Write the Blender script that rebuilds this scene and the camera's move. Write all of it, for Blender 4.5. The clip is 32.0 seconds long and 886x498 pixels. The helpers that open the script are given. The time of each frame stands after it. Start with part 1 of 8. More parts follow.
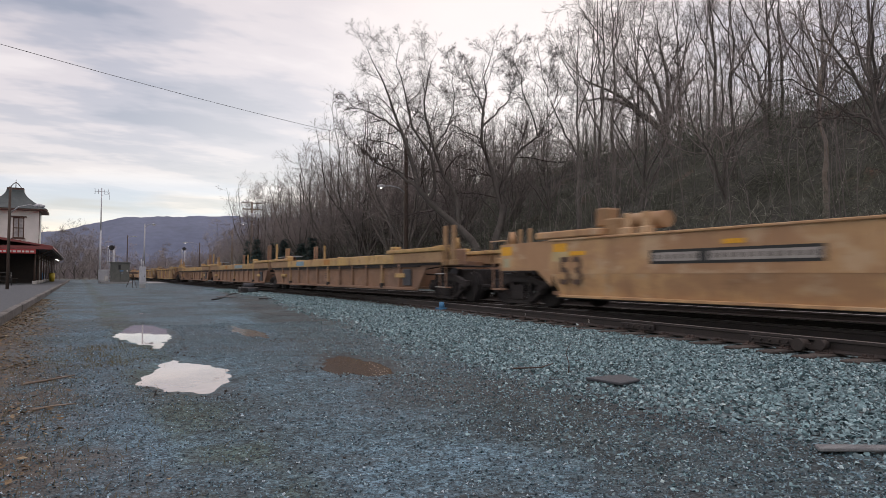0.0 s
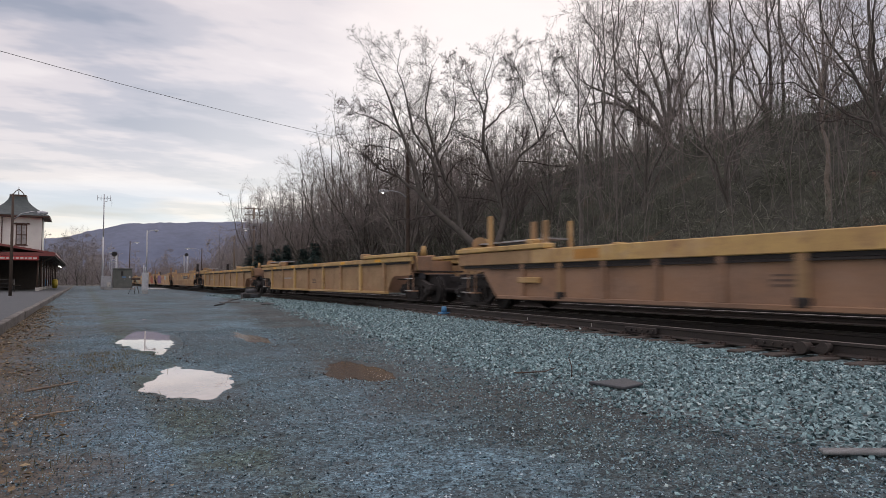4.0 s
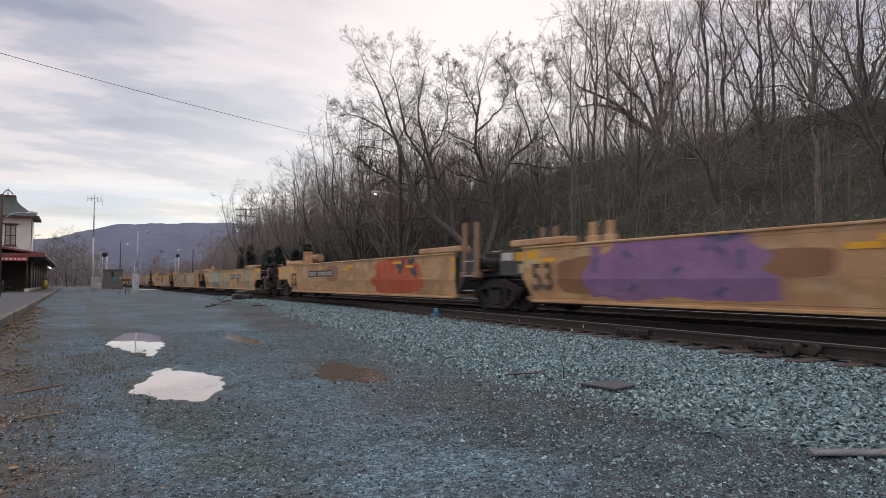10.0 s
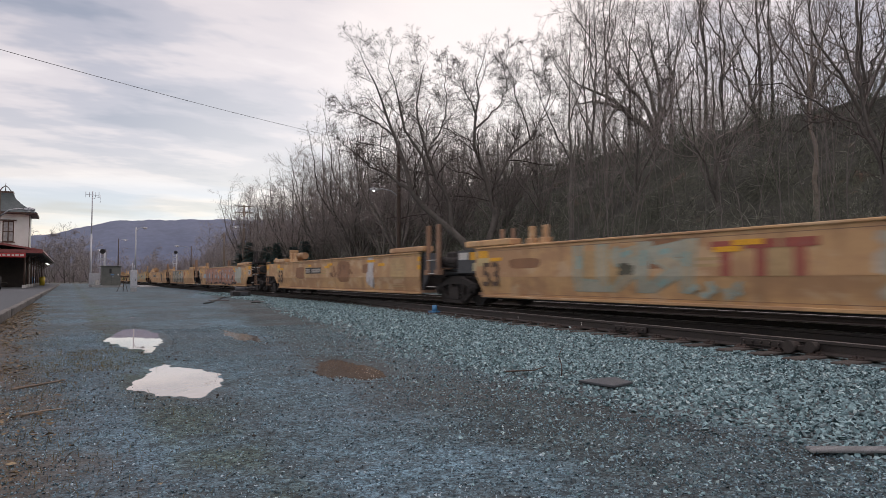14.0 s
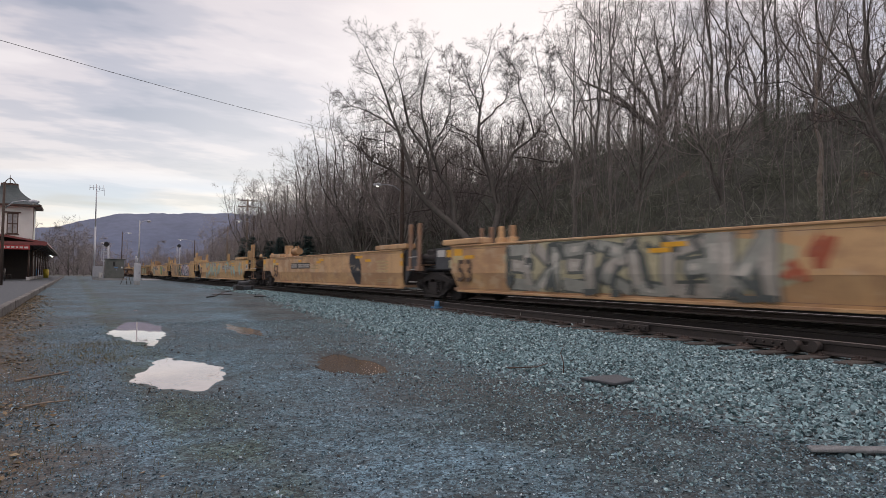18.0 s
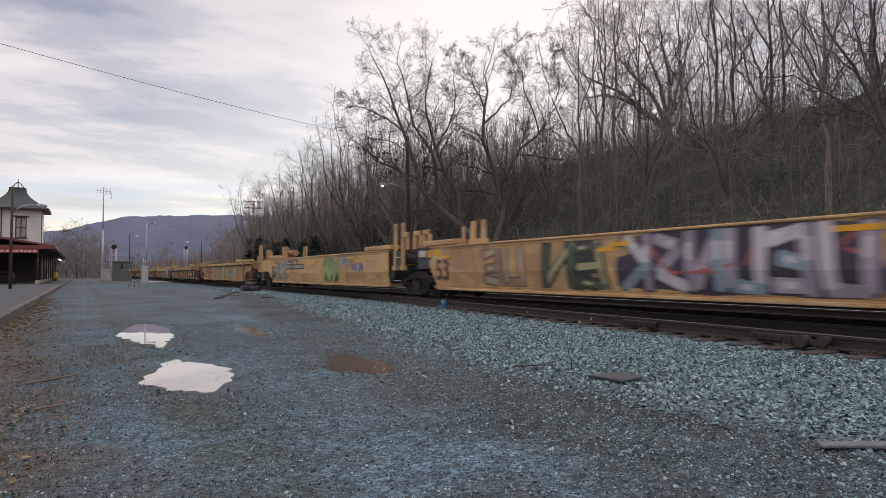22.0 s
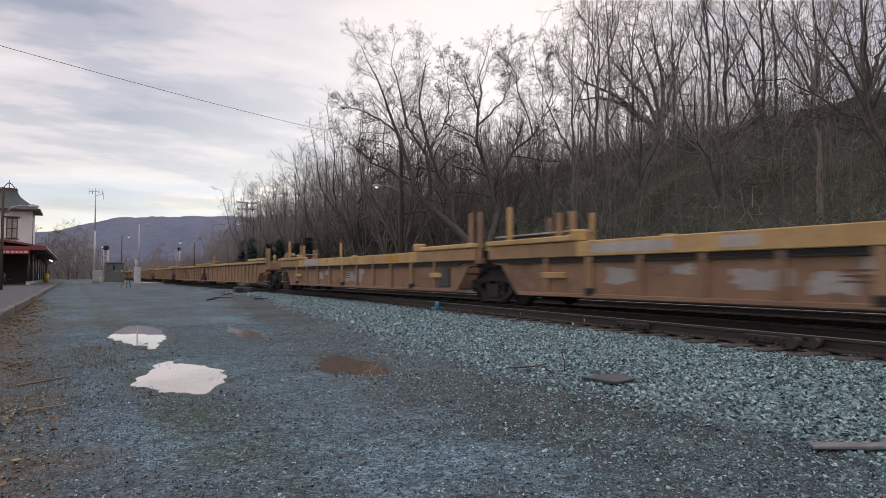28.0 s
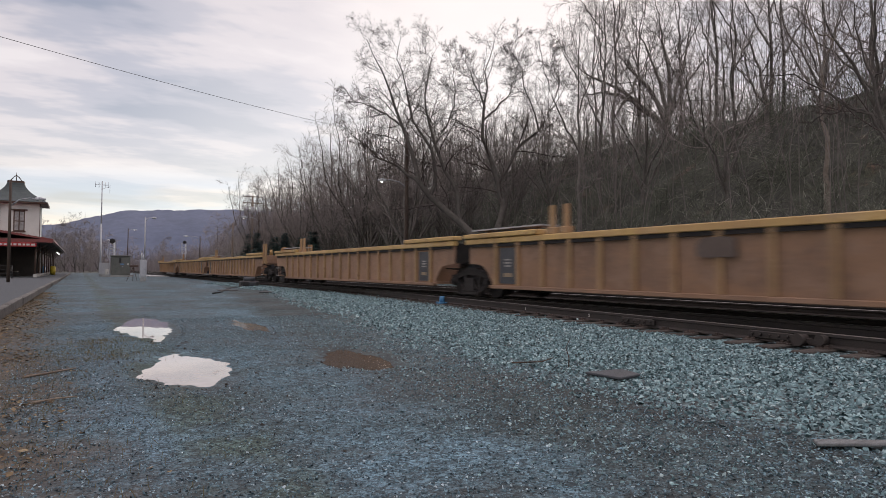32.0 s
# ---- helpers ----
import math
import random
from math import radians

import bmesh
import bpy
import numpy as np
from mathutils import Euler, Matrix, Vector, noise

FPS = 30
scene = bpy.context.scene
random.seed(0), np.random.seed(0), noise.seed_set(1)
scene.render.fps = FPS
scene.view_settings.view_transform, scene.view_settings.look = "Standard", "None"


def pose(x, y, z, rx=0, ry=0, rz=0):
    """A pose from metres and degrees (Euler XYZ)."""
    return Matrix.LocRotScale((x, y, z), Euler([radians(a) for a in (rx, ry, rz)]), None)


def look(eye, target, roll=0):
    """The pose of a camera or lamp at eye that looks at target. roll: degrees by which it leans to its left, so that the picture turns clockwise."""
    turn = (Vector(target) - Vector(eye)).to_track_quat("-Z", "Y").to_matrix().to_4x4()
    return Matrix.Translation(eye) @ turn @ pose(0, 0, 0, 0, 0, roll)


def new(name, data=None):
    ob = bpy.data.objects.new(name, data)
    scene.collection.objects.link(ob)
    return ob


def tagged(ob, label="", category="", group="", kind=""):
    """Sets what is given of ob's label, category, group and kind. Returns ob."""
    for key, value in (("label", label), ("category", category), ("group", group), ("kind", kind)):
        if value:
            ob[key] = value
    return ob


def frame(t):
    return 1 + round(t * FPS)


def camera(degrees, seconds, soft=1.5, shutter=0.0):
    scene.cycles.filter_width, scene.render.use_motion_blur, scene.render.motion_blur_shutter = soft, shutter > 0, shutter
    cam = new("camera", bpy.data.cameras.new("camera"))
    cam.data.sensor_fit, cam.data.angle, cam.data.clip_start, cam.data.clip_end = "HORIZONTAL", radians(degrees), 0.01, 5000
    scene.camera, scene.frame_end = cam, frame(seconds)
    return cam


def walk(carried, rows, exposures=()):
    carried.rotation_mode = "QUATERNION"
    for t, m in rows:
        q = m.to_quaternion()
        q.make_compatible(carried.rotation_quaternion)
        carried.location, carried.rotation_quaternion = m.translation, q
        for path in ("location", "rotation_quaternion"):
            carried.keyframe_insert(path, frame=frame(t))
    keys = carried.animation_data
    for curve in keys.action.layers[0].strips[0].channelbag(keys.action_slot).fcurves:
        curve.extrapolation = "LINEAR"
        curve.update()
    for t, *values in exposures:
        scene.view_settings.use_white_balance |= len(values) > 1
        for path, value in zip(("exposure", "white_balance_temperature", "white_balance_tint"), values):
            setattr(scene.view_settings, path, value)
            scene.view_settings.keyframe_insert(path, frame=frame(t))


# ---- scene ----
# The camera is held by hand at one spot, about a metre above the lot; it only sways.
# The world's y runs along the track, away from the camera; x runs across it.
EYE = (0.0, 0.0, 1.05)
cam = camera(69, 32.0, soft=0.55, shutter=0.4)


def aim(yaw, tilt, lean):
    """A pose at EYE: yaw to the right of +y, tilt upwards, lean: right side raised."""
    return Matrix.Translation(EYE) @ Euler((0, 0, -radians(yaw))).to_matrix().to_4x4() @ Euler((radians(90 + tilt), 0, 0)).to_matrix().to_4x4() @ pose(0, 0, 0, 0, 0, lean)


walk(cam, [(t, aim(a, b, c)) for t, a, b, c in (
    (0, 29.39, 2.37, 0.15), (0.5, 29.16, 2.48, 0.04), (1, 29.11, 2.59, 0.13), (1.5, 29.07, 2.62, 0.26), (2, 29.11, 2.61, 0.06), (2.5, 29.13, 2.64, 0.18),
    (3, 29.15, 2.67, 0.14), (3.5, 29.15, 2.72, -0.07), (5.5, 29.31, 2.86, -0.14), (6, 29.31, 2.87, -0.08), (6.5, 29.44, 2.83, -0.11), (7, 29.48, 2.81, -0.18),
    (7.5, 29.70, 2.80, -0.20), (8, 29.87, 2.77, -0.32), (8.5, 29.96, 2.74, -0.22), (9, 29.91, 2.77, -0.02), (9.5, 29.87, 2.84, 0.04), (10, 29.89, 2.91, -0.06),
    (10.5, 29.91, 2.91, -0.08), (11, 29.86, 2.87, 0.02), (11.5, 29.86, 2.73, 0.01), (12, 29.91, 2.75, -0.09), (12.5, 29.90, 2.79, -0.13), (13, 30.03, 2.81, -0.00),
    (13.5, 30.05, 2.78, 0.00), (14, 30.03, 2.65, 0.04), (14.5, 30.05, 2.61, 0.15), (16.5, 29.59, 2.41, 0.16), (17, 29.70, 2.33, 0.12), (17.5, 29.77, 2.34, 0.35),
    (18, 29.77, 2.29, 0.57), (18.5, 29.78, 2.17, 0.45), (19, 29.78, 2.12, 0.35), (19.5, 29.72, 2.14, 0.21), (20, 29.74, 2.15, 0.13), (20.5, 29.60, 2.14, 0.23),
    (21, 29.44, 2.17, 0.27), (21.5, 29.40, 2.15, 0.17), (22, 29.23, 2.19, -0.07), (22.5, 29.25, 2.16, -0.12), (23, 29.45, 2.13, -0.09), (23.5, 29.66, 2.14, 0.03),
    (24, 29.92, 2.22, -0.00), (24.5, 29.81, 2.28, -0.10), (25, 29.74, 2.36, 0.00), (25.5, 29.74, 2.46, -0.03), (27.5, 29.72, 2.52, 0.05), (28, 29.79, 2.33, -0.00),
    (28.5, 29.81, 2.07, 0.17), (29, 29.75, 1.98, 0.28), (29.5, 29.70, 1.98, 0.26), (30, 29.78, 1.96, 0.02), (30.5, 29.81, 1.93, 0.15), (31, 29.64, 1.88, 0.33),
    (31.5, 29.53, 1.86, 0.31), (32, 29.35, 1.86, 0.31),
)])

# ---- light ----
world = bpy.data.worlds.new("world")
scene.world = world
world.use_nodes = True
scene.view_settings.exposure = 0.0


def build_sky():
    nt = world.node_tree
    N, L = nt.nodes, nt.links
    N.clear()
    out = N.new("ShaderNodeOutputWorld")
    bg = N.new("ShaderNodeBackground")
    bg2 = N.new("ShaderNodeBackground")
    add = N.new("ShaderNodeAddShader")
    sky = N.new("ShaderNodeTexSky")
    sky.sky_type, sky.sun_disc = "NISHITA", False
    sky.sun_elevation, sky.sun_rotation, sky.dust_density = radians(12), radians(33), 0.0
    bg.inputs["Strength"].default_value = 0.05
    L.new(sky.outputs["Color"], bg.inputs["Color"])
    co = N.new("ShaderNodeTexCoord")
    # cloud decks flatten towards the horizon
    sep = N.new("ShaderNodeSeparateXYZ")
    L.new(co.outputs["Generated"], sep.inputs[0])

    def math_(op, a, b=None, clamp=False):
        n = N.new("ShaderNodeMath")
        n.operation, n.use_clamp = op, clamp
        for i, v in enumerate((a, b)):
            if v is None:
                continue
            if isinstance(v, (int, float)):
                n.inputs[i].default_value = v
            else:
                L.new(v, n.inputs[i])
        return n.outputs[0]

    up = math_("MAXIMUM", sep.outputs["Z"], 0.0)
    den = math_("ADD", up, 0.16)
    cx, cy = math_("DIVIDE", sep.outputs["X"], den), math_("DIVIDE", sep.outputs["Y"], den)
    comb = N.new("ShaderNodeCombineXYZ")
    L.new(cx, comb.inputs[0]), L.new(cy, comb.inputs[1])

    def noise_(scale, detail, rough, shift):
        m = N.new("ShaderNodeMapping")
        m.inputs["Location"].default_value = shift
        m.inputs["Rotation"].default_value = (0, 0, 0.5)
        m.inputs["Scale"].default_value = (1.0, 1.9, 1.0)
        L.new(comb.outputs[0], m.inputs[0])
        n = N.new("ShaderNodeTexNoise")
        n.inputs["Scale"].default_value, n.inputs["Detail"].default_value, n.inputs["Roughness"].default_value = scale, detail, rough
        L.new(m.outputs[0], n.inputs["Vector"])
        return n.outputs["Fac"]

    def ramp(fac, stops):
        r = N.new("ShaderNodeValToRGB")
        r.color_ramp.interpolation = "EASE"
        while len(r.color_ramp.elements) < len(stops):
            r.color_ramp.elements.new(0.5)
        for e, (p, c) in zip(r.color_ramp.elements, stops):
            e.position, e.color = p, (*c, 1)
        L.new(fac, r.inputs[0])
        return r.outputs[0]

    def mix(fac, a, b, kind="MIX"):
        n = N.new("ShaderNodeMix")
        n.data_type, n.blend_type = "RGBA", kind
        if isinstance(fac, (int, float)):
            n.inputs[0].default_value = fac
        else:
            L.new(fac, n.inputs[0])
        for s, v in ((6, a), (7, b)):
            if isinstance(v, tuple):
                n.inputs[s].default_value = (*v, 1)
            else:
                L.new(v, n.inputs[s])
        return n.outputs[2]

    big = noise_(1.1, 5, 0.55, (3.2, 1.4, 0))
    deck = ramp(big, [(0.37, (0.44, 0.395, 0.445)), (0.47, (0.68, 0.585, 0.615)), (0.55, (1.02, 0.84, 0.805)), (0.66, (1.24, 1.04, 0.97))])
    low = ramp(up, [(0.0, (1, 1, 1)), (0.10, (0.8, 0.8, 0.8)), (0.34, (0, 0, 0))])
    deck = mix(math_("MULTIPLY", low, 0.38), deck, (1.24, 0.94, 0.91))
    # the low sun glows through the clouds
    dot = N.new("ShaderNodeVectorMath")
    dot.operation = "DOT_PRODUCT"
    L.new(co.outputs["Generated"], dot.inputs[0])
    dot.inputs[1].default_value = (0.545, 0.785, 0.295)
    glow = ramp(dot.outputs["Value"], [(0.84, (0, 0, 0)), (0.95, (0.30, 0.30, 0.30)), (1.0, (0.9, 0.9, 0.9))])
    deck = mix(glow, deck, (1.62, 1.36, 1.19))
    # a strip of clear pale blue low over the far ridge
    gap_a = ramp(up, [(0.05, (0, 0, 0)), (0.08, (1, 1, 1)), (0.11, (1, 1, 1)), (0.15, (0, 0, 0))])
    gap_n = ramp(noise_(0.8, 3, 0.5, (0.3, 5.1, 0)), [(0.42, (0, 0, 0)), (0.56, (1, 1, 1))])
    deck = mix(math_("MULTIPLY", math_("MULTIPLY", gap_a, gap_n), 0.55), deck, (0.81, 0.82, 1.03))
    # an overcast dome is brightest overhead
    gain = math_("ADD", 0.95, math_("MULTIPLY", math_("MAXIMUM", math_("SUBTRACT", sep.outputs["Z"], 0.40), 0.0), 3.0))
    lift = N.new("ShaderNodeVectorMath")
    lift.operation = "SCALE"
    L.new(deck, lift.inputs[0]), L.new(gain, lift.inputs["Scale"])
    deck = lift.outputs[0]
    L.new(deck, bg2.inputs["Color"])
    bg2.inputs["Strength"].default_value = 0.63
    L.new(bg.outputs[0], add.inputs[0]), L.new(bg2.outputs[0], add.inputs[1])
    L.new(add.outputs[0], out.inputs["Surface"])


build_sky()
sun = new("sun", bpy.data.lights.new("sun", "SUN"))
sun.data.energy, sun.data.angle, sun.data.color = 0.6, radians(20), (1.0, 0.88, 0.78)
sun.matrix_world = look((53, 82, 21), (0, 0, 0))

# ---- materials ----
def material(name, base, second=None, rough=0.8, metal=0.0, scale=6.0, fine=60.0, bump=0.3, spread=0.5, grain=0.25, coords="Object", stretch=(1, 1, 1), third=None, vary=0.0):
    """A surface with two scales of variation: broad patches between base and second, fine grain and relief."""
    m = bpy.data.materials.new(name)
    m.use_nodes = True
    N, L = m.node_tree.nodes, m.node_tree.links
    b = N["Principled BSDF"]
    second = second or tuple(c * 0.75 for c in base)
    co = N.new("ShaderNodeTexCoord")
    mp = N.new("ShaderNodeMapping")
    mp.inputs["Scale"].default_value = stretch
    if coords == "World":
        geo = N.new("ShaderNodeNewGeometry")
        L.new(geo.outputs["Position"], mp.inputs[0])
    else:
        L.new(co.outputs[coords], mp.inputs[0])

    def nz(s, d, r=0.6):
        n = N.new("ShaderNodeTexNoise")
        n.inputs["Scale"].default_value, n.inputs["Detail"].default_value, n.inputs["Roughness"].default_value = s, d, r
        L.new(mp.outputs[0], n.inputs["Vector"])
        return n.outputs["Fac"]

    def rp(f, a, c):
        r = N.new("ShaderNodeMapRange")
        r.inputs[1].default_value, r.inputs[2].default_value = a, c
        L.new(f, r.inputs[0])
        return r.outputs[0]

    def mx(f, a, c, kind="MIX"):
        n = N.new("ShaderNodeMix")
        n.data_type, n.blend_type = "RGBA", kind
        if isinstance(f, float):
            n.inputs[0].default_value = f
        else:
            L.new(f, n.inputs[0])
        for i, v in ((6, a), (7, c)):
            if isinstance(v, tuple):
                n.inputs[i].default_value = (*v, 1)
            else:
                L.new(v, n.inputs[i])
        return n.outputs[2]

    broad, tiny = nz(scale, 5), nz(fine, 4)
    col = mx(rp(broad, 0.5 - spread * 0.3, 0.5 + spread * 0.3), base, second)
    if third:
        col = mx(rp(nz(scale * 2.7, 6, 0.7), 0.56, 0.70), col, third)
    g = mx(rp(tiny, 0.3, 0.7), (1 - grain,) * 3, (1 + grain,) * 3)
    col = mx(1.0, col, g, "MULTIPLY")
    if vary:
        oi = N.new("ShaderNodeObjectInfo")
        v = rp(oi.outputs["Random"], 0.0, 1.0)
        col = mx(1.0, col, mx(v, (1 - vary,) * 3, (1 + vary,) * 3), "MULTIPLY")
    L.new(col, b.inputs["Base Color"])
    b.inputs["Metallic"].default_value = metal
    rr = N.new("ShaderNodeMapRange")
    rr.inputs[3].default_value, rr.inputs[4].default_value = max(0.03, rough - 0.12), min(1.0, rough + 0.12)
    L.new(broad, rr.inputs[0])
    L.new(rr.outputs[0], b.inputs["Roughness"])
    if bump:
        bp = N.new("ShaderNodeBump")
        bp.inputs["Strength"].default_value, bp.inputs["Distance"].default_value = bump, 0.02
        L.new(tiny, bp.inputs["Height"])
        L.new(bp.outputs[0], b.inputs["Normal"])
    return m


def glowing(name, colour, strength):
    m = bpy.data.materials.new(name)
    m.use_nodes = True
    b = m.node_tree.nodes["Principled BSDF"]
    b.inputs["Base Color"].default_value = (*colour, 1)
    b.inputs["Emission Color"].default_value = (*colour, 1)
    b.inputs["Emission Strength"].default_value = strength
    return m


M = {}


def car_paint(name, *a, wear=1.0, pale=(0.56, 0.42, 0.27), **k):
    """Weathered car paint: grime runs down from the rails, rust gathers along the sills."""
    m = material(name, *a, **k)
    N, L = m.node_tree.nodes, m.node_tree.links
    b = N["Principled BSDF"]
    src = b.inputs["Base Color"].links[0].from_socket
    co = N.new("ShaderNodeTexCoord")
    info = N.new("ShaderNodeObjectInfo")
    far_ = N.new("ShaderNodeVectorMath")
    far_.operation = "MULTIPLY_ADD"
    L.new(info.outputs["Random"], far_.inputs[0])
    far_.inputs[1].default_value = (0, 40, 0)
    L.new(co.outputs["Object"], far_.inputs[2])

    def veil(stretch, scale, lo, hi, colour, amount, src_, kind="MIX"):
        mp = N.new("ShaderNodeMapping")
        mp.inputs["Scale"].default_value = stretch
        L.new(far_.outputs[0], mp.inputs[0])
        n = N.new("ShaderNodeTexNoise")
        n.inputs["Scale"].default_value, n.inputs["Detail"].default_value, n.inputs["Roughness"].default_value = scale, 6, 0.65
        L.new(mp.outputs[0], n.inputs["Vector"])
        r = N.new("ShaderNodeMapRange")
        r.inputs[1].default_value, r.inputs[2].default_value, r.inputs[4].default_value = lo, hi, amount
        L.new(n.outputs["Fac"], r.inputs[0])
        x = N.new("ShaderNodeMix")
        x.data_type, x.blend_type = "RGBA", kind
        L.new(r.outputs[0], x.inputs[0]), L.new(src_, x.inputs[6])
        x.inputs[7].default_value = (*colour, 1)
        return x.outputs[2]

    c = veil((1, 1, 0.07), 3.2, 0.52, 0.72, (0.13, 0.075, 0.045), 0.55 * wear, src)
    c = veil((1, 1, 0.10), 7.0, 0.58, 0.76, tuple(v * 0.8 for v in pale), 0.45 * wear, c)
    c = veil((1, 0.5, 1.0), 1.0, 0.47, 0.56, (0.37, 0.215, 0.12), 0.65 * wear * wear, c)
    c = veil((1, 0.9, 1.3), 1.5, 0.54, 0.60, pale, 0.6 * wear * wear, c)
    c = veil((1, 0.25, 0.6), 1.7, 0.60, 0.72, (0.20, 0.115, 0.07), 0.6 * wear, c)
    L.new(c, b.inputs["Base Color"])
    return m


M["tan"] = car_paint("tan_paint", (0.60, 0.385, 0.19), (0.51, 0.32, 0.16), 0.62, scale=0.8, fine=30, bump=0.08, grain=0.10, stretch=(1, 1, 0.3), third=(0.40, 0.24, 0.12), vary=0.10)
M["yellow_tan"] = car_paint("yellow_tan_paint", (0.61, 0.405, 0.18), (0.54, 0.35, 0.155), 0.6, scale=0.5, fine=30, bump=0.08, grain=0.08, vary=0.08)
M["rust"] = car_paint("rusty_brown_steel", (0.285, 0.18, 0.12), (0.215, 0.138, 0.096), 0.8, scale=1.2, fine=25, bump=0.15, grain=0.15, third=(0.26, 0.15, 0.09), vary=0.15, wear=0.75, pale=(0.34, 0.23, 0.165))
M["ochre"] = car_paint("ochre_chord_paint", (0.56, 0.385, 0.145), (0.45, 0.30, 0.12), 0.65, scale=0.9, fine=30, bump=0.1, grain=0.12, third=(0.24, 0.14, 0.08), vary=0.12, wear=0.7)
M["brown_tan"] = car_paint("brown_tan_paint", (0.37, 0.245, 0.125), (0.29, 0.19, 0.10), 0.7, scale=0.8, fine=25, bump=0.1, grain=0.12, third=(0.19, 0.11, 0.07), vary=0.12, wear=0.8, pale=(0.46, 0.31, 0.175))
M["truck"] = material("grimy_black_steel", (0.014, 0.014, 0.015), (0.026, 0.023, 0.022), 0.9, scale=4, fine=40, bump=0.2, third=(0.042, 0.034, 0.028))
M["truck_frame"] = material("cast_truck_steel", (0.032, 0.028, 0.027), (0.020, 0.018, 0.018), 0.85, scale=4, fine=40, bump=0.3, third=(0.055, 0.047, 0.042))
M["dark_box"] = material("dark_grey_paint", (0.06, 0.066, 0.075), (0.045, 0.048, 0.055), 0.6, scale=2, fine=40, bump=0.1)
M["rail"] = material("rusty_rail_steel", (0.030, 0.026, 0.025), (0.045, 0.037, 0.033), 0.7, 0.1, scale=3, fine=70, bump=0.2)
M["dull_head"] = material("dull_rail_head", (0.15, 0.14, 0.135), (0.10, 0.093, 0.088), 0.5, 0.15, scale=2, fine=50, bump=0.05)
# grey twigs along the bank's foot, paled in colour for haze
M["foot_twig"] = material("haze_paled_twigs", (0.36, 0.335, 0.325), (0.29, 0.27, 0.262), 0.95, scale=0.3, fine=5, bump=0, vary=0.2)
M["dark_twig"] = material("dark_twigs", (0.06, 0.049, 0.046), (0.08, 0.066, 0.06), 0.95, scale=0.5, fine=8, bump=0, vary=0.1)
# valley trees and scrub: distance haze is mixed into the twig colour
M["far_twig"] = material("far_hazy_twigs", (0.33, 0.30, 0.305), (0.26, 0.235, 0.24), 0.95, scale=0.2, fine=2, bump=0, vary=0.2)
M["rail_head"] = material("worn_rail_head", (0.42, 0.41, 0.40), (0.32, 0.31, 0.30), 0.32, 0.6, scale=2, fine=50, bump=0.05)
M["tie"] = material("creosoted_tie_wood", (0.038, 0.034, 0.031), (0.07, 0.062, 0.055), 0.9, scale=5, fine=50, bump=0.5, vary=0.3)
M["bark"] = material("grey_brown_bark", (0.17, 0.158, 0.145), (0.115, 0.107, 0.098), 0.95, scale=3, fine=30, bump=0.5, vary=0.45)
M["pale_bark"] = material("pale_bark", (0.27, 0.24, 0.21), (0.15, 0.125, 0.10), 0.9, scale=2, fine=20, bump=0.3)
M["twig"] = material("twig_bark", (0.21, 0.188, 0.178), (0.26, 0.235, 0.222), 0.95, scale=1, fine=10, bump=0, vary=0.25)
M["brush"] = material("dry_brush", (0.17, 0.14, 0.11), (0.22, 0.18, 0.13), 0.95, scale=0.4, fine=6, bump=0, third=(0.12, 0.125, 0.08))
M["needle"] = material("spruce_needles", (0.045, 0.09, 0.085), (0.07, 0.125, 0.12), 0.8, scale=3, fine=20, bump=0)
M["pole_wood"] = material("weathered_pole_wood", (0.27, 0.22, 0.17), (0.19, 0.15, 0.12), 0.9, scale=3, fine=40, bump=0.3, stretch=(1, 1, 0.15))
M["dark_pole"] = material("dark_pole_wood", (0.09, 0.065, 0.05), (0.06, 0.045, 0.038), 0.9, scale=3, fine=40, bump=0.3, stretch=(1, 1, 0.15))
M["galv"] = material("galvanised_steel", (0.42, 0.44, 0.46), (0.33, 0.35, 0.38), 0.45, 0.6, scale=5, fine=60, bump=0.05)
M["silver"] = material("silver_painted_steel", (0.52, 0.54, 0.57), (0.42, 0.44, 0.48), 0.5, 0.1, scale=5, fine=60, bump=0.05)
M["black"] = material("black_painted_steel", (0.02, 0.02, 0.022), (0.03, 0.03, 0.03), 0.5, scale=4, fine=50, bump=0.05)
M["olive"] = material("olive_grey_sheet", (0.155, 0.165, 0.15), (0.12, 0.13, 0.12), 0.6, scale=2, fine=40, bump=0.1)
M["cream"] = material("cream_stucco", (0.71, 0.74, 0.71), (0.63, 0.66, 0.635), 0.9, scale=1.2, fine=60, bump=0.2, grain=0.08)
M["slate"] = material("green_slate_roof", (0.052, 0.075, 0.078), (0.04, 0.058, 0.062), 0.6, scale=2, fine=25, bump=0.3)
M["red_roof"] = material("red_metal_roof", (0.24, 0.06, 0.055), (0.18, 0.05, 0.048), 0.5, scale=2, fine=40, bump=0.1)
M["red_sign"] = material("red_sign_paint", (0.42, 0.03, 0.035), (0.36, 0.03, 0.03), 0.5, scale=3, fine=50, bump=0.02)
M["brown_trim"] = material("brown_trim_paint", (0.085, 0.05, 0.038), (0.065, 0.04, 0.03), 0.6, scale=3, fine=40, bump=0.1)
M["platform"] = material("platform_asphalt", (0.042, 0.052, 0.06), (0.062, 0.072, 0.082), 0.75, scale=0.6, fine=45, bump=0.3, coords="World")
M["kerb"] = material("worn_concrete_kerb", (0.17, 0.165, 0.155), (0.09, 0.085, 0.078), 0.9, scale=2, fine=40, bump=0.4, vary=0.2)
M["concrete"] = material("pale_concrete", (0.40, 0.41, 0.41), (0.33, 0.34, 0.34), 0.85, scale=2, fine=40, bump=0.2)
M["cable"] = material("black_cable", (0.02, 0.02, 0.022), (0.03, 0.03, 0.03), 0.6, scale=3, fine=40, bump=0)
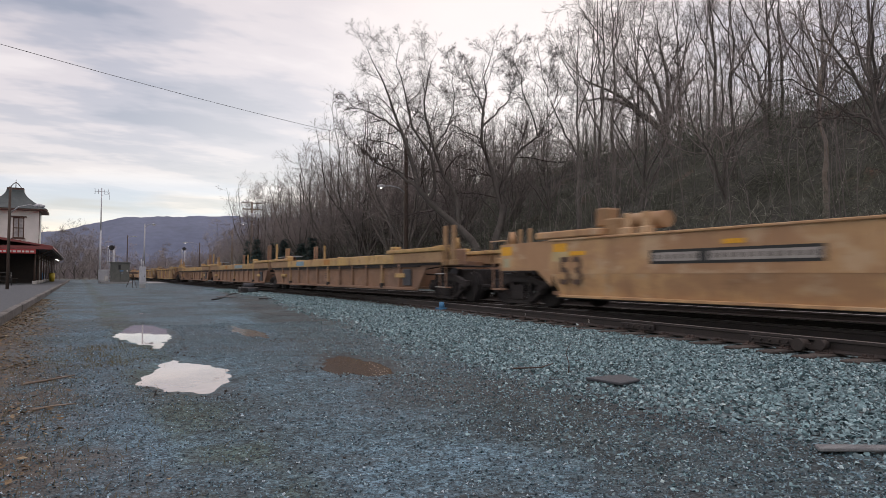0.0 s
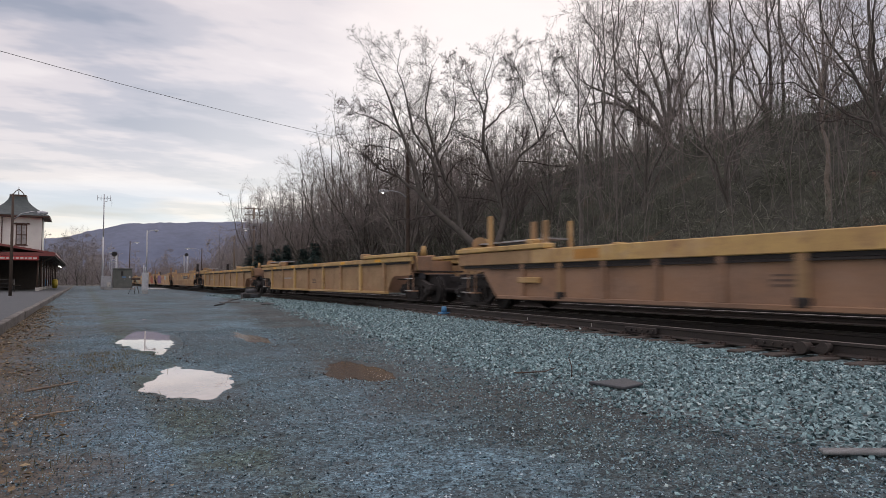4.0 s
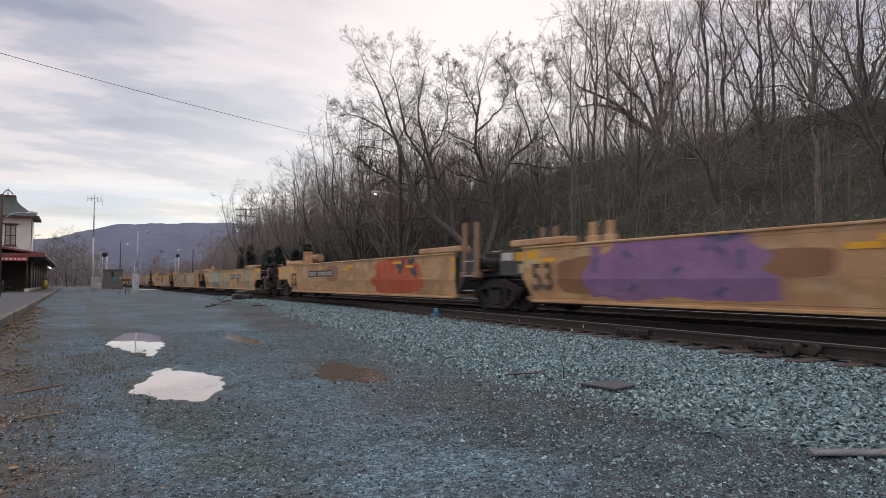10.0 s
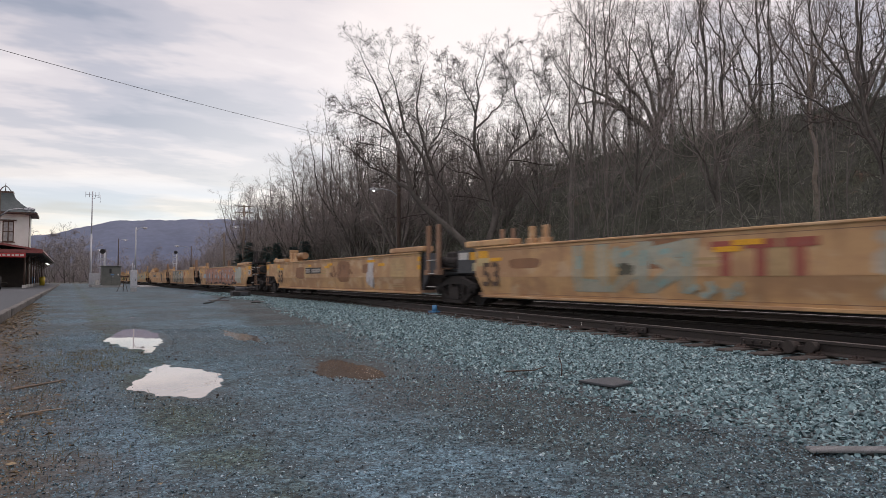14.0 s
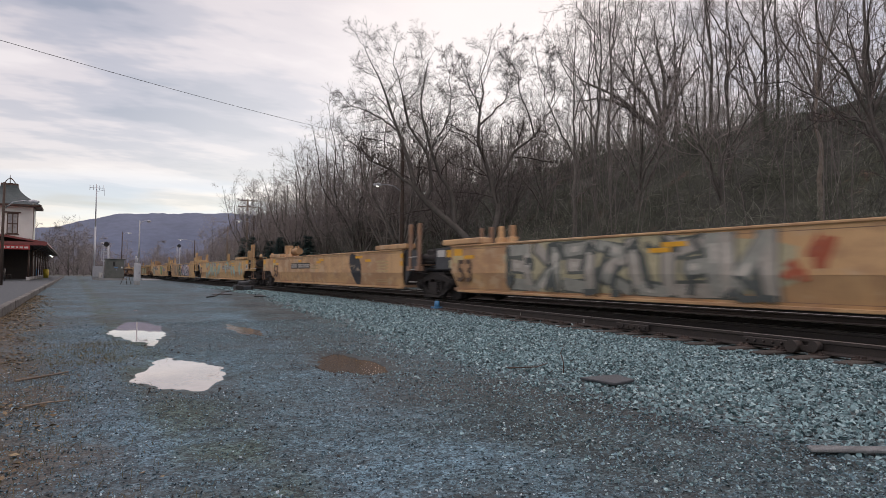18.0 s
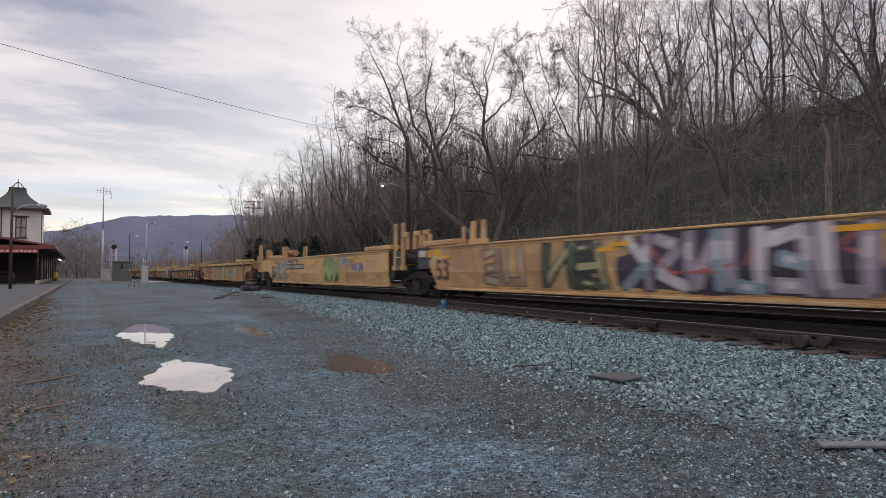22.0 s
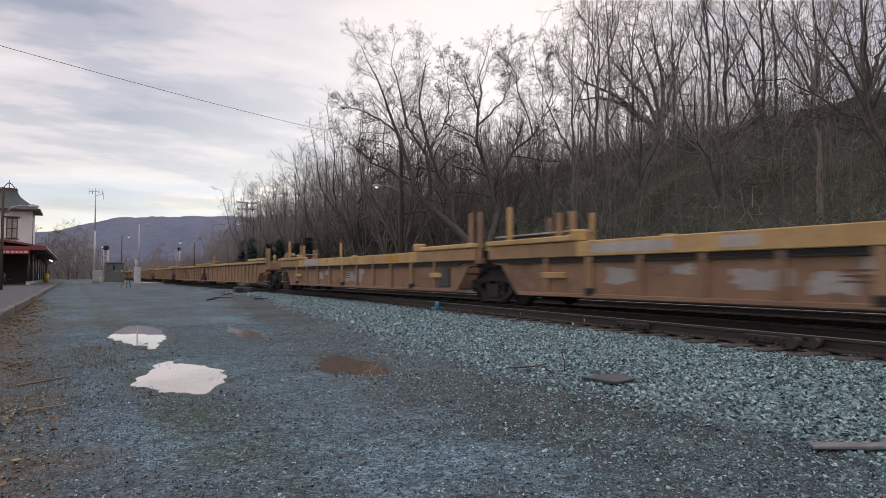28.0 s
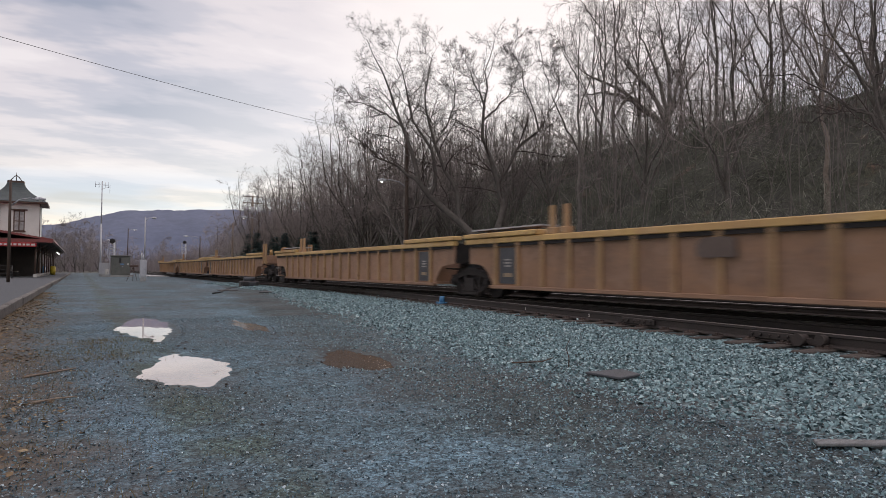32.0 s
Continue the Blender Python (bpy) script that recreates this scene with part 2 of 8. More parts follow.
M["glass"] = material("dark_window_glass", (0.02, 0.024, 0.028), (0.03, 0.034, 0.04), 0.12, scale=1, fine=4, bump=0)
# the ridge's base colour carries the blue haze of distance
M["mountain"] = material("hazy_wooded_ridge", (0.122, 0.15, 0.225), (0.10, 0.125, 0.19), 1.0, scale=0.004, fine=0.03, bump=0, grain=0.12, coords="World")
M["grass"] = material("thin_grass", (0.11, 0.11, 0.05), (0.19, 0.15, 0.08), 0.9, scale=2, fine=30, bump=0)
M["plank"] = material("weathered_grey_plank", (0.21, 0.225, 0.23), (0.14, 0.15, 0.155), 0.9, scale=4, fine=60, bump=0.4, stretch=(1, 8, 1))
M["plate"] = material("grey_steel_plate", (0.045, 0.055, 0.065), (0.065, 0.072, 0.08), 0.75, 0.0, scale=5, fine=60, bump=0.2)
M["white"] = material("faded_white_paint", (0.62, 0.61, 0.58), (0.48, 0.47, 0.45), 0.7, scale=2, fine=30, bump=0.02, grain=0.1)
M["orange"] = material("orange_reflective_decal", (0.80, 0.42, 0.02), (0.70, 0.36, 0.02), 0.5, scale=2, fine=30, bump=0)
M["lamp_on"] = glowing("lit_lamp", (1.0, 0.97, 0.9), 2.5)
M["blue"] = material("blue_plastic", (0.06, 0.22, 0.42), None, 0.5, scale=4, fine=40, bump=0)
M["bin_yellow"] = material("yellow_plastic", (0.55, 0.42, 0.03), None, 0.5, scale=4, fine=40, bump=0)


def ground_material():
    """Dark compacted gravel on the lot, blue-grey ballast along the tracks, leaf litter on the bank and beside the kerb."""
    m = bpy.data.materials.new("ground")
    m.use_nodes = True
    N, L = m.node_tree.nodes, m.node_tree.links
    b = N["Principled BSDF"]
    geo = N.new("ShaderNodeNewGeometry")
    sep = N.new("ShaderNodeSeparateXYZ")
    L.new(geo.outputs["Position"], sep.inputs[0])

    def nz(s, d=5, r=0.6):
        n = N.new("ShaderNodeTexNoise")
        n.inputs["Scale"].default_value, n.inputs["Detail"].default_value, n.inputs["Roughness"].default_value = s, d, r
        L.new(geo.outputs["Position"], n.inputs["Vector"])
        return n.outputs["Fac"]

    def ma(op, a, c, clamp=False):
        n = N.new("ShaderNodeMath")
        n.operation, n.use_clamp = op, clamp
        for i, v in enumerate((a, c)):
            if isinstance(v, (int, float)):
                n.inputs[i].default_value = v
            else:
                L.new(v, n.inputs[i])
        return n.outputs[0]

    def rp(f, a, c):
        r = N.new("ShaderNodeMapRange")
        r.interpolation_type = "SMOOTHSTEP"
        r.inputs[1].default_value, r.inputs[2].default_value = a, c
        L.new(f, r.inputs[0])
        return r.outputs[0]

    def mx(f, a, c, kind="MIX"):
        n = N.new("ShaderNodeMix")
        n.data_type, n.blend_type = "RGBA", kind
        if isinstance(f, float):
            n.inputs[0].default_value = f
        else:
            L.new(f, n.inputs[0])
        for i, v in ((6, a), (7, c)):
            if isinstance(v, tuple):
                n.inputs[i].default_value = (*v, 1)
            else:
                L.new(v, n.inputs[i])
        return n.outputs[2]

    vor = N.new("ShaderNodeTexVoronoi")
    vor.inputs["Scale"].default_value = 58
    L.new(geo.outputs["Position"], vor.inputs["Vector"])
    vsep = N.new("ShaderNodeSeparateColor")
    L.new(vor.outputs["Color"], vsep.inputs[0])
    chips = mx(rp(vsep.outputs[0], 0.1, 1.0), (0.035, 0.059, 0.072), (0.128, 0.216, 0.266))
    fine = mx(rp(nz(140, 3), 0.35, 0.7), (0.68, 0.68, 0.68), (1.32, 1.32, 1.32))
    lot = mx(1.0, chips, fine, "MULTIPLY")
    lot = mx(1.0, lot, mx(rp(nz(9, 6, 0.75), 0.38, 0.64), (0.62, 0.62, 0.62), (1.4, 1.4, 1.4)), "MULTIPLY")
    lot = mx(1.0, lot, mx(rp(nz(0.35, 6, 0.7), 0.40, 0.60), (0.74, 0.71, 0.66), (1.2, 1.2, 1.2)), "MULTIPLY")
    wet = rp(nz(0.45, 4), 0.40, 0.60)
    lot = mx(wet, lot, mx(1.0, lot, (0.62, 0.62, 0.63), "MULTIPLY"))
    mud = rp(nz(0.9, 5), 0.55, 0.72)
    lot = mx(ma("MULTIPLY", mud, 0.45), lot, mx(1.0, lot, (0.75, 0.68, 0.6), "MULTIPLY"))
    vor2 = N.new("ShaderNodeTexVoronoi")
    vor2.inputs["Scale"].default_value = 24
    L.new(geo.outputs["Position"], vor2.inputs["Vector"])
    vsep2 = N.new("ShaderNodeSeparateColor")
    L.new(vor2.outputs["Color"], vsep2.inputs[0])
    bal = mx(rp(vsep2.outputs[0], 0.0, 1.0), (0.065, 0.105, 0.115), (0.21, 0.335, 0.365))
    bal = mx(rp(vor2.outputs["Distance"], 0.25, 0.75), bal, (0.018, 0.022, 0.024))
    # the ballast's edge wavers; it comes nearest to the lot close by and runs out towards the track farther on
    edge = ma("ADD", sep.outputs["X"], ma("MULTIPLY", ma("SUBTRACT", nz(0.8, 4), 0.5), 1.6))
    edge = ma("SUBTRACT", edge, ma("MULTIPLY", sep.outputs["Y"], 0.05))
    edge = ma("SUBTRACT", edge, ma("MULTIPLY", ma("MAXIMUM", ma("SUBTRACT", sep.outputs["Y"], 8.0), 0.0), 0.10))
    # a muddier lane runs between the ballast and the driven gravel
    lane = ma("MULTIPLY", rp(edge, 2.0, 2.5), rp(edge, 4.4, 3.7))
    muddy = mx(1.0, lot, mx(rp(nz(1.7, 5), 0.4, 0.6), (0.50, 0.46, 0.42), (0.80, 0.73, 0.66)), "MULTIPLY")
    lot = mx(lane, lot, muddy)
    # the wheels' lanes are swept bluer and paler; a darker, mossy middle strip runs between them
    drift = ma("ADD", sep.outputs["X"], ma("MULTIPLY", ma("SUBTRACT", nz(0.9, 4), 0.5), 0.9))
    swept = ma("MULTIPLY", ma("MULTIPLY", rp(edge, 0.75, 1.25), rp(edge, 2.35, 1.9)), rp(nz(1.4, 4), 0.30, 0.6))
    twin = ma("MULTIPLY", ma("MULTIPLY", rp(drift, -0.25, 0.05), rp(drift, 0.75, 0.4)), rp(nz(1.2, 4), 0.34, 0.6))
    lot = mx(ma("MULTIPLY", swept, 0.8), lot, mx(1.0, lot, (1.28, 1.34, 1.38), "MULTIPLY"))
    lot = mx(ma("MULTIPLY", twin, 0.8), lot, mx(1.0, lot, (1.18, 1.22, 1.28), "MULTIPLY"))
    moss = ma("MULTIPLY", ma("MULTIPLY", rp(drift, 0.35, 0.6), rp(drift, 1.2, 0.85)), rp(nz(1.1, 5), 0.38, 0.58))
    lot = mx(moss, lot, mx(1.0, lot, (0.80, 0.76, 0.56), "MULTIPLY"))
    isbal = rp(edge, 3.6, 4.2)
    col = mx(isbal, lot, bal)
    leaf = mx(rp(nz(9, 5), 0.35, 0.65), (0.042, 0.034, 0.025), (0.11, 0.082, 0.053))
    weeds = ma("MULTIPLY", rp(ma("ADD", ma("ADD", sep.outputs["X"], ma("MULTIPLY", ma("SUBTRACT", sep.outputs["Y"], 5.0), 0.07)), ma("MULTIPLY", ma("SUBTRACT", nz(1.3, 5), 0.5), 2.4)), 0.35, -0.6), 0.85)
    weeds = ma("MULTIPLY", weeds, rp(sep.outputs["Y"], 60, 20))
    col = mx(weeds, col, leaf)
    bank = rp(ma("ADD", sep.outputs["X"], ma("MULTIPLY", nz(0.3), 3.0)), 19.5, 22.0)
    floor_ = mx(rp(nz(0.25, 5), 0.4, 0.65), (0.034, 0.036, 0.029), (0.042, 0.049, 0.033))
    floor_ = mx(rp(nz(0.5, 5), 0.60, 0.70), floor_, (0.10, 0.068, 0.05))
    floor_ = mx(rp(nz(5, 6, 0.75), 0.42, 0.58), mx(1.0, floor_, (1.45, 1.45, 1.4), "MULTIPLY"), mx(1.0, floor_, (0.40, 0.42, 0.38), "MULTIPLY"))
    col = mx(bank, col, floor_)
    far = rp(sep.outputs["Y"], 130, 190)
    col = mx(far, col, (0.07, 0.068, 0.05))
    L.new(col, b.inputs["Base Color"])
    L.new(ma("SUBTRACT", 0.92, ma("MULTIPLY", wet, 0.22)), b.inputs["Roughness"])
    bp = N.new("ShaderNodeBump")
    bp.inputs["Strength"].default_value, bp.inputs["Distance"].default_value = 0.7, 0.018
    L.new(ma("SUBTRACT", 1.0, ma("ADD", ma("MULTIPLY", vor.outputs["Distance"], 0.6), ma("MULTIPLY", nz(60, 4), 0.5))), bp.inputs["Height"])
    L.new(bp.outputs[0], b.inputs["Normal"])
    return m


M["ground"] = ground_material()


def water_material(name, tint, rough):
    m = bpy.data.materials.new(name)
    m.use_nodes = True
    N, L = m.node_tree.nodes, m.node_tree.links
    b = N["Principled BSDF"]
    geo = N.new("ShaderNodeNewGeometry")
    n = N.new("ShaderNodeTexNoise")
    n.inputs["Scale"].default_value = 5
    L.new(geo.outputs["Position"], n.inputs["Vector"])
    mixn = N.new("ShaderNodeMix")
    mixn.data_type = "RGBA"
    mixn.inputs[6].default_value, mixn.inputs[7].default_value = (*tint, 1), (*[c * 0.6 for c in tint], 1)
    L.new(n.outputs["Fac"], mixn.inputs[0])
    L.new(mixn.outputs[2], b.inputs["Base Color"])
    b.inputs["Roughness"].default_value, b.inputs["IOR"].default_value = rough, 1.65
    b.inputs["Specular IOR Level"].default_value = 0.6
    return m


# the pale pink base paints in sky brightness that the mirroring lacks
M["water"] = water_material("sky_tinted_water", (0.40, 0.335, 0.31), 0.015)
M["mud_water"] = water_material("muddy_puddle", (0.10, 0.073, 0.052), 0.12)


def island_material(name, a, b, c, rough=0.85):
    """Stones that differ one from another."""
    m = bpy.data.materials.new(name)
    m.use_nodes = True
    N, L = m.node_tree.nodes, m.node_tree.links
    bs = N["Principled BSDF"]
    geo = N.new("ShaderNodeNewGeometry")
    rp = N.new("ShaderNodeValToRGB")
    for e, (p, col) in zip(rp.color_ramp.elements, ((0.0, a), (0.86, b))):
        e.position, e.color = p, (*col, 1)
    e = rp.color_ramp.elements.new(1.0)
    e.color = (*c, 1)
    L.new(geo.outputs["Random Per Island"], rp.inputs[0])
    n = N.new("ShaderNodeTexNoise")
    n.inputs["Scale"].default_value = 60
    L.new(geo.outputs["Position"], n.inputs["Vector"])
    mr = N.new("ShaderNodeMapRange")
    mr.inputs[1].default_value, mr.inputs[2].default_value, mr.inputs[3].default_value, mr.inputs[4].default_value = 0.3, 0.7, 0.75, 1.25
    L.new(n.outputs["Fac"], mr.inputs[0])
    mx = N.new("ShaderNodeMix")
    mx.data_type, mx.blend_type = "RGBA", "MULTIPLY"
    mx.inputs[0].default_value = 1.0
    L.new(rp.outputs[0], mx.inputs[6]), L.new(mr.outputs[0], mx.inputs[7])
    L.new(mx.outputs[2], bs.inputs["Base Color"])
    bs.inputs["Roughness"].default_value = rough
    return m


M["brush_mix"] = island_material("mixed_dry_brush", (0.05, 0.057, 0.042), (0.18, 0.195, 0.15), (0.42, 0.42, 0.37))


# ---- mesh helpers ----
def part(name, bm, mat, parent=None, label="", smooth=False):
    me = bpy.data.meshes.new(name)
    bm.to_mesh(me)
    bm.free()
    return part_of(name, me, mat, parent, label, smooth)


def part_of(name, me, mat, parent=None, label="", smooth=False):
    if mat and not me.materials:
        for k in (mat if isinstance(mat, (list, tuple)) else [mat]):
            me.materials.append(M[k])
    if smooth:
        me.shade_smooth()
    ob = new(name, me)
    if parent:
        ob.parent = parent
    if label:
        tagged(ob, label)
    return ob


def thing(name, m, label, category, group="", kind=""):
    ob = new(name)
    ob.empty_display_size = 0.2
    ob.matrix_basis = m
    return tagged(ob, label, category, group, kind)


def box(bm, x0, y0, z0, x1, y1, z1, bevel=0.0):
    vs = [bm.verts.new((x, y, z)) for z in (z0, z1) for x, y in ((x0, y0), (x1, y0), (x1, y1), (x0, y1))]
    fs = [bm.faces.new([vs[i] for i in f]) for f in ((3, 2, 1, 0), (4, 5, 6, 7), (0, 1, 5, 4), (1, 2, 6, 5), (2, 3, 7, 6), (3, 0, 4, 7))]
    if bevel:
        es = list({e for f in fs for e in f.edges})
        bmesh.ops.bevel(bm, geom=es, offset=bevel, segments=1, affect="EDGES", profile=0.5)
    return bm


def boxes(*bs, bevel=0.0):
    bm = bmesh.new()
    for q in bs:
        box(bm, *q, bevel=bevel)
    return bm


def tube(bm, a, b, r0, r1=None, n=8, caps=True):
    a, b = Vector(a), Vector(b)
    r1 = r0 if r1 is None else r1
    d = (b - a).normalized()
    u = d.orthogonal().normalized()
    v = d.cross(u)
    ra, rb = [], []
    for i in range(n):
        w = u * math.cos(2 * math.pi * i / n) + v * math.sin(2 * math.pi * i / n)
        ra.append(bm.verts.new(a + w * r0)), rb.append(bm.verts.new(b + w * r1))
    for i in range(n):
        j = (i + 1) % n
        f = bm.faces.new((ra[i], ra[j], rb[j], rb[i]))
        f.smooth = True
    if caps:
        bm.faces.new(ra[::-1]), bm.faces.new(rb)
    return bm


def chain(bm, pts, r0, r1=None, n=8):
    """One continuous tapered tube through points."""
    r1 = r0 if r1 is None else r1
    pts = [Vector(q) for q in pts]
    k = len(pts) - 1
    rings = []
    for i, q in enumerate(pts):
        d = (pts[min(i + 1, k)] - pts[max(i - 1, 0)]).normalized()
        ref = Vector((0, 0, 1)) if abs(d.z) < 0.9 else Vector((1, 0, 0))
        u = d.cross(ref).normalized()
        v = d.cross(u)
        r = r0 + (r1 - r0) * i / k
        rings.append([bm.verts.new(q + (u * math.cos(a * math.tau / n) + v * math.sin(a * math.tau / n)) * r) for a in range(n)])
    for a, b in zip(rings, rings[1:]):
        for i in range(n):
            bm.faces.new((a[i], a[(i + 1) % n], b[(i + 1) % n], b[i])).smooth = True
    bm.faces.new(rings[0][::-1]), bm.faces.new(rings[-1])
    return bm


def tubes(*ts, n=8):
    bm = bmesh.new()
    for q in ts:
        tube(bm, *q, n=n)
    return bm


def prism(bm, outline, axis, lo, hi):
    """A flat outline [(u, v)] drawn out along an axis: 'x' takes (y, z), 'y' takes (x, z), 'z' takes (x, y)."""
    def at(u, v, w):
        return {"x": (w, u, v), "y": (u, w, v), "z": (u, v, w)}[axis]
    a = [bm.verts.new(at(u, v, lo)) for u, v in outline]
    b = [bm.verts.new(at(u, v, hi)) for u, v in outline]
    n = len(outline)
    bm.faces.new(a), bm.faces.new(b)
    for i in range(n):
        bm.faces.new((a[i], b[i], b[(i + 1) % n], a[(i + 1) % n]))
    bmesh.ops.recalc_face_normals(bm, faces=list(bm.faces))
    return bm

# ---- ground ----
RAIL = 0.26          # height of the rail heads
TRACK_X = 10.9       # middle of the train's track
FAR_TRACK_X = 15.1
POOLS = ((1.04, 12.9, 0.50, 2.6), (1.03, 7.3, 0.50, 1.36), (2.78, 12.4, 0.24, 1.6), (2.86, 7.2, 0.46, 1.0), (1.5, 19.5, 0.10, 0.6))


def ease(a, b, v):
    u = np.clip((v - a) / (b - a), 0, 1)
    return u * u * (3 - 2 * u)


def waves(x, y):
    """Cheap uneven relief."""
    return (np.sin(x * 3.1 + 1.3 * np.sin(y * 1.7)) * np.sin(y * 2.3 + 1.1 * np.sin(x * 2.9)) * 0.5
            + np.sin(x * 9.7 + y * 4.1) * np.sin(y * 8.3 - x * 5.2) * 0.3 + np.sin(x * 23 + 2 * np.sin(y * 19)) * np.sin(y * 21 + x * 7) * 0.2)


def ground_height(x, y):
    x, y = np.asarray(x, float), np.asarray(y, float)
    near = ease(60, 40, np.abs(y - 5)) * ease(4.5, 3.5, np.abs(x - 1.5) - 3)
    z = 0.012 * waves(x, y) * near
    dip = np.full(z.shape, -9.0)
    for cx, cy, ax, ay in POOLS:
        u, v = (x - cx) / ax, (y - cy) / ay - 0.25 * (x - cx) / ax
        dip = np.maximum(dip, 1.05 - np.abs(u) ** 1.25 - np.abs(v) ** 1.25 + (0.15 if cx < 2 else 0.7) * waves(x * 1.3 + 4, y * 1.1) + 0.12 * waves(x * 5.1 + 2, y * 3.3))
    z = z - 0.045 * ease(-0.35, 0.9, dip) + 0.016 * ease(-2.5, -0.3, dip) * (dip < -0.3) * near
    # ballast crown under the tracks
    bed = ease(4.6, 8.3, x + 0.0 * y) * ease(19.5, 18.0, x)
    z = z + 0.045 * bed + 0.02 * bed * waves(x * 0.7, y * 0.7) * (x < 8)
    # wooded bank
    top = 12.0 - 5.0 * ease(60, 150, y) - 4.5 * ease(150, 320, y) - 2.5 * ease(-10, -60, y)
    bank = ease(17.5, 43, x) * top + 0.05 * np.maximum(x - 40, 0) * ease(40, 60, x) * (x < 400)
    bank = bank * ease(420, 250, y)
    z = z + bank + 0.5 * waves(x * 0.13, y * 0.11) * ease(20, 30, x) * ease(300, 200, np.abs(x)) * ease(300, 200, np.abs(y))
    # platform stands in its own bed
    return z


def ground():
    xs = np.concatenate([[-4500, -1500, -500, -150, -60, -30, -14, -8, -5, -3.5], np.arange(-2.6, 5.2, 0.07), np.arange(5.3, 20, 0.35), np.arange(20.5, 62, 1.6), [70, 85, 110, 160, 300, 800, 2000, 4500]])
    ys = np.concatenate([[-4500, -1500, -500, -200, -90, -50, -30, -18, -10, -5, -2, 0], np.arange(0.7, 22, 0.10), np.arange(22.2, 60, 0.8), np.arange(61, 330, 6.0), [350, 420, 600, 1000, 1800, 3000, 4500]])
    X, Y = np.meshgrid(xs, ys)
    Z = ground_height(X, Y)
    nx, ny = len(xs), len(ys)
    v = np.stack([X, Y, Z], -1).reshape(-1, 3)
    i = np.arange((ny - 1) * nx).reshape(ny - 1, nx)[:, :-1].ravel()
    f = np.stack([i, i + 1, i + nx + 1, i + nx], 1)
    me = bpy.data.meshes.new("ground")
    me.from_pydata(v.tolist(), [], f.tolist())
    ob = part_of("ground", me, "ground", smooth=True)
    tagged(ob, "wet dark gravel lot with blue-grey ballast and a leaf-strewn bank", "ground", kind="structure")


ground()


def puddle(cx, cy, ax, ay, mat, label):
    bm = bmesh.new()
    bm.faces.new([bm.verts.new((1.35 * ax * math.cos(a * math.tau / 28), 1.3 * ay * math.sin(a * math.tau / 28), 0)) for a in range(28)])
    ob = part("puddle", bm, mat)
    ob.location = (cx, cy, -0.014)
    tagged(ob, label, "puddle", kind="structure")


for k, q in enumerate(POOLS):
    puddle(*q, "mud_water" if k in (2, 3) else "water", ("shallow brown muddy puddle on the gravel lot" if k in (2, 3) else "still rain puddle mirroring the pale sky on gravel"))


# ---- tracks ----
def rail_outline(x):
    return [(x - 0.075, -0.18), (x + 0.075, -0.18), (x + 0.075, -0.165), (x + 0.012, -0.14), (x + 0.012, -0.05), (x + 0.036, -0.04), (x + 0.036, -0.004), (x + 0.03, 0), (x - 0.03, 0), (x - 0.036, -0.004), (x - 0.036, -0.04), (x - 0.012, -0.05), (x - 0.012, -0.14), (x - 0.075, -0.165)]


def rail(parent, pts, head="rail", name="rail"):
    """A rail through points (x, y), running along y."""
    bm = bmesh.new()
    rings = []
    for x, y in pts:
        rings.append([bm.verts.new((u, y, v + RAIL)) for u, v in rail_outline(x)])
    n = len(rings[0])
    for a, b in zip(rings, rings[1:]):
        for i in range(n):
            f = bm.faces.new((a[i], b[i], b[(i + 1) % n], a[(i + 1) % n]))
            f.material_index = 1 if i in (7, 8, 6) else 0
    bm.faces.new(rings[0]), bm.faces.new(rings[-1][::-1])
    bmesh.ops.recalc_face_normals(bm, faces=list(bm.faces))
    return part(name, bm, ["rail", head], parent)


def track(name, x, y0, y1, label, head):
    t = thing(name, pose(0, 0, 0), label, "railway track", kind="structure")
    for s in (-0.75, 0.75):
        rail(t, [(x + s, y0), (x + s, y1)], head)
    return t


main = track("railway_track", TRACK_X, -60, 420, "railway track with worn bright rails on wooden ties", "rail_head")
far = track("railway_track", FAR_TRACK_X, -60, 420, "railway track behind the train on wooden ties", "rail_head")
side = thing("turnout_track", pose(0, 0, 0), "rusty diverging turnout rails joining the track", "railway track", kind="structure")


def side_x(y):
    return 8.42 + (y - 5.0) * 0.082


rail(side, [(side_x(-40), -40), (side_x(20.6), 20.6), (side_x(24), 24.0)], "dull_head")
rail(side, [(side_x(-40) + 1.5, -40), (side_x(6.6) + 1.5, 6.6)], "dull_head")
rail(side, [(side_x(8.6) + 1.5, 8.6), (side_x(24) + 1.5, 24)], "dull_head")
tie_mesh = bpy.data.meshes.new("tie")
_bm = boxes((-1.3, -0.11, -0.16, 1.3, 0.11, 0.0), bevel=0.012)
_bm.to_mesh(tie_mesh)
_bm.free()
long_tie = bpy.data.meshes.new("tie")
_bm = boxes((-2.15, -0.11, -0.16, 1.3, 0.11, 0.0), bevel=0.012)
_bm.to_mesh(long_tie)
_bm.free()
rng = random.Random(5)


def ties(parent, x, y0, y1, me):
    y = y0
    while y < y1:
        o = part_of("tie", me, "tie", parent)
        o.matrix_basis = pose(x + rng.uniform(-0.05, 0.05), y + rng.uniform(-0.04, 0.04), RAIL - 0.185 + rng.uniform(-0.006, 0.0), 0, 0, rng.uniform(-1, 1))
        y += 0.55


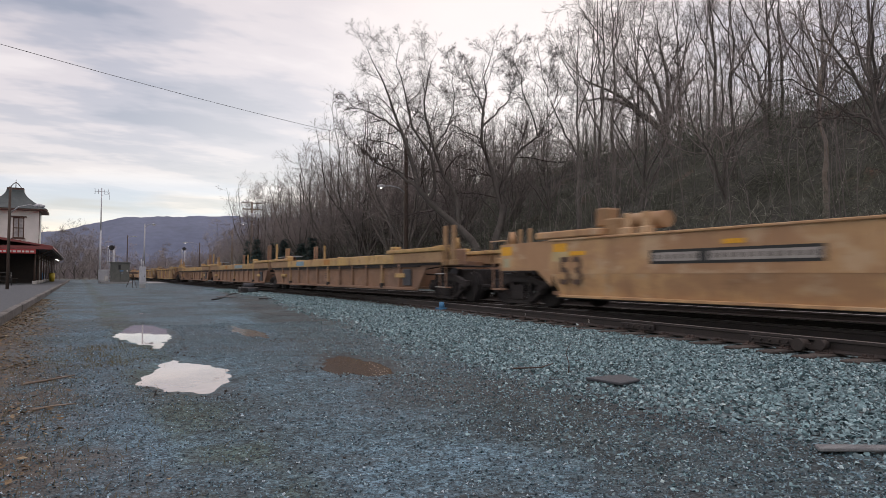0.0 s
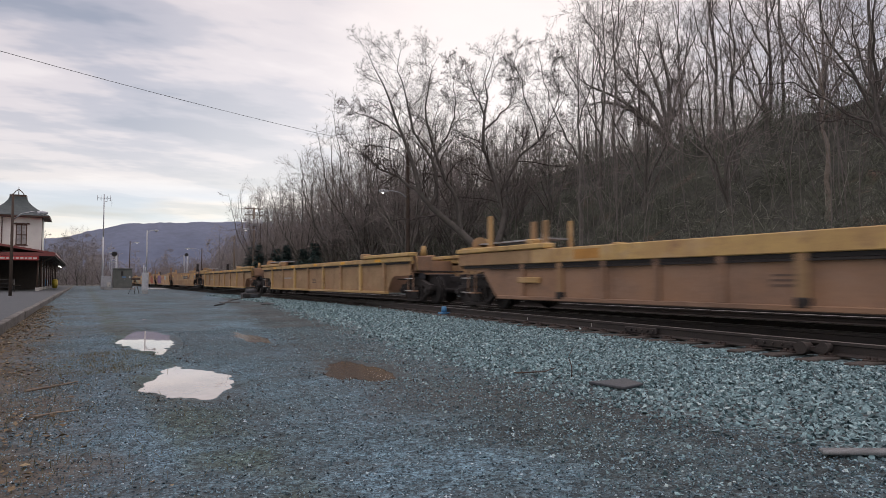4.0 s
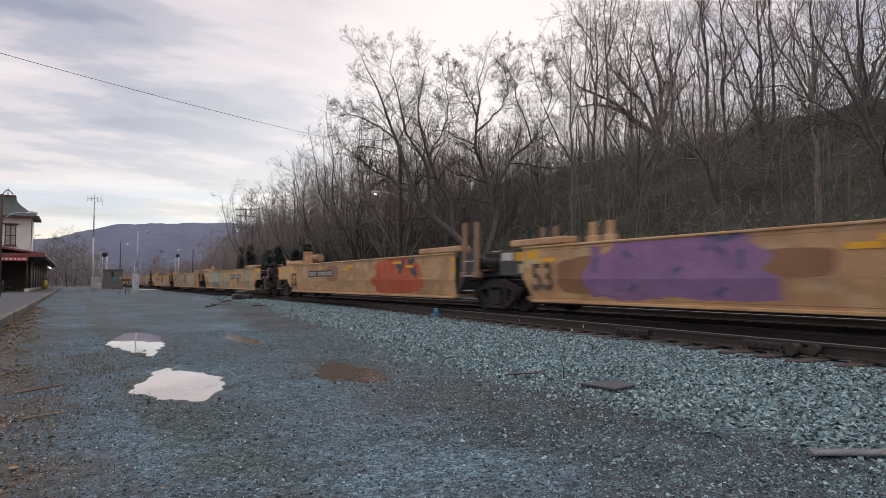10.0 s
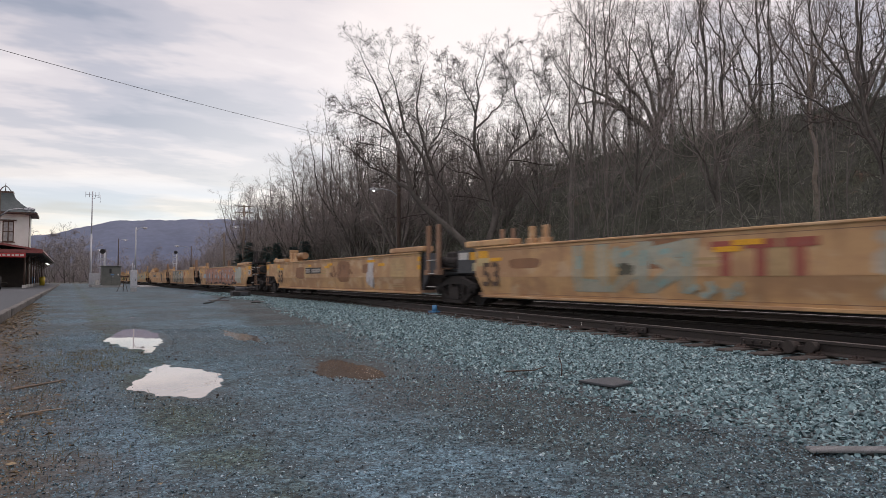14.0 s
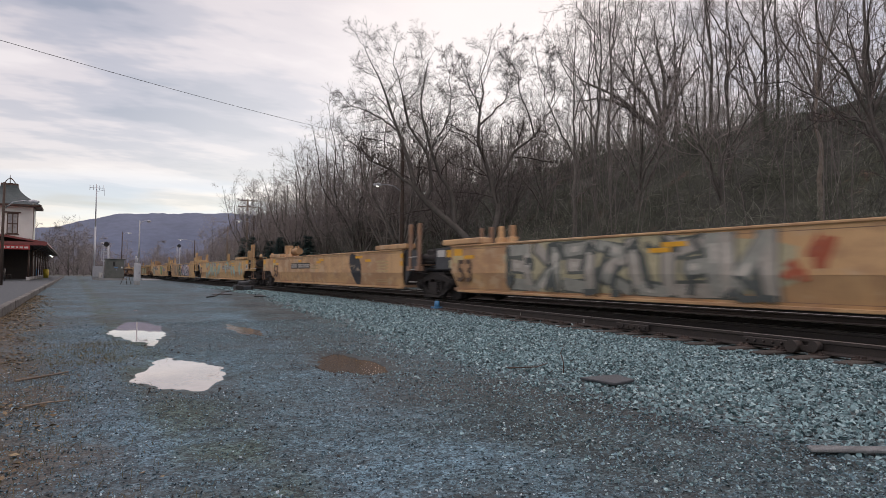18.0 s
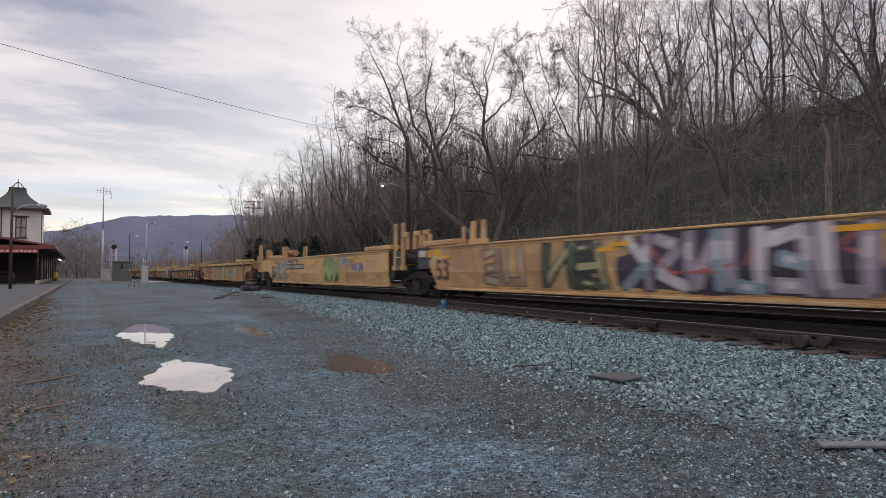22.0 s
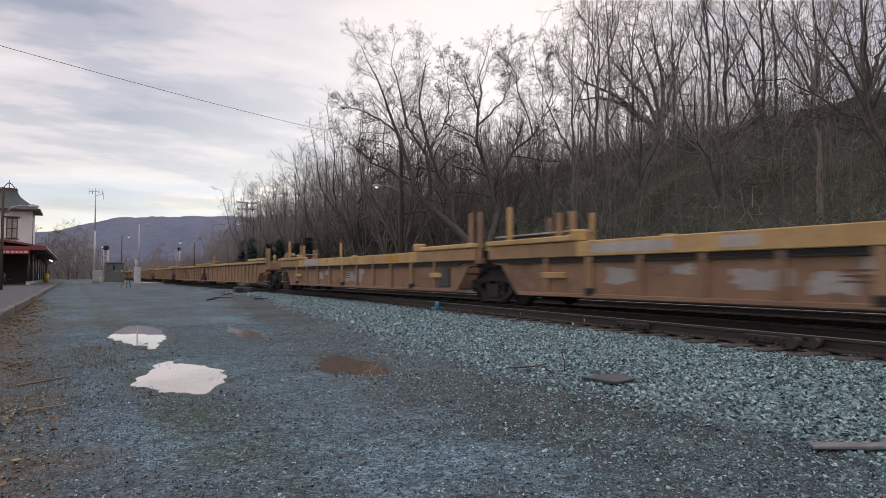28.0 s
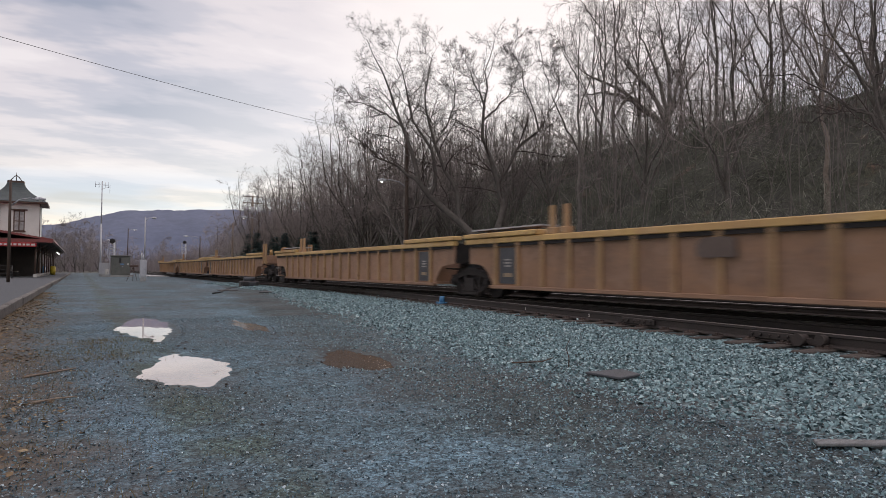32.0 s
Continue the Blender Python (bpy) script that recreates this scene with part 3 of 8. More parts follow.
ties(main, TRACK_X, 26, 80, tie_mesh)
ties(far, FAR_TRACK_X, 3, 60, tie_mesh)
y = -4.0
while y < 26:
    me = bpy.data.meshes.new("tie")
    lo = side_x(y) - 0.62
    bm = boxes((lo + rng.uniform(-0.08, 0.08), -0.11, -0.16, TRACK_X + 1.3, 0.11, 0.0), bevel=0.012)
    bm.to_mesh(me)
    bm.free()
    o = part_of("tie", me, "tie", side)
    o.location = (0, y + rng.uniform(-0.03, 0.03), RAIL - 0.185)
    y += 0.55
rest = bmesh.new()
for x in (TRACK_X, FAR_TRACK_X):
    for k in range(160):
        yy = (80 if x == TRACK_X else 60) + k * 0.55
        box(rest, x - 1.3, yy - 0.11, RAIL - 0.35, x + 1.3, yy + 0.11, RAIL - 0.19)
tagged(part("distant_ties", rest, "tie"), "dark wooden railway ties in a long row", "ties", kind="stuff")


# ---- distance ----
def ridge():
    """The long wooded mountain that closes the valley."""
    az = np.radians(np.linspace(-40, 40, 200))
    deg = np.degrees(az)
    h = 232 + 18 * ease(2, 12, deg) - 72 * ease(4, -3, deg) - 90 * ease(-2, -12, deg) + 2.0 * np.sin(deg * 2.3 + 1) + 1.2 * np.sin(deg * 7.3) - 60 * ease(16, 34, deg)
    vs, fs = [], []
    for k, a in enumerate(az):
        for dist, s in ((2300, -0.02), (2600, 0.45), (3000, 1.0), (3500, 0.6), (4200, -0.02)):
            vs.append((dist * math.sin(a), dist * math.cos(a), s * h[k] * 1.05))
    for k in range(len(az) - 1):
        for j in range(4):
            i = k * 5 + j
            fs.append((i, i + 1, i + 6, i + 5))
    me = bpy.data.meshes.new("mountain_ridge")
    me.from_pydata(vs, [], fs)
    tagged(part_of("mountain_ridge", me, "mountain", smooth=True), "long wooded mountain ridge, blue haze in its colour", "mountain", kind="structure")


ridge()


# ---- bare trees ----
def chains_mesh(name, chains, sides):
    vs, fs = [], []
    base = 0
    ang = np.arange(sides) * 2 * np.pi / sides
    for pts, rad in chains:
        pts, rad = np.asarray(pts), np.asarray(rad)
        d = np.gradient(pts, axis=0)
        d /= np.linalg.norm(d, axis=1)[:, None] + 1e-9
        ref = np.where(np.abs(d[:, 2:3]) > 0.9, [[1.0, 0, 0]], [[0, 0, 1.0]])
        u = np.cross(d, ref)
        u /= np.linalg.norm(u, axis=1)[:, None] + 1e-9
        w = np.cross(d, u)
        ring = pts[:, None] + rad[:, None, None] * (u[:, None] * np.cos(ang)[None, :, None] + w[:, None] * np.sin(ang)[None, :, None])
        vs.append(ring.reshape(-1, 3))
        n = len(pts)
        i = base + (np.arange(n - 1)[:, None] * sides + np.arange(sides)[None]).ravel()
        j = base + (np.arange(n - 1)[:, None] * sides + (np.arange(sides)[None] + 1) % sides).ravel()
        fs.append(np.stack([i, j, j + sides, i + sides], 1))
        base += n * sides
    v, f = np.concatenate(vs), np.concatenate(fs)
    me = bpy.data.meshes.new(name)
    me.vertices.add(len(v)), me.vertices.foreach_set("co", v.ravel())
    me.loops.add(f.size), me.loops.foreach_set("vertex_index", f.ravel().astype(np.int32))
    me.polygons.add(len(f)), me.polygons.foreach_set("loop_start", np.arange(len(f), dtype=np.int32) * 4)
    me.update(calc_edges=True)
    me.validate()
    me.shade_smooth()
    return me


def smooth_line(pts, k):
    """A curve through points, resampled to k + 1 even stations."""
    p = np.array(pts, float)
    p = np.concatenate([[2 * p[0] - p[1]], p, [2 * p[-1] - p[-2]]])
    out = []
    for i in range(1, len(p) - 2):
        for u in np.linspace(0, 1, 8, endpoint=False):
            out.append(0.5 * (2 * p[i] + (p[i + 1] - p[i - 1]) * u + (2 * p[i - 1] - 5 * p[i] + 4 * p[i + 1] - p[i + 2]) * u * u + (3 * p[i] - p[i - 1] - 3 * p[i + 1] + p[i + 2]) * u ** 3))
    out = np.array(out + [p[-2]])
    run = np.concatenate([[0], np.cumsum(np.linalg.norm(np.diff(out, axis=0), axis=1))])
    at = np.linspace(0, run[-1], k + 1)
    return np.stack([np.interp(at, run, out[:, j]) for j in range(3)], 1)


def unit(v):
    return v / (np.linalg.norm(v, axis=-1, keepdims=True) + 1e-9)


def sprout(r, P, R, m, ratio, angle, lift, wild, k, t0=0.25, thin=0.55, longest=9.0, floor=0.0, most=9.0):
    """m side branches on each of a batch of limbs: P holds their stations (n, stations, 3), R the radii there."""
    n, stations = R.shape
    run = np.linalg.norm(np.diff(P, axis=1), axis=2).sum(1)
    t = t0 + (1 - t0) * (np.arange(m)[None] + r.uniform(0, 1, (n, m))) / m
    pos = np.clip(t, 0, 0.999) * (stations - 1)
    i = pos.astype(int)
    f = (pos - i)[..., None]
    rows = np.arange(n)[:, None]
    a, b = P[rows, i], P[rows, i + 1]
    q = a * (1 - f) + b * f
    d = unit(b - a)
    rad = (R[rows, i] * (1 - f[..., 0]) + R[rows, i + 1] * f[..., 0]) * thin
    side = unit(np.cross(d, r.normal(0, 1, (n, m, 3))))
    th = (angle * r.uniform(0.65, 1.3, (n, m)))[..., None]
    d = d * np.cos(th) + side * np.sin(th)
    ln = np.minimum(longest, (run[:, None] * ratio * (1.2 - 0.8 * t) * r.uniform(0.55, 1.3, (n, m))))
    q, d, ln, rad = q.reshape(-1, 3), unit(d).reshape(-1, 3), ln.reshape(-1, 1), np.clip(rad.reshape(-1), floor, most)
    pts = [q]
    for j in range(k):
        d = unit(d + r.normal(0, wild, d.shape) + np.array([0, 0, lift]))
        q = q + d * ln / k
        pts.append(q)
    fade = np.linspace(1, 0.4, k + 1)
    return np.stack(pts, 1), np.maximum(rad[:, None] * fade[None], floor)


def limbs_mesh(name, batches, tips=None, twig=0.008, bent=False):
    """Batches of limbs with equal station counts as tubes, and end twigs, in one mesh of triangles."""
    vs, fs, base = [], [], 0
    for P, R, sides in batches:
        n, k1 = R.shape
        d = unit(np.gradient(P, axis=1))
        u = unit(np.cross(d, np.where(np.abs(d[..., 2:3]) > 0.9, [1.0, 0, 0], [0, 0, 1.0])))
        w = np.cross(d, u)
        ang = np.arange(sides) * 2 * np.pi / sides
        ring = P[:, :, None] + R[:, :, None, None] * (u[:, :, None] * np.cos(ang)[:, None] + w[:, :, None] * np.sin(ang)[:, None])
        vs.append(ring.reshape(-1, 3))
        i = (np.arange(n)[:, None, None] * k1 + np.arange(k1 - 1)[None, :, None]) * sides + base
        j = (np.arange(sides) + 1) % sides
        a, b = i + np.arange(sides), i + j
        fs.append(np.stack([a, b, b + sides], -1).reshape(-1, 3)), fs.append(np.stack([a, b + sides, a + sides], -1).reshape(-1, 3))
        base += n * k1 * sides
    if tips is not None:
        twigs_mesh(vs, fs, tips, twig, base, bent)
    me = tri_mesh(name, vs, fs)
    me.shade_smooth()
    return me


def tree_data(seed, stems, girth, one=(9, 0.42), two=(6, 0.45), three=(0, 0.4), ends=(5, 0.5), angle=0.75, lift=0.10, twig=0.007, bent=False, longest=4.5, wild=0.16, start=0.25):
    """A bare tree on given stems: each later stem leaves the nearest earlier one; side branches, then finer ones, then twigs."""
    r = np.random.default_rng(seed)
    P, R = [], []
    for k, pts in enumerate(stems):
        line = smooth_line(pts, 14)
        if k == 0:
            r0 = girth
        else:
            every, thick = np.concatenate(P), np.concatenate(R)
            near = ((every - line[0]) ** 2 * np.array([1, 0.02, 1])).sum(1).argmin()
            line, r0 = line + (every[near] - line[0]) * np.linspace(1, 0.3, 15)[:, None], thick[near] * 0.68
        line[2:] += r.normal(0, 0.05, (13, 3))
        P.append(line), R.append(r0 * np.linspace(1, 0, 15) ** 1.15 + 0.012)
    P, R = np.array(P), np.array(R)
    R[0, 0] *= 1.25
    a = sprout(r, P, R, one[0], one[1], angle, lift, wild, 5, start, 0.45, longest, 0.010, 0.045)
    b = sprout(r, *a, two[0], two[1], angle, lift * 0.8, wild * 1.1, 3, 0.15, 0.5, 9.0, 0.006, 0.016)
    batches = [(*a, 3), (*b, 3)]
    last = b
    if three[0]:
        last = sprout(r, *b, three[0], three[1], angle, lift * 0.6, wild * 1.2, 3, 0.12, 0.6, 9.0, 0.0045, 0.009)
        batches.append((*last, 3))
    tips = []
    for src, m in ((last, ends[0]), (a, ends[0])):
        e = sprout(r, *src, m, ends[1], angle * 0.9, 0.08, wild * 1.3, 2, 0.2, 0.6, longest=0.9)[0]
        tips.append(e)
    return limbs_mesh("trunk", [(P, R, 6)]), limbs_mesh("crown", batches, np.concatenate(tips), twig, bent)


def twigs_mesh(me_vs, me_fs, tips, r, base, bent):
    """End twigs: slim three-sided spikes, bent once if wanted."""
    if len(tips) == 0:
        return
    T = np.array(tips)
    n = len(T)
    d = T[:, 2] - T[:, 0]
    d /= np.linalg.norm(d, axis=1)[:, None] + 1e-9
    ref = np.where(np.abs(d[:, 2:3]) > 0.9, [[1.0, 0, 0]], [[0, 0, 1.0]])
    u = np.cross(d, ref)
    u /= np.linalg.norm(u, axis=1)[:, None] + 1e-9
    w = np.cross(d, u)
    ring = [u * math.cos(a) + w * math.sin(a) for a in (0, 2.0944, 4.18879)]
    if not bent:
        v = np.stack([T[:, 0] + r * q for q in ring] + [T[:, 2]], 1)
        f = np.array([(0, 1, 3), (1, 2, 3), (2, 0, 3)])
        me_vs.append(v.reshape(-1, 3))
        me_fs.append((f[None] + base + 4 * np.arange(n)[:, None, None]).reshape(-1, 3))
        return
    v = np.stack([T[:, 0] + r * q for q in ring] + [T[:, 1] + 0.75 * r * q for q in ring] + [T[:, 2]], 1)
    f = np.array([(0, 1, 4), (0, 4, 3), (1, 2, 5), (1, 5, 4), (2, 0, 3), (2, 3, 5), (3, 4, 6), (4, 5, 6), (5, 3, 6)])
    me_vs.append(v.reshape(-1, 3))
    me_fs.append((f[None] + base + 7 * np.arange(n)[:, None, None]).reshape(-1, 3))


def tri_mesh(name, vs, fs):
    V, F = np.concatenate(vs), np.concatenate(fs)
    me = bpy.data.meshes.new(name)
    me.vertices.add(len(V)), me.vertices.foreach_set("co", V.ravel())
    me.loops.add(F.size), me.loops.foreach_set("vertex_index", F.ravel().astype(np.int32))
    me.polygons.add(len(F)), me.polygons.foreach_set("loop_start", np.arange(len(F), dtype=np.int32) * 3)
    me.update(calc_edges=True)
    return me


def crown_mesh(name, thin, tips, twig, bent=False):
    """Fine branches as three-sided tubes with their end twigs, in one mesh."""
    ang = np.arange(3) * 2 * np.pi / 3
    vs, fs, base = [], [], 0
    for pts, rad in thin:
        pts, rad = np.asarray(pts), np.asarray(rad)
        d = np.gradient(pts, axis=0)
        d /= np.linalg.norm(d, axis=1)[:, None] + 1e-9
        ref = np.where(np.abs(d[:, 2:3]) > 0.9, [[1.0, 0, 0]], [[0, 0, 1.0]])
        u = np.cross(d, ref)
        u /= np.linalg.norm(u, axis=1)[:, None] + 1e-9
        w = np.cross(d, u)
        ring = pts[:, None] + rad[:, None, None] * (u[:, None] * np.cos(ang)[None, :, None] + w[:, None] * np.sin(ang)[None, :, None])
        vs.append(ring.reshape(-1, 3))
        n = len(pts)
        i = base + (np.arange(n - 1)[:, None] * 3 + np.arange(3)[None]).ravel()
        j = base + (np.arange(n - 1)[:, None] * 3 + (np.arange(3)[None] + 1) % 3).ravel()
        fs.append(np.stack([i, j, j + 3], 1)), fs.append(np.stack([i, j + 3, i + 3], 1))
        base += n * 3
    twigs_mesh(vs, fs, tips, twig, base, bent)
    return tri_mesh(name, vs, fs)


def plant(data, x, y, turn, size, label, bark="bark", group="", z=None, crown="twig"):
    t = thing("tree", pose(x, y, float(ground_height(x, y)) - 0.15 if z is None else z, 0, 0, turn), label, "tree", group)
    t.scale = (size, size, size)
    part_of("trunk", data[0], bark, t)
    part_of("crown", data[1], crown, t)
    return t


def tall(i):
    """A narrow tree of the wood: a long stem that forks into steep limbs."""
    r = random.Random(60 + i)
    h = 15.0 + i % 3
    lean, turn = r.uniform(-0.9, 0.9), r.uniform(0, 6.28)
    stems = [[(0, 0, 0), (0.15 * lean, 0.1, 0.25 * h), (0.5 * lean, -0.1, 0.55 * h), (lean, 0.1, 0.8 * h), (0.9 * lean, 0, h)]]
    for k in range(4):
        t = 0.32 + 0.13 * k
        a = turn + 2.4 * k
        o = r.uniform(1.4, 2.6)
        stems.append([(t * lean * 0.8, 0, t * h), (t * lean + o * 0.5 * math.cos(a), o * 0.5 * math.sin(a), (t + 0.12) * h), (t * lean + o * math.cos(a), o * math.sin(a), (t + 0.27) * h), (t * lean + 1.2 * o * math.cos(a), 1.2 * o * math.sin(a), min(1.02, t + 0.42) * h)])
    return tree_data(100 + i, stems, 0.13, one=(9, 0.45), two=(6, 0.55), ends=(6, 0.6), angle=0.85, lift=0.06, twig=0.008, longest=3.6, wild=0.24)


def wide(i):
    """A broad bushy tree, in many stems from low down."""
    r = random.Random(80 + i)
    stems = [[(0, 0, 0), (0.1, 0.1, 1.6), (0.3, 0, 5.0), (0.2, 0.2, 8.5), (0.4, 0.1, 12.0)]]
    for k in range(7):
        a = 0.9 * k + r.uniform(0, 0.5)
        o, h = r.uniform(2.4, 4.4), r.uniform(8.0, 11.5)
        z = r.uniform(0.5, 2.0)
        stems.append([(0, 0, z), (0.35 * o * math.cos(a), 0.35 * o * math.sin(a), z + 0.24 * h), (0.75 * o * math.cos(a), 0.75 * o * math.sin(a), z + 0.55 * (h - z)), (o * math.cos(a + 0.2), o * math.sin(a + 0.2), h)])
    return tree_data(200 + i, stems, 0.13, one=(8, 0.42), two=(5, 0.62), ends=(5, 0.68), angle=0.85, lift=0.04, twig=0.0075, longest=3.4, wild=0.22)


def small(i):
    """A far tree, in coarser pieces."""
    r = random.Random(90 + i)
    stems = [[(0, 0, 0), (0.1, 0, 2), (0.2, 0.1, 6), (0, 0, 11)]]
    for k in range(4):
        a = 1.6 * k + r.uniform(0, 0.6)
        stems.append([(0.1, 0, 0.4 + 0.4 * k), (1.7 * math.cos(a), 1.7 * math.sin(a), 3.0 + 0.5 * k), (3.4 * math.cos(a), 3.4 * math.sin(a), 6.8 + 0.5 * k)])
    return tree_data(250 + i, stems, 0.10, one=(9, 0.5), two=(6, 0.62), ends=(7, 0.75), angle=0.9, lift=0.03, twig=0.017, longest=4.0, wild=0.22)


def facing(bearing, stems, top=0.88):
    """Stems told in metres across the line of sight, along it and up, turned to a compass bearing; top: how far the upper limbs reach."""
    c, s = math.cos(radians(bearing)), math.sin(radians(bearing))
    return [[(c * r_ + s * f_, -s * r_ + c * f_, z if z < 7 else 7 + (z - 7) * top) for r_, f_, z in ((a, 0.35 * b, h) for a, b, h in line)] for line in stems]


forest = [tall(i) for i in range(6)]
broad = [wide(i) for i in range(4)]
sparse = [small(i) for i in range(3)]
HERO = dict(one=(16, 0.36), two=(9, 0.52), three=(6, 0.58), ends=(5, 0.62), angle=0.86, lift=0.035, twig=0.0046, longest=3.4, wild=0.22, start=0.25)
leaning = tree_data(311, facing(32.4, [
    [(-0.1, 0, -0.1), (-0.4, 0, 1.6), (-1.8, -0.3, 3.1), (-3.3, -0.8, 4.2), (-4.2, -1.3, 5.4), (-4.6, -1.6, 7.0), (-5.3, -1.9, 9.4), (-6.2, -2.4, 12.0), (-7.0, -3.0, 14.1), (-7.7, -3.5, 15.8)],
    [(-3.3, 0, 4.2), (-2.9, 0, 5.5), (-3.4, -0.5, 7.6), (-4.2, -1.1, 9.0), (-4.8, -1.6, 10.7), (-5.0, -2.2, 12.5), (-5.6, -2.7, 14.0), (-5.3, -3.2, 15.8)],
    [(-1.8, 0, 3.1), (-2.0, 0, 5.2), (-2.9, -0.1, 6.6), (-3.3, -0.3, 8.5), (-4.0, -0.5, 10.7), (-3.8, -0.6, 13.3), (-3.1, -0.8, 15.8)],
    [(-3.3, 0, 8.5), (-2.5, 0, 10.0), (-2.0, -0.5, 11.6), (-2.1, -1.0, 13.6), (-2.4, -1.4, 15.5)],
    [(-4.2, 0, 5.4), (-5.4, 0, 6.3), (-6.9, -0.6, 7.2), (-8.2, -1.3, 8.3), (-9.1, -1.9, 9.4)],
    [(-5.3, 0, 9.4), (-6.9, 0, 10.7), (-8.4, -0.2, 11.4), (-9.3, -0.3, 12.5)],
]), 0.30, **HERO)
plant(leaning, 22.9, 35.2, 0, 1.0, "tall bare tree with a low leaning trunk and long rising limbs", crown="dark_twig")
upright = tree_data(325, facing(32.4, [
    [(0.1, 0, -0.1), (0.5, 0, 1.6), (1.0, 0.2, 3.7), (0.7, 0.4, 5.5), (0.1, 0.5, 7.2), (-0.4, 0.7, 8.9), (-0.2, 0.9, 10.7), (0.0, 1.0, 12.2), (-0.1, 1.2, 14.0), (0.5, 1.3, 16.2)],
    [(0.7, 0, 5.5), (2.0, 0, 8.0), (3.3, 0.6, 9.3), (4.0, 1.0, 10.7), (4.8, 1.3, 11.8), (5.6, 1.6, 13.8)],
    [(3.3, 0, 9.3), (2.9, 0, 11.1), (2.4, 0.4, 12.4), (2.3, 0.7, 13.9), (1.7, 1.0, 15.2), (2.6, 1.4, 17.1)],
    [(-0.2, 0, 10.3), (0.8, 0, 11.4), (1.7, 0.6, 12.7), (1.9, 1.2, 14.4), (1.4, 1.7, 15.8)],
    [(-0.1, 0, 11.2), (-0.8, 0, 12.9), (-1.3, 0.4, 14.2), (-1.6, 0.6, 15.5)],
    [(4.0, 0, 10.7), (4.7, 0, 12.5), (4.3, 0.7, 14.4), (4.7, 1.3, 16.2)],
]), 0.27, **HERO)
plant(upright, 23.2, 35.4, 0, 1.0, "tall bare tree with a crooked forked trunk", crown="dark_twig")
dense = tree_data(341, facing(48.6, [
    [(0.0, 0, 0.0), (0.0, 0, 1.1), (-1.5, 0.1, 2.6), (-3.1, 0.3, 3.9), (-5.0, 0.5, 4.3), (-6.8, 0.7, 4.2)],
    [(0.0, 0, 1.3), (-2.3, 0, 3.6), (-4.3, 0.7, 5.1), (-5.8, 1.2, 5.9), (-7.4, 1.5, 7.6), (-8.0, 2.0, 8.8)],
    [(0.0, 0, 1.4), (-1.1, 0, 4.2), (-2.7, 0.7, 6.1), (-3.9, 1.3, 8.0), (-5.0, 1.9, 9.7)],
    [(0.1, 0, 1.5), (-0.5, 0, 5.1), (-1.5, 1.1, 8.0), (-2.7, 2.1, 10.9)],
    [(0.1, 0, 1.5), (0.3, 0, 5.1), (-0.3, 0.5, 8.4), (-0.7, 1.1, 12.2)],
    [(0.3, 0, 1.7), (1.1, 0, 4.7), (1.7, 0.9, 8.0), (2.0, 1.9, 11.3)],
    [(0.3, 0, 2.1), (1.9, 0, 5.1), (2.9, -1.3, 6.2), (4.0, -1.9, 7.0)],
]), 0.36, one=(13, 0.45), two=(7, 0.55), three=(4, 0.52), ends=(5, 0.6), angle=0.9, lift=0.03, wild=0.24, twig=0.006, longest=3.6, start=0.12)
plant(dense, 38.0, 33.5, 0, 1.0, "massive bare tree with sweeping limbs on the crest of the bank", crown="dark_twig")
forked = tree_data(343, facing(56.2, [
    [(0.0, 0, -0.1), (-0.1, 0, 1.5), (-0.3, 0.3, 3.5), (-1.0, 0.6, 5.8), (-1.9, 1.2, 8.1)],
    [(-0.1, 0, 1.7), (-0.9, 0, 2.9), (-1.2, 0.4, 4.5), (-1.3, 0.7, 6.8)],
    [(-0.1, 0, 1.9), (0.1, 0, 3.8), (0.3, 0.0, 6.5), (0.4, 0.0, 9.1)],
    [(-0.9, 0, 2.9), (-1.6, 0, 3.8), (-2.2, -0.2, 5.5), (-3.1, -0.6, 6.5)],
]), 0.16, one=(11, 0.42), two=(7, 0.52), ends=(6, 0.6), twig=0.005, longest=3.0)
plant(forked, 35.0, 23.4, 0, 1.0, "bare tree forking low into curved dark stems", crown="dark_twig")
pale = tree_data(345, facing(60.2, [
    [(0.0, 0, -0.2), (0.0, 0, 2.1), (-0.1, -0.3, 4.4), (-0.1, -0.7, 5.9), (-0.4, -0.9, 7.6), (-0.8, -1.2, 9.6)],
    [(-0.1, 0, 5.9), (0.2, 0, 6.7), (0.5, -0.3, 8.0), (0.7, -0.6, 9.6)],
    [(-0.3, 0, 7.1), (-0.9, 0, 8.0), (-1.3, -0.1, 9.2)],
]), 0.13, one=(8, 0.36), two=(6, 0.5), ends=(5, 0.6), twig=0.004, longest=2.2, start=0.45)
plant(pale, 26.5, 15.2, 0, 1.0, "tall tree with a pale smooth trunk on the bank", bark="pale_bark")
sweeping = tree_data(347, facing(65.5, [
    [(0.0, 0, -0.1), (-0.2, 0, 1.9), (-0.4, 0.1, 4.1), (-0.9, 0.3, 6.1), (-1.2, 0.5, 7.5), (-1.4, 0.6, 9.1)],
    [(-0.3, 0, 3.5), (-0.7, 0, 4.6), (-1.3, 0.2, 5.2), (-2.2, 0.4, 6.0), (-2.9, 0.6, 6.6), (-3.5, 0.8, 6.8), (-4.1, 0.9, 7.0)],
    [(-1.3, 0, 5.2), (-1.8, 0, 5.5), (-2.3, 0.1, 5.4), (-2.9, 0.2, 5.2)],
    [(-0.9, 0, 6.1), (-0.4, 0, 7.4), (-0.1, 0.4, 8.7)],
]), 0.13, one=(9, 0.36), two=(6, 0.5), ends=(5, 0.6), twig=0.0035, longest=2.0)
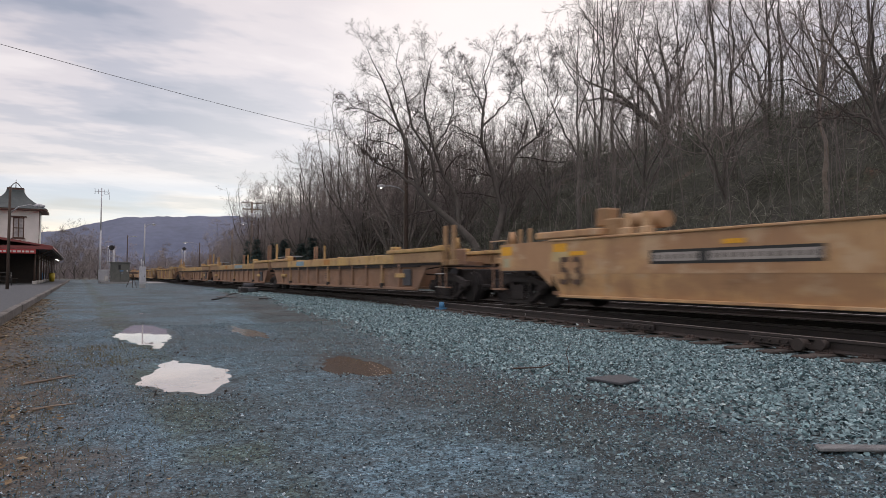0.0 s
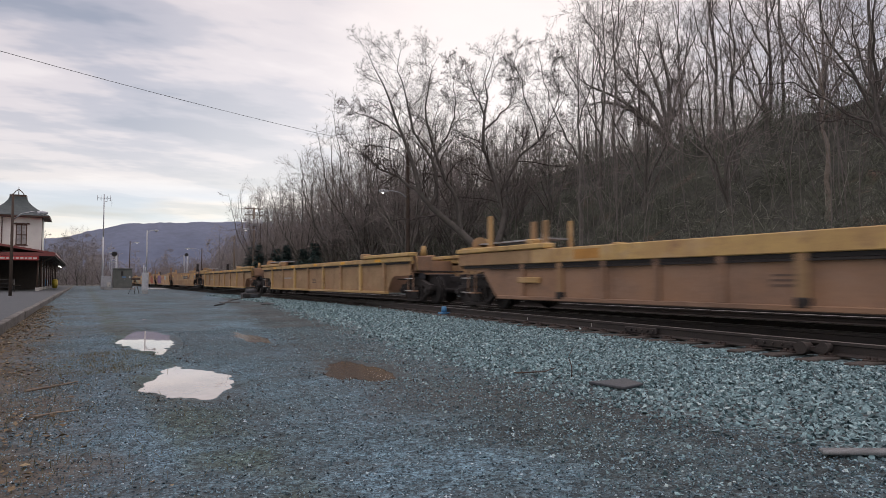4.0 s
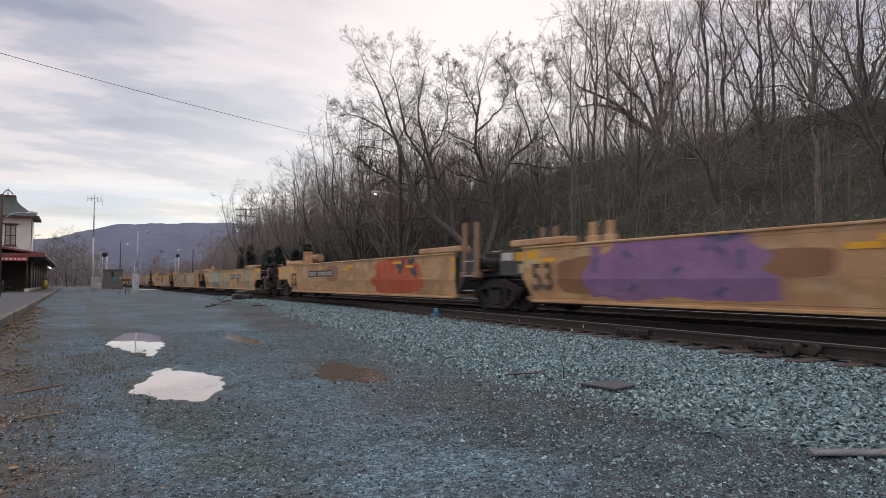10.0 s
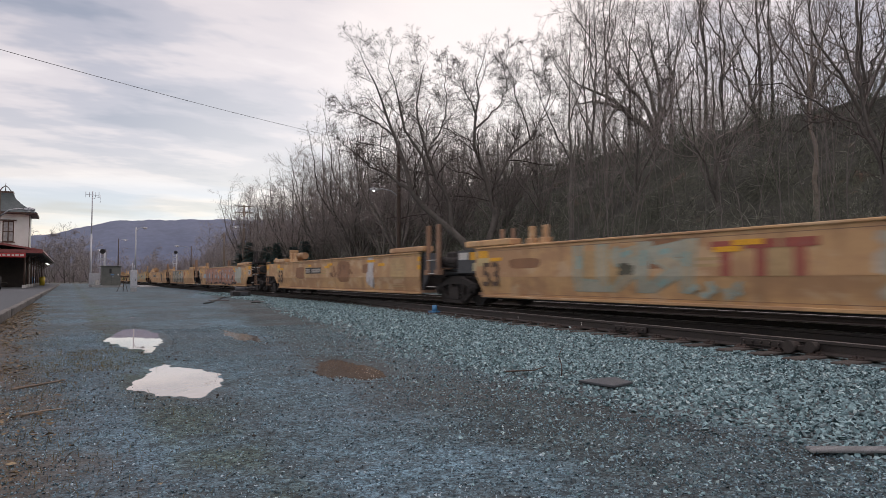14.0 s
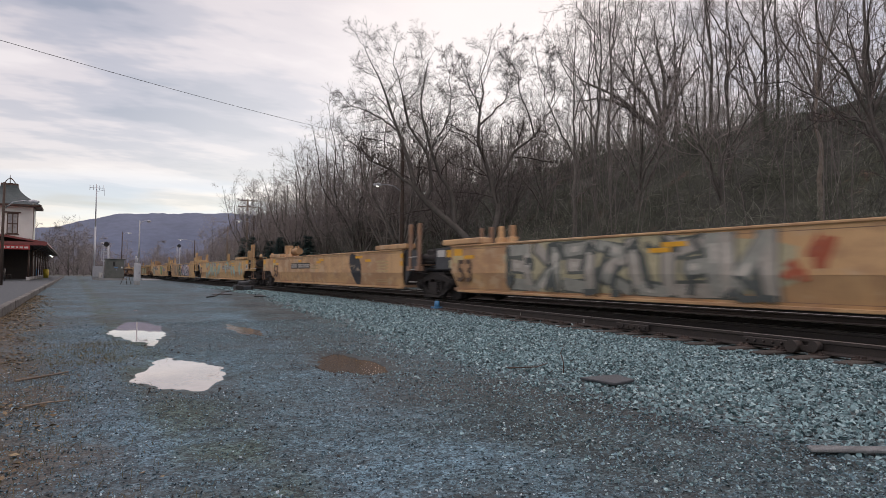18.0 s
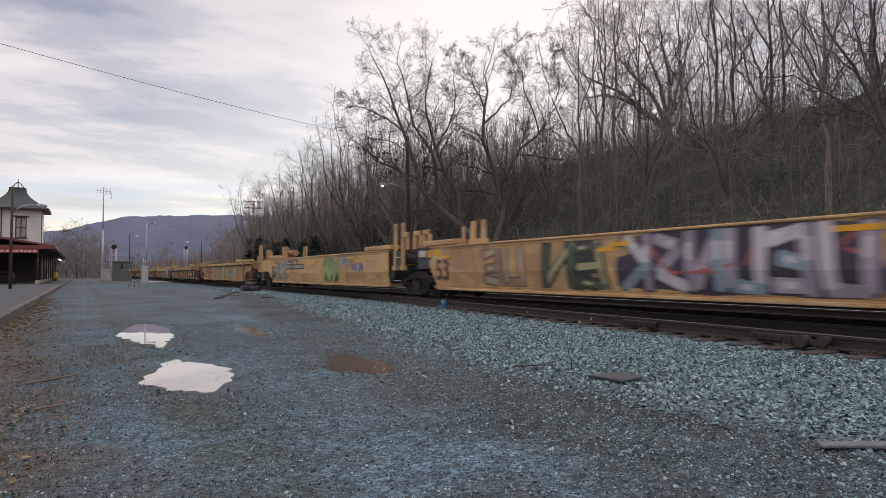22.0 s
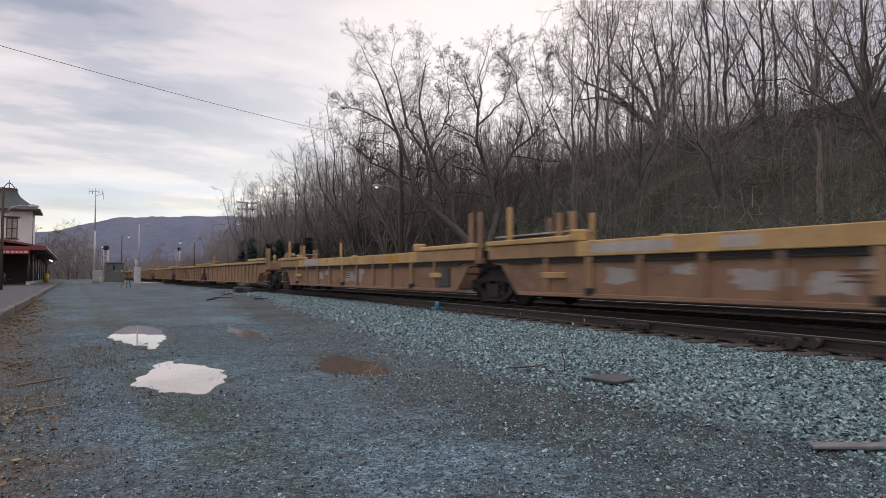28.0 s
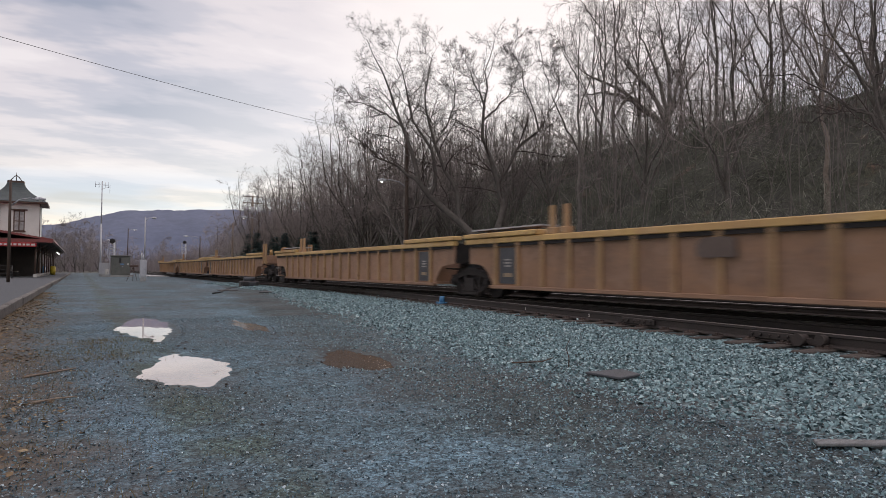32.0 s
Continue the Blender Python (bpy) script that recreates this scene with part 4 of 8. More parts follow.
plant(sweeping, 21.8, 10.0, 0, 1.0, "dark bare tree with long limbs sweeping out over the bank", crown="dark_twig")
rng = random.Random(11)
BARE = "bare leafless winter tree on the wooded bank"
# the slope's tall, narrow trees; thickest along its crest
spots = []
for k in range(4000):
    if len(spots) >= 66:
        break
    x = rng.choice((rng.uniform(23, 32), rng.uniform(30, 44), rng.uniform(36, 50)))
    yy = rng.uniform(-4, 80) if rng.random() < 0.85 else rng.uniform(75, 120)
    if all((x - a) ** 2 + (yy - b) ** 2 > 2.4 ** 2 for a, b in spots) and (x - 22) ** 2 + (yy - 36) ** 2 > 49:
        spots.append((x, yy))
for k, (x, yy) in enumerate(spots):
    plant(forest[k % 6] if k % 5 and yy < 36 else broad[k % 4], x, yy, rng.uniform(0, 360), rng.uniform(0.8, 1.12) * (0.68 if yy > 33 else 1.0), BARE, group="trees on the bank")
# a thicker stand behind the two leaning trees
for k, (x, yy, sz) in enumerate(((25.5, 42, 0.85), (27.0, 38.5, 0.75), (24.0, 46.5, 0.9), (29.0, 36.0, 0.7), (28.0, 45.0, 0.8), (23.5, 41.0, 0.7), (30.0, 41.0, 0.75), (20.8, 51.0, 1.25), (21.8, 47.5, 1.2), (20.4, 57.0, 1.25))):
    plant(broad[k % 4], x, yy, 51 * k, sz, "bare bushy tree on the lower bank", bark="foot_twig", group="trees on the bank", crown="foot_twig")
# trees with sweeping limbs lean out over the track
for x, yy, turn, s in ((27.5, 20.5, 70, 0.8), (28.5, 27.0, 310, 0.8), (33.0, 11.0, 120, 0.9)):
    plant(broad[int(turn) % 3], x, yy, turn, s, "bare tree with long sweeping limbs on the bank", group="trees on the bank")
for x, yy in ((38, 36.5), (35, 38), (40, 34), (42, 40)):
    plant(forest[int(x) % 6], x, yy, 7 * x, 0.85, BARE, group="trees on the bank")
# broad trees at the bank's foot, farther along
for k in range(28):
    yy = 43 + k * 1.95 + rng.uniform(-1.2, 1.2)
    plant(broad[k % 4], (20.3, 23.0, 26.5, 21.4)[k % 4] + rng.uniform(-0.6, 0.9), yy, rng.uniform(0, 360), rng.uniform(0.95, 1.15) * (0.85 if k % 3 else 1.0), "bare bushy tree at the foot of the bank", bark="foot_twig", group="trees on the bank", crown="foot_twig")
# low trees follow along the far curve of the bank
for k in range(14):
    yy = 104 + k * 5 + rng.uniform(-2, 2)
    plant(sparse[k % 3], rng.uniform(23, 31) + (yy - 100) * 0.10, yy, rng.uniform(0, 360), rng.uniform(0.42, 0.6), "low bare tree beside the far track", group="trees on the bank")
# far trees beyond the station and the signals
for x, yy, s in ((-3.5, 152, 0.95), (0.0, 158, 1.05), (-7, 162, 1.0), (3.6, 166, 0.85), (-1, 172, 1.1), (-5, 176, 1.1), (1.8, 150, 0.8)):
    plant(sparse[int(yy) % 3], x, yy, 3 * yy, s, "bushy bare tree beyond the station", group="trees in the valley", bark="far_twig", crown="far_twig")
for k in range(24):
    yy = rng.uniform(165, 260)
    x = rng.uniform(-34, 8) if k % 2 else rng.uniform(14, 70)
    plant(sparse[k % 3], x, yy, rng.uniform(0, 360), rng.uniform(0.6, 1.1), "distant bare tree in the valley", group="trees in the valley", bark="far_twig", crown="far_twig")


def saplings():
    """Thin upright stems crowding the crest and the slope."""
    r = np.random.default_rng(78)
    chains, tips = [], []
    for k in range(640):
        x = r.uniform(34, 52) if k % 3 else r.uniform(22, 36)
        yy = r.uniform(-8, 44)
        h = r.uniform(4, 10) if yy < 30 else r.uniform(2.5, 5.5)
        p = np.array([x, yy, float(ground_height(x, yy)) - 0.1])
        d = np.array([r.normal(0, 0.09), r.normal(0, 0.09), 1.0])
        pts, rad = [p], [0.026]
        for i in range(5):
            d = d + np.array([r.normal(0, 0.06), r.normal(0, 0.06), 0])
            p = p + d / np.linalg.norm(d) * h / 5
            pts.append(p), rad.append(0.026 * (1 - 0.7 * (i + 1) / 5))
        chains.append((pts, rad))
        for j in range(9):
            q = np.asarray(pts[2 + j % 4]) + (np.asarray(pts[min(5, 3 + j % 4)]) - pts[2 + j % 4]) * r.uniform()
            e = q + np.array([r.normal(0, 0.7), r.normal(0, 0.7), r.uniform(0.4, 1.4)]) * h * 0.14
            tips.append((q, (q + e) / 2 + r.normal(0, 0.06, 3), e))
    tagged(part_of("saplings", crown_mesh("saplings", chains, tips, 0.014), "twig"), "thin bare saplings crowding the bank", "saplings", kind="stuff")


saplings()


def far_scrub():
    """Low bare scrub that closes the view along the far track."""
    r = np.random.default_rng(79)
    chains = []
    for k in range(2000):
        x, yy = (r.uniform(-40, 9.0), r.uniform(190, 300)) if k % 2 else (r.uniform(13, 60), r.uniform(150, 330))
        h = r.uniform(1.5, 7.0)
        p = np.array([x, yy, float(ground_height(x, yy))])
        for j in range(5):
            e = p + np.array([r.normal(0, 0.4), r.normal(0, 0.4), 1]) * h * r.uniform(0.5, 1)
            chains.append(([p, (p + e) / 2 + r.normal(0, 0.2, 3), e], [0.05, 0.045, 0.03]))
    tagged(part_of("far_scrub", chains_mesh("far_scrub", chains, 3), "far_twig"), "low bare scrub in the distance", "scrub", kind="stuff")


far_scrub()


def thickets():
    """Tangled shrubs and single dry canes that cover the bank."""
    r = np.random.default_rng(77)
    n = 440
    x = np.where(np.arange(n) % 3 == 2, r.uniform(34, 46, n), 19.8 + np.abs(r.normal(0, 1, n)) * 8)
    y = np.where(np.arange(n) % 4 == 0, r.uniform(40, 95, n), r.uniform(-2, 48, n))
    root = np.stack([x, y, ground_height(x, y) - 0.05], 1)
    high = r.uniform(0.9, 2.9, n) * np.where(x > 34, 1.3, 1.0)
    m, k = 6, 3
    d = unit(r.normal(0, 0.55, (n, m, 3)) + np.array([0, 0, 1.0]))
    q = np.repeat(root[:, None], m, 1) + r.normal(0, 0.25, (n, m, 3)) * [1, 1, 0]
    pts = [q]
    for j in range(k):
        d = unit(d + r.normal(0, 0.25, d.shape) - np.array([0, 0, 0.06 * j]))
        q = q + d * high[:, None, None] * r.uniform(0.6, 1.2, (n, m, 1)) / k
        pts.append(q)
    P = np.stack(pts, 2).reshape(n * m, k + 1, 3)
    R = np.full((n * m, k + 1), 0.015) * np.linspace(1, 0.5, k + 1)
    a = sprout(r, P, R, 5, 0.5, 0.8, 0.02, 0.3, 2, 0.2, 0.7, 9.0, 0.007, 0.012)
    tips = sprout(r, *a, 4, 0.7, 0.8, 0.03, 0.3, 2, 0.1, 0.7)[0]
    tagged(part_of("undergrowth", limbs_mesh("undergrowth", [(P, R, 3), (*a, 3)], tips, 0.009), "brush_mix"), "tangled grey-green undergrowth on the bank", "undergrowth", kind="stuff")
    chains, tips = [], []
    for k in range(5200):
        x = 19.5 + abs(r.normal(0, 1)) * 9 if k % 5 < 2 else r.uniform(21, 36) if k % 5 < 4 else r.uniform(35, 47)
        yy = r.uniform(-12, 66) if k % 4 > 1 else r.uniform(38, 110)
        high = (r.uniform(0.8, 3.4) if x < 35 else r.uniform(1.0, 4.2)) * (1.4 if yy > 42 and x < 30 else 1.0)
        p = np.array([x, yy, float(ground_height(x, yy))])
        d = np.array([r.normal(0, 0.45), r.normal(0, 0.45), 1.0])
        thick_ = 0.011 if x < 35 else 0.026
        pts, rad = [p], [thick_]
        for i in range(3):
            d = d + np.array([r.normal(0, 0.35), r.normal(0, 0.35), -0.15 * i])
            p = p + d / np.linalg.norm(d) * high / 3
            pts.append(p), rad.append(0.9 * thick_ * (1 - 0.5 * (i + 1) / 3))
        chains.append((pts, rad))
        for j in range(4):
            q = np.asarray(pts[1 + j % 3])
            e = q + np.array([r.normal(0, 0.6), r.normal(0, 0.6), r.uniform(-0.1, 0.9)]) * high * 0.35
            tips.append((q, (q + e) / 2 + r.normal(0, 0.06, 3), e))
    tagged(part_of("brush", crown_mesh("brush", chains, tips, 0.010), "brush_mix"), "tangled dry brush covering the bank", "brush", kind="stuff")


thickets()
# ---- the train ----
SPEED = 15.02
moving = []
axles = []
wheel_me = None


def ring_profile(bm, prof, n=20):
    """A body turned about the x axis from (x, radius) pairs."""
    rings = [[bm.verts.new((x, r * math.cos(i * math.tau / n), r * math.sin(i * math.tau / n))) for i in range(n)] for x, r in prof]
    for a, b in zip(rings, rings[1:]):
        for i in range(n):
            bm.faces.new((a[i], a[(i + 1) % n], b[(i + 1) % n], b[i])).smooth = False
    bm.faces.new(rings[0][::-1]), bm.faces.new(rings[-1])


def truck_meshes():
    d = {}
    bm = bmesh.new()
    for s in (-1, 1):
        prof = [(0.66, 0.20), (0.66, 0.42), (0.69, 0.46), (0.72, 0.46), (0.73, 0.43), (0.75, 0.43), (0.76, 0.36), (0.83, 0.36), (0.84, 0.43), (0.86, 0.43), (0.86, 0.20)]
        ring_profile(bm, [(s * x, r) for x, r in prof])
    tube(bm, (-1.05, 0, 0), (1.05, 0, 0), 0.085, n=10)
    bmesh.ops.recalc_face_normals(bm, faces=list(bm.faces))
    me = bpy.data.meshes.new("wheelset")
    bm.to_mesh(me), bm.free()
    d["wheelset"] = me
    # cast side frame with its two openings and the spring nest
    bm = bmesh.new()
    top = [(-1.12, 0.50), (-1.12, 0.64), (-0.84, 0.66), (-0.42, 0.79), (0.42, 0.79), (0.84, 0.66), (1.12, 0.64), (1.12, 0.50), (0.82, 0.52), (0.40, 0.64), (-0.40, 0.64), (-0.82, 0.52)]
    prism(bm, top, "x", -0.07, 0.07)
    low = [(-0.42, 0.10), (0.42, 0.10), (0.86, 0.40), (0.86, 0.54), (0.74, 0.54), (0.70, 0.44), (0.38, 0.21), (-0.38, 0.21), (-0.70, 0.44), (-0.74, 0.54), (-0.86, 0.54), (-0.86, 0.40)]
    prism(bm, low, "x", -0.06, 0.06)
    for s in (-1, 1):
        prism(bm, [(s * 0.30, 0.20), (s * 0.42, 0.20), (s * 0.42, 0.66), (s * 0.30, 0.66)], "x", -0.065, 0.065)
    prism(bm, [(-0.34, 0.79), (0.34, 0.79), (0.28, 0.86), (-0.28, 0.86)], "x", -0.09, 0.09)
    prism(bm, [(-0.46, 0.10), (0.46, 0.10), (0.46, 0.17), (-0.46, 0.17)], "x", -0.17, 0.12)
    me = bpy.data.meshes.new("side_frame")
    bm.to_mesh(me), bm.free()
    d["side_frame"] = me
    bm = bmesh.new()
    teeth = [(0.26 - 0.035 * (k % 2), 0.2 + 0.03 * k) for k in range(13)]
    prism(bm, [(-y, z) for y, z in teeth] + [(y, z) for y, z in teeth[::-1]], "x", -0.05, 0.05)
    me = bpy.data.meshes.new("spring")
    bm.to_mesh(me), bm.free()
    d["spring"] = me
    bm = tubes(((-0.1, 0, 0.46), (0.1, 0, 0.46), 0.13), n=12)
    tube(bm, (-0.16, 0, 0.46), (-0.1, 0, 0.46), 0.09, n=10)
    me = bpy.data.meshes.new("bearing")
    bm.to_mesh(me), bm.free()
    d["bearing"] = me
    bm = boxes((-1.0, -0.2, 0.42, 1.0, 0.2, 0.74), bevel=0.03)
    me = bpy.data.meshes.new("bolster")
    bm.to_mesh(me), bm.free()
    d["bolster"] = me
    return d


TM = truck_meshes()
WHEEL_BASE = 1.78


def truck(car, y):
    t = part_of("truck", TM["bolster"], "truck", car, "grimy black steel truck")
    t.location = (0, y, 0)
    for s in (-1, 1):
        f = part_of("side_frame", TM["side_frame"], "truck_frame", t)
        f.location = (s * 1.02, 0, 0)
        sp = part_of("spring", TM["spring"], "truck_frame", t)
        sp.location = (s * 1.10, 0, 0)
        for e in (-1, 1):
            b = part_of("bearing", TM["bearing"], "truck_frame", t)
            b.location = (s * 1.06, e * WHEEL_BASE / 2, 0)
            if s > 0:
                b.rotation_euler = (0, 0, math.pi)
    for e in (-1, 1):
        w = part_of("wheelset", TM["wheelset"], "truck", t)
        w.matrix_parent_inverse = Matrix.Translation((0, e * WHEEL_BASE / 2, 0.46))
        axles.append(w)
    return t


paints = {}


def paint(rgb, rough=0.7):
    """A thin coat of paint in a colour, a little uneven."""
    key = "paint_%02x%02x%02x" % tuple(int(255 * min(1, c) ** 0.45) for c in rgb)
    if key not in M:
        M[key] = material(key, rgb, tuple(c * 0.78 for c in rgb), rough, scale=1.6, fine=14, bump=0.03, grain=0.12, third=tuple(c * 0.6 + 0.05 for c in rgb))
    return key


def decal(car, name, y0, z0, y1, z1, mat, x=-1.5, lift=0.004, label=""):
    return part(name, boxes((x - lift, y0, z0, x + 0.004, y1, z1)), mat, car, label)


def blob(car, outline, mat, x=-1.5, lift=0.004, label="", name="graffiti"):
    """A patch of spray on the side; where it reaches low it follows the inward slope of the lower panel."""
    bm = bmesh.new()
    prism(bm, outline, "x", x - lift, x + 0.002)
    if x == -1.5:
        follow_slope(bm)
    return part(name, bm, mat, car, label)


def follow_slope(bm):
    """Bend what is painted low on the side inwards with the lower panel."""
    bmesh.ops.bisect_plane(bm, geom=list(bm.verts) + list(bm.edges) + list(bm.faces), plane_co=(0, 0, 0.84), plane_no=(0, 0, 1), dist=1e-5)
    for v in bm.verts:
        if v.co.z < 0.8395:
            v.co.x += 0.005 + (0.84 - v.co.z) * 0.198


def spray(car, outlines, mat, lift, x=-1.5):
    """Sprayed shapes of one colour, each a little over the one before."""
    for k, o in enumerate(outlines):
        blob(car, o, mat, x, lift + 0.00006 * k)


GLYPHS = (((0.1, 0, 0.15, 1), (0.15, 0.95, 0.8, 0.1), (0.85, 0, 0.9, 1)), ((0.15, 0, 0.1, 1), (0.1, 0.95, 0.85, 0.75), (0.85, 0.75, 0.25, 0.45), (0.3, 0.5, 0.9, 0)),
          ((0.15, 0, 0.2, 1), (0.2, 0.95, 0.9, 0.85), (0.2, 0.5, 0.75, 0.5), (0.15, 0.06, 0.9, 0.12)), ((0.15, 0.1, 0.1, 1), (0.15, 0.08, 0.8, 0.1), (0.85, 0.1, 0.9, 1)),
          ((0.2, 0, 0.2, 1), (0.25, 0.5, 0.9, 1), (0.25, 0.5, 0.95, 0)), ((0.85, 0.95, 0.2, 0.75), (0.2, 0.7, 0.85, 0.35), (0.85, 0.3, 0.1, 0.05)), ((0.1, 0, 0.5, 1), (0.5, 1, 0.9, 0), (0.3, 0.35, 0.75, 0.35)))


def wild(car, seed, y0, y1, z0, z1, fills, rim, shine, letters, back=None, w=0.13, slim=0.6):
    """A wall of interlocked bars like big sprayed letters: dark outlines, fills in several colours, short highlights."""
    r = random.Random(seed)
    if back:
        blob(car, cloud_outline(r, y0 - 0.25, z0, y1 + 0.25, z1, 40, 0.14), paint(back), lift=0.003)
    dark, bright, light = [], [[] for _ in fills], []

    def bar(a, b, half, ends):
        d = Vector((b[0] - a[0], b[1] - a[1]))
        d = d.normalized()
        n = Vector((-d.y, d.x)) * half
        a, b = Vector(a) - d * ends, Vector(b) + d * ends
        q = [a + n * 0.8, a - d * half * 0.3, a - n, b - n * 1.1, b + d * half * 0.4, b + n]
        return [(p.x, min(z1, max(z0, p.y))) for p in q]

    cell = (y1 - y0) / letters
    for k in range(letters):
        tilt = r.uniform(-0.12, 0.12)
        for i, (u0, v0, u1, v1) in enumerate(GLYPHS[r.randrange(len(GLYPHS))]):
            j = [r.uniform(-0.06, 0.06) for _ in range(4)]
            a = (y0 + cell * (k + u0 + j[0] + tilt * v0), z0 + (z1 - z0) * (0.04 + 0.92 * v0 + j[1]))
            b = (y0 + cell * (k + u1 + j[2] + tilt * v1), z0 + (z1 - z0) * (0.04 + 0.92 * v1 + j[3]))
            dark.append(bar(a, b, w, 0.09)), bright[(k + i) % len(fills)].append(bar(a, b, w * slim, 0.03))
            if r.random() < 0.6:
                m = ((a[0] + b[0]) / 2 + r.uniform(-0.05, 0.05), (a[1] + b[1]) / 2)
                light.append(bar(m, (m[0] + (b[0] - a[0]) * 0.3, m[1] + (b[1] - a[1]) * 0.3), w * slim * 0.45, 0.0))
    spray(car, dark, paint(rim), 0.006)
    for k, (c, o) in enumerate(zip(fills, bright)):
        if o:
            spray(car, o, paint(c), 0.0100 + 0.0016 * k)
    if light:
        spray(car, light, paint(shine), 0.0155)


def big_word(car, text, y, z, wide_, high, fill, rim):
    """A readable sprayed word: heavy built-in letters over a larger dark copy."""
    for swell, mat, lift in ((0.075, rim, 0.007), (0.03, fill, 0.011)):
        cu = bpy.data.curves.new("lettering", "FONT")
        cu.body, cu.size, cu.extrude, cu.resolution_u, cu.offset = text, 1.0, 0.0015, 3, swell
        tmp = bpy.data.objects.new("lettering", cu)
        scene.collection.objects.link(tmp)
        bpy.context.view_layer.update()
        me = bpy.data.meshes.new_from_object(tmp.evaluated_get(bpy.context.evaluated_depsgraph_get()))
        bpy.data.objects.remove(tmp)
        bm = bmesh.new()
        bm.from_mesh(me)
        bm.transform(Matrix(((0, 0, -1, -1.5 - lift), (-1, 0, 0, y), (0, 1, 0, z), (0, 0, 0, 1))) @ Matrix.Diagonal((wide_, high, 1, 1)))
        follow_slope(bm)
        part("lettering", bm, paint(mat), car)


def cloud_outline(r, y0, z0, y1, z1, n=26, rough=0.22):
    cy, cz, ay, az = (y0 + y1) / 2, (z0 + z1) / 2, (y1 - y0) / 2, (z1 - z0) / 2
    ph = [r.uniform(0, 6.28) for _ in range(4)]
    out = []
    for k in range(n):
        a = k * math.tau / n
        s = 1 + rough * (0.5 * math.sin(3 * a + ph[0]) + 0.35 * math.sin(5 * a + ph[1]) + 0.3 * math.sin(8 * a + ph[2]))
        c, d = math.cos(a), math.sin(a)
        q = (abs(c) ** 4 + abs(d) ** 4) ** -0.25
        out.append((cy + max(-ay, min(ay, ay * s * c * q)), cz + max(-az, min(az, az * s * d * q))))
    return out


text_cache = {}


def lettering(car, text, y, z, size, mat, x=-1.512, tilt=0.0):
    """Raised characters in the built-in font on the car's near side, read from -x."""
    if text not in text_cache:
        cu = bpy.data.curves.new("lettering", "FONT")
        cu.body, cu.size, cu.extrude, cu.resolution_u, cu.offset = text, 1.0, 0.002, 3, 0.018
        tmp = bpy.data.objects.new("lettering", cu)
        scene.collection.objects.link(tmp)
        bpy.context.view_layer.update()
        me = bpy.data.meshes.new_from_object(tmp.evaluated_get(bpy.context.evaluated_depsgraph_get()))
        me.name = "lettering"
        bpy.data.objects.remove(tmp)
        text_cache[text] = me
    ob = part_of("lettering", text_cache[text].copy(), None, car)
    ob.data.materials.clear()
    ob.data.materials.append(M[mat])
    # text x runs towards -y in the car, text y upwards, facing -x
    ob.matrix_basis = Matrix(((0, 0, -1, x), (-1, 0, 0, y), (0, 1, 0, z), (0, 0, 0, 1))) @ Matrix.Rotation(tilt, 4, "X") @ Matrix.Diagonal((size, size, 1, 1))
    return ob


def plate_bars(car, y0, y1, z0, z1, x=-1.5):
    """The car's reporting mark: a dark framed pale plate, its characters as plain bars."""
    decal(car, "plate", y0, z0, y1, z1, paint((0.03, 0.035, 0.035)), x, 0.006, "dark framed plate")
    split = y0 + (y1 - y0) * 0.62
    for a, b in ((y0 + 0.06, split - 0.05), (split + 0.16, y1 - 0.06)):
        decal(car, "plate_field", a, z0 + 0.05, b, z1 - 0.05, paint((0.42, 0.40, 0.37)), x, 0.010)
        n = max(3, int((b - a) / 0.16))
        for k in range(n):
            u = a + (k + 0.25) * (b - a) / n
            decal(car, "bar", u, z0 + 0.09, u + 0.06, z1 - 0.09, paint((0.12, 0.11, 0.10)), x, 0.013)


def small_bars(car, y0, y1, z0, z1, rows, mat, x=-1.5, seed=0):
    r = random.Random(seed)
    h = (z1 - z0) / rows
    for k in range(rows):
        a = y0 + r.uniform(0, 0.25) * (y1 - y0)
        decal(car, "stencil", a, z0 + (k + 0.25) * h, y1 - r.uniform(0, 0.15) * (y1 - y0), z0 + (k + 0.7) * h, mat, x, 0.005)


def knuckle(car, y, s):
    """The coupler: shank and knuckle, reaching from the truck end by s (+1 rearwards, -1 forwards)."""
    bm = boxes((-0.10, min(y, y + s * 1.7), 0.72, 0.10, max(y, y + s * 1.7), 0.92), (-0.2, min(y + s * 1.65, y + s * 1.95), 0.66, 0.2, max(y + s * 1.65, y + s * 1.95), 0.98), bevel=0.02)
    part("coupler", bm, "truck", car)
    hose = chain(bmesh.new(), [(-0.35, y + s * 1.2, 0.7), (-0.42, y + s * 1.5, 0.42), (-0.4, y + s * 1.8, 0.36), (-0.3, y + s * 1.95, 0.5)], 0.025, n=6)
    part("air_hose", hose, "black", car)


def ladder(car, y0, y1, z0, z1, n, x, mat="white"):
    for k in range(n):
        z = z0 + (z1 - z0) * k / (n - 1)
        part("rung", tubes(((x, y0, z), (x, y1, z), 0.014), n=6), mat, car)


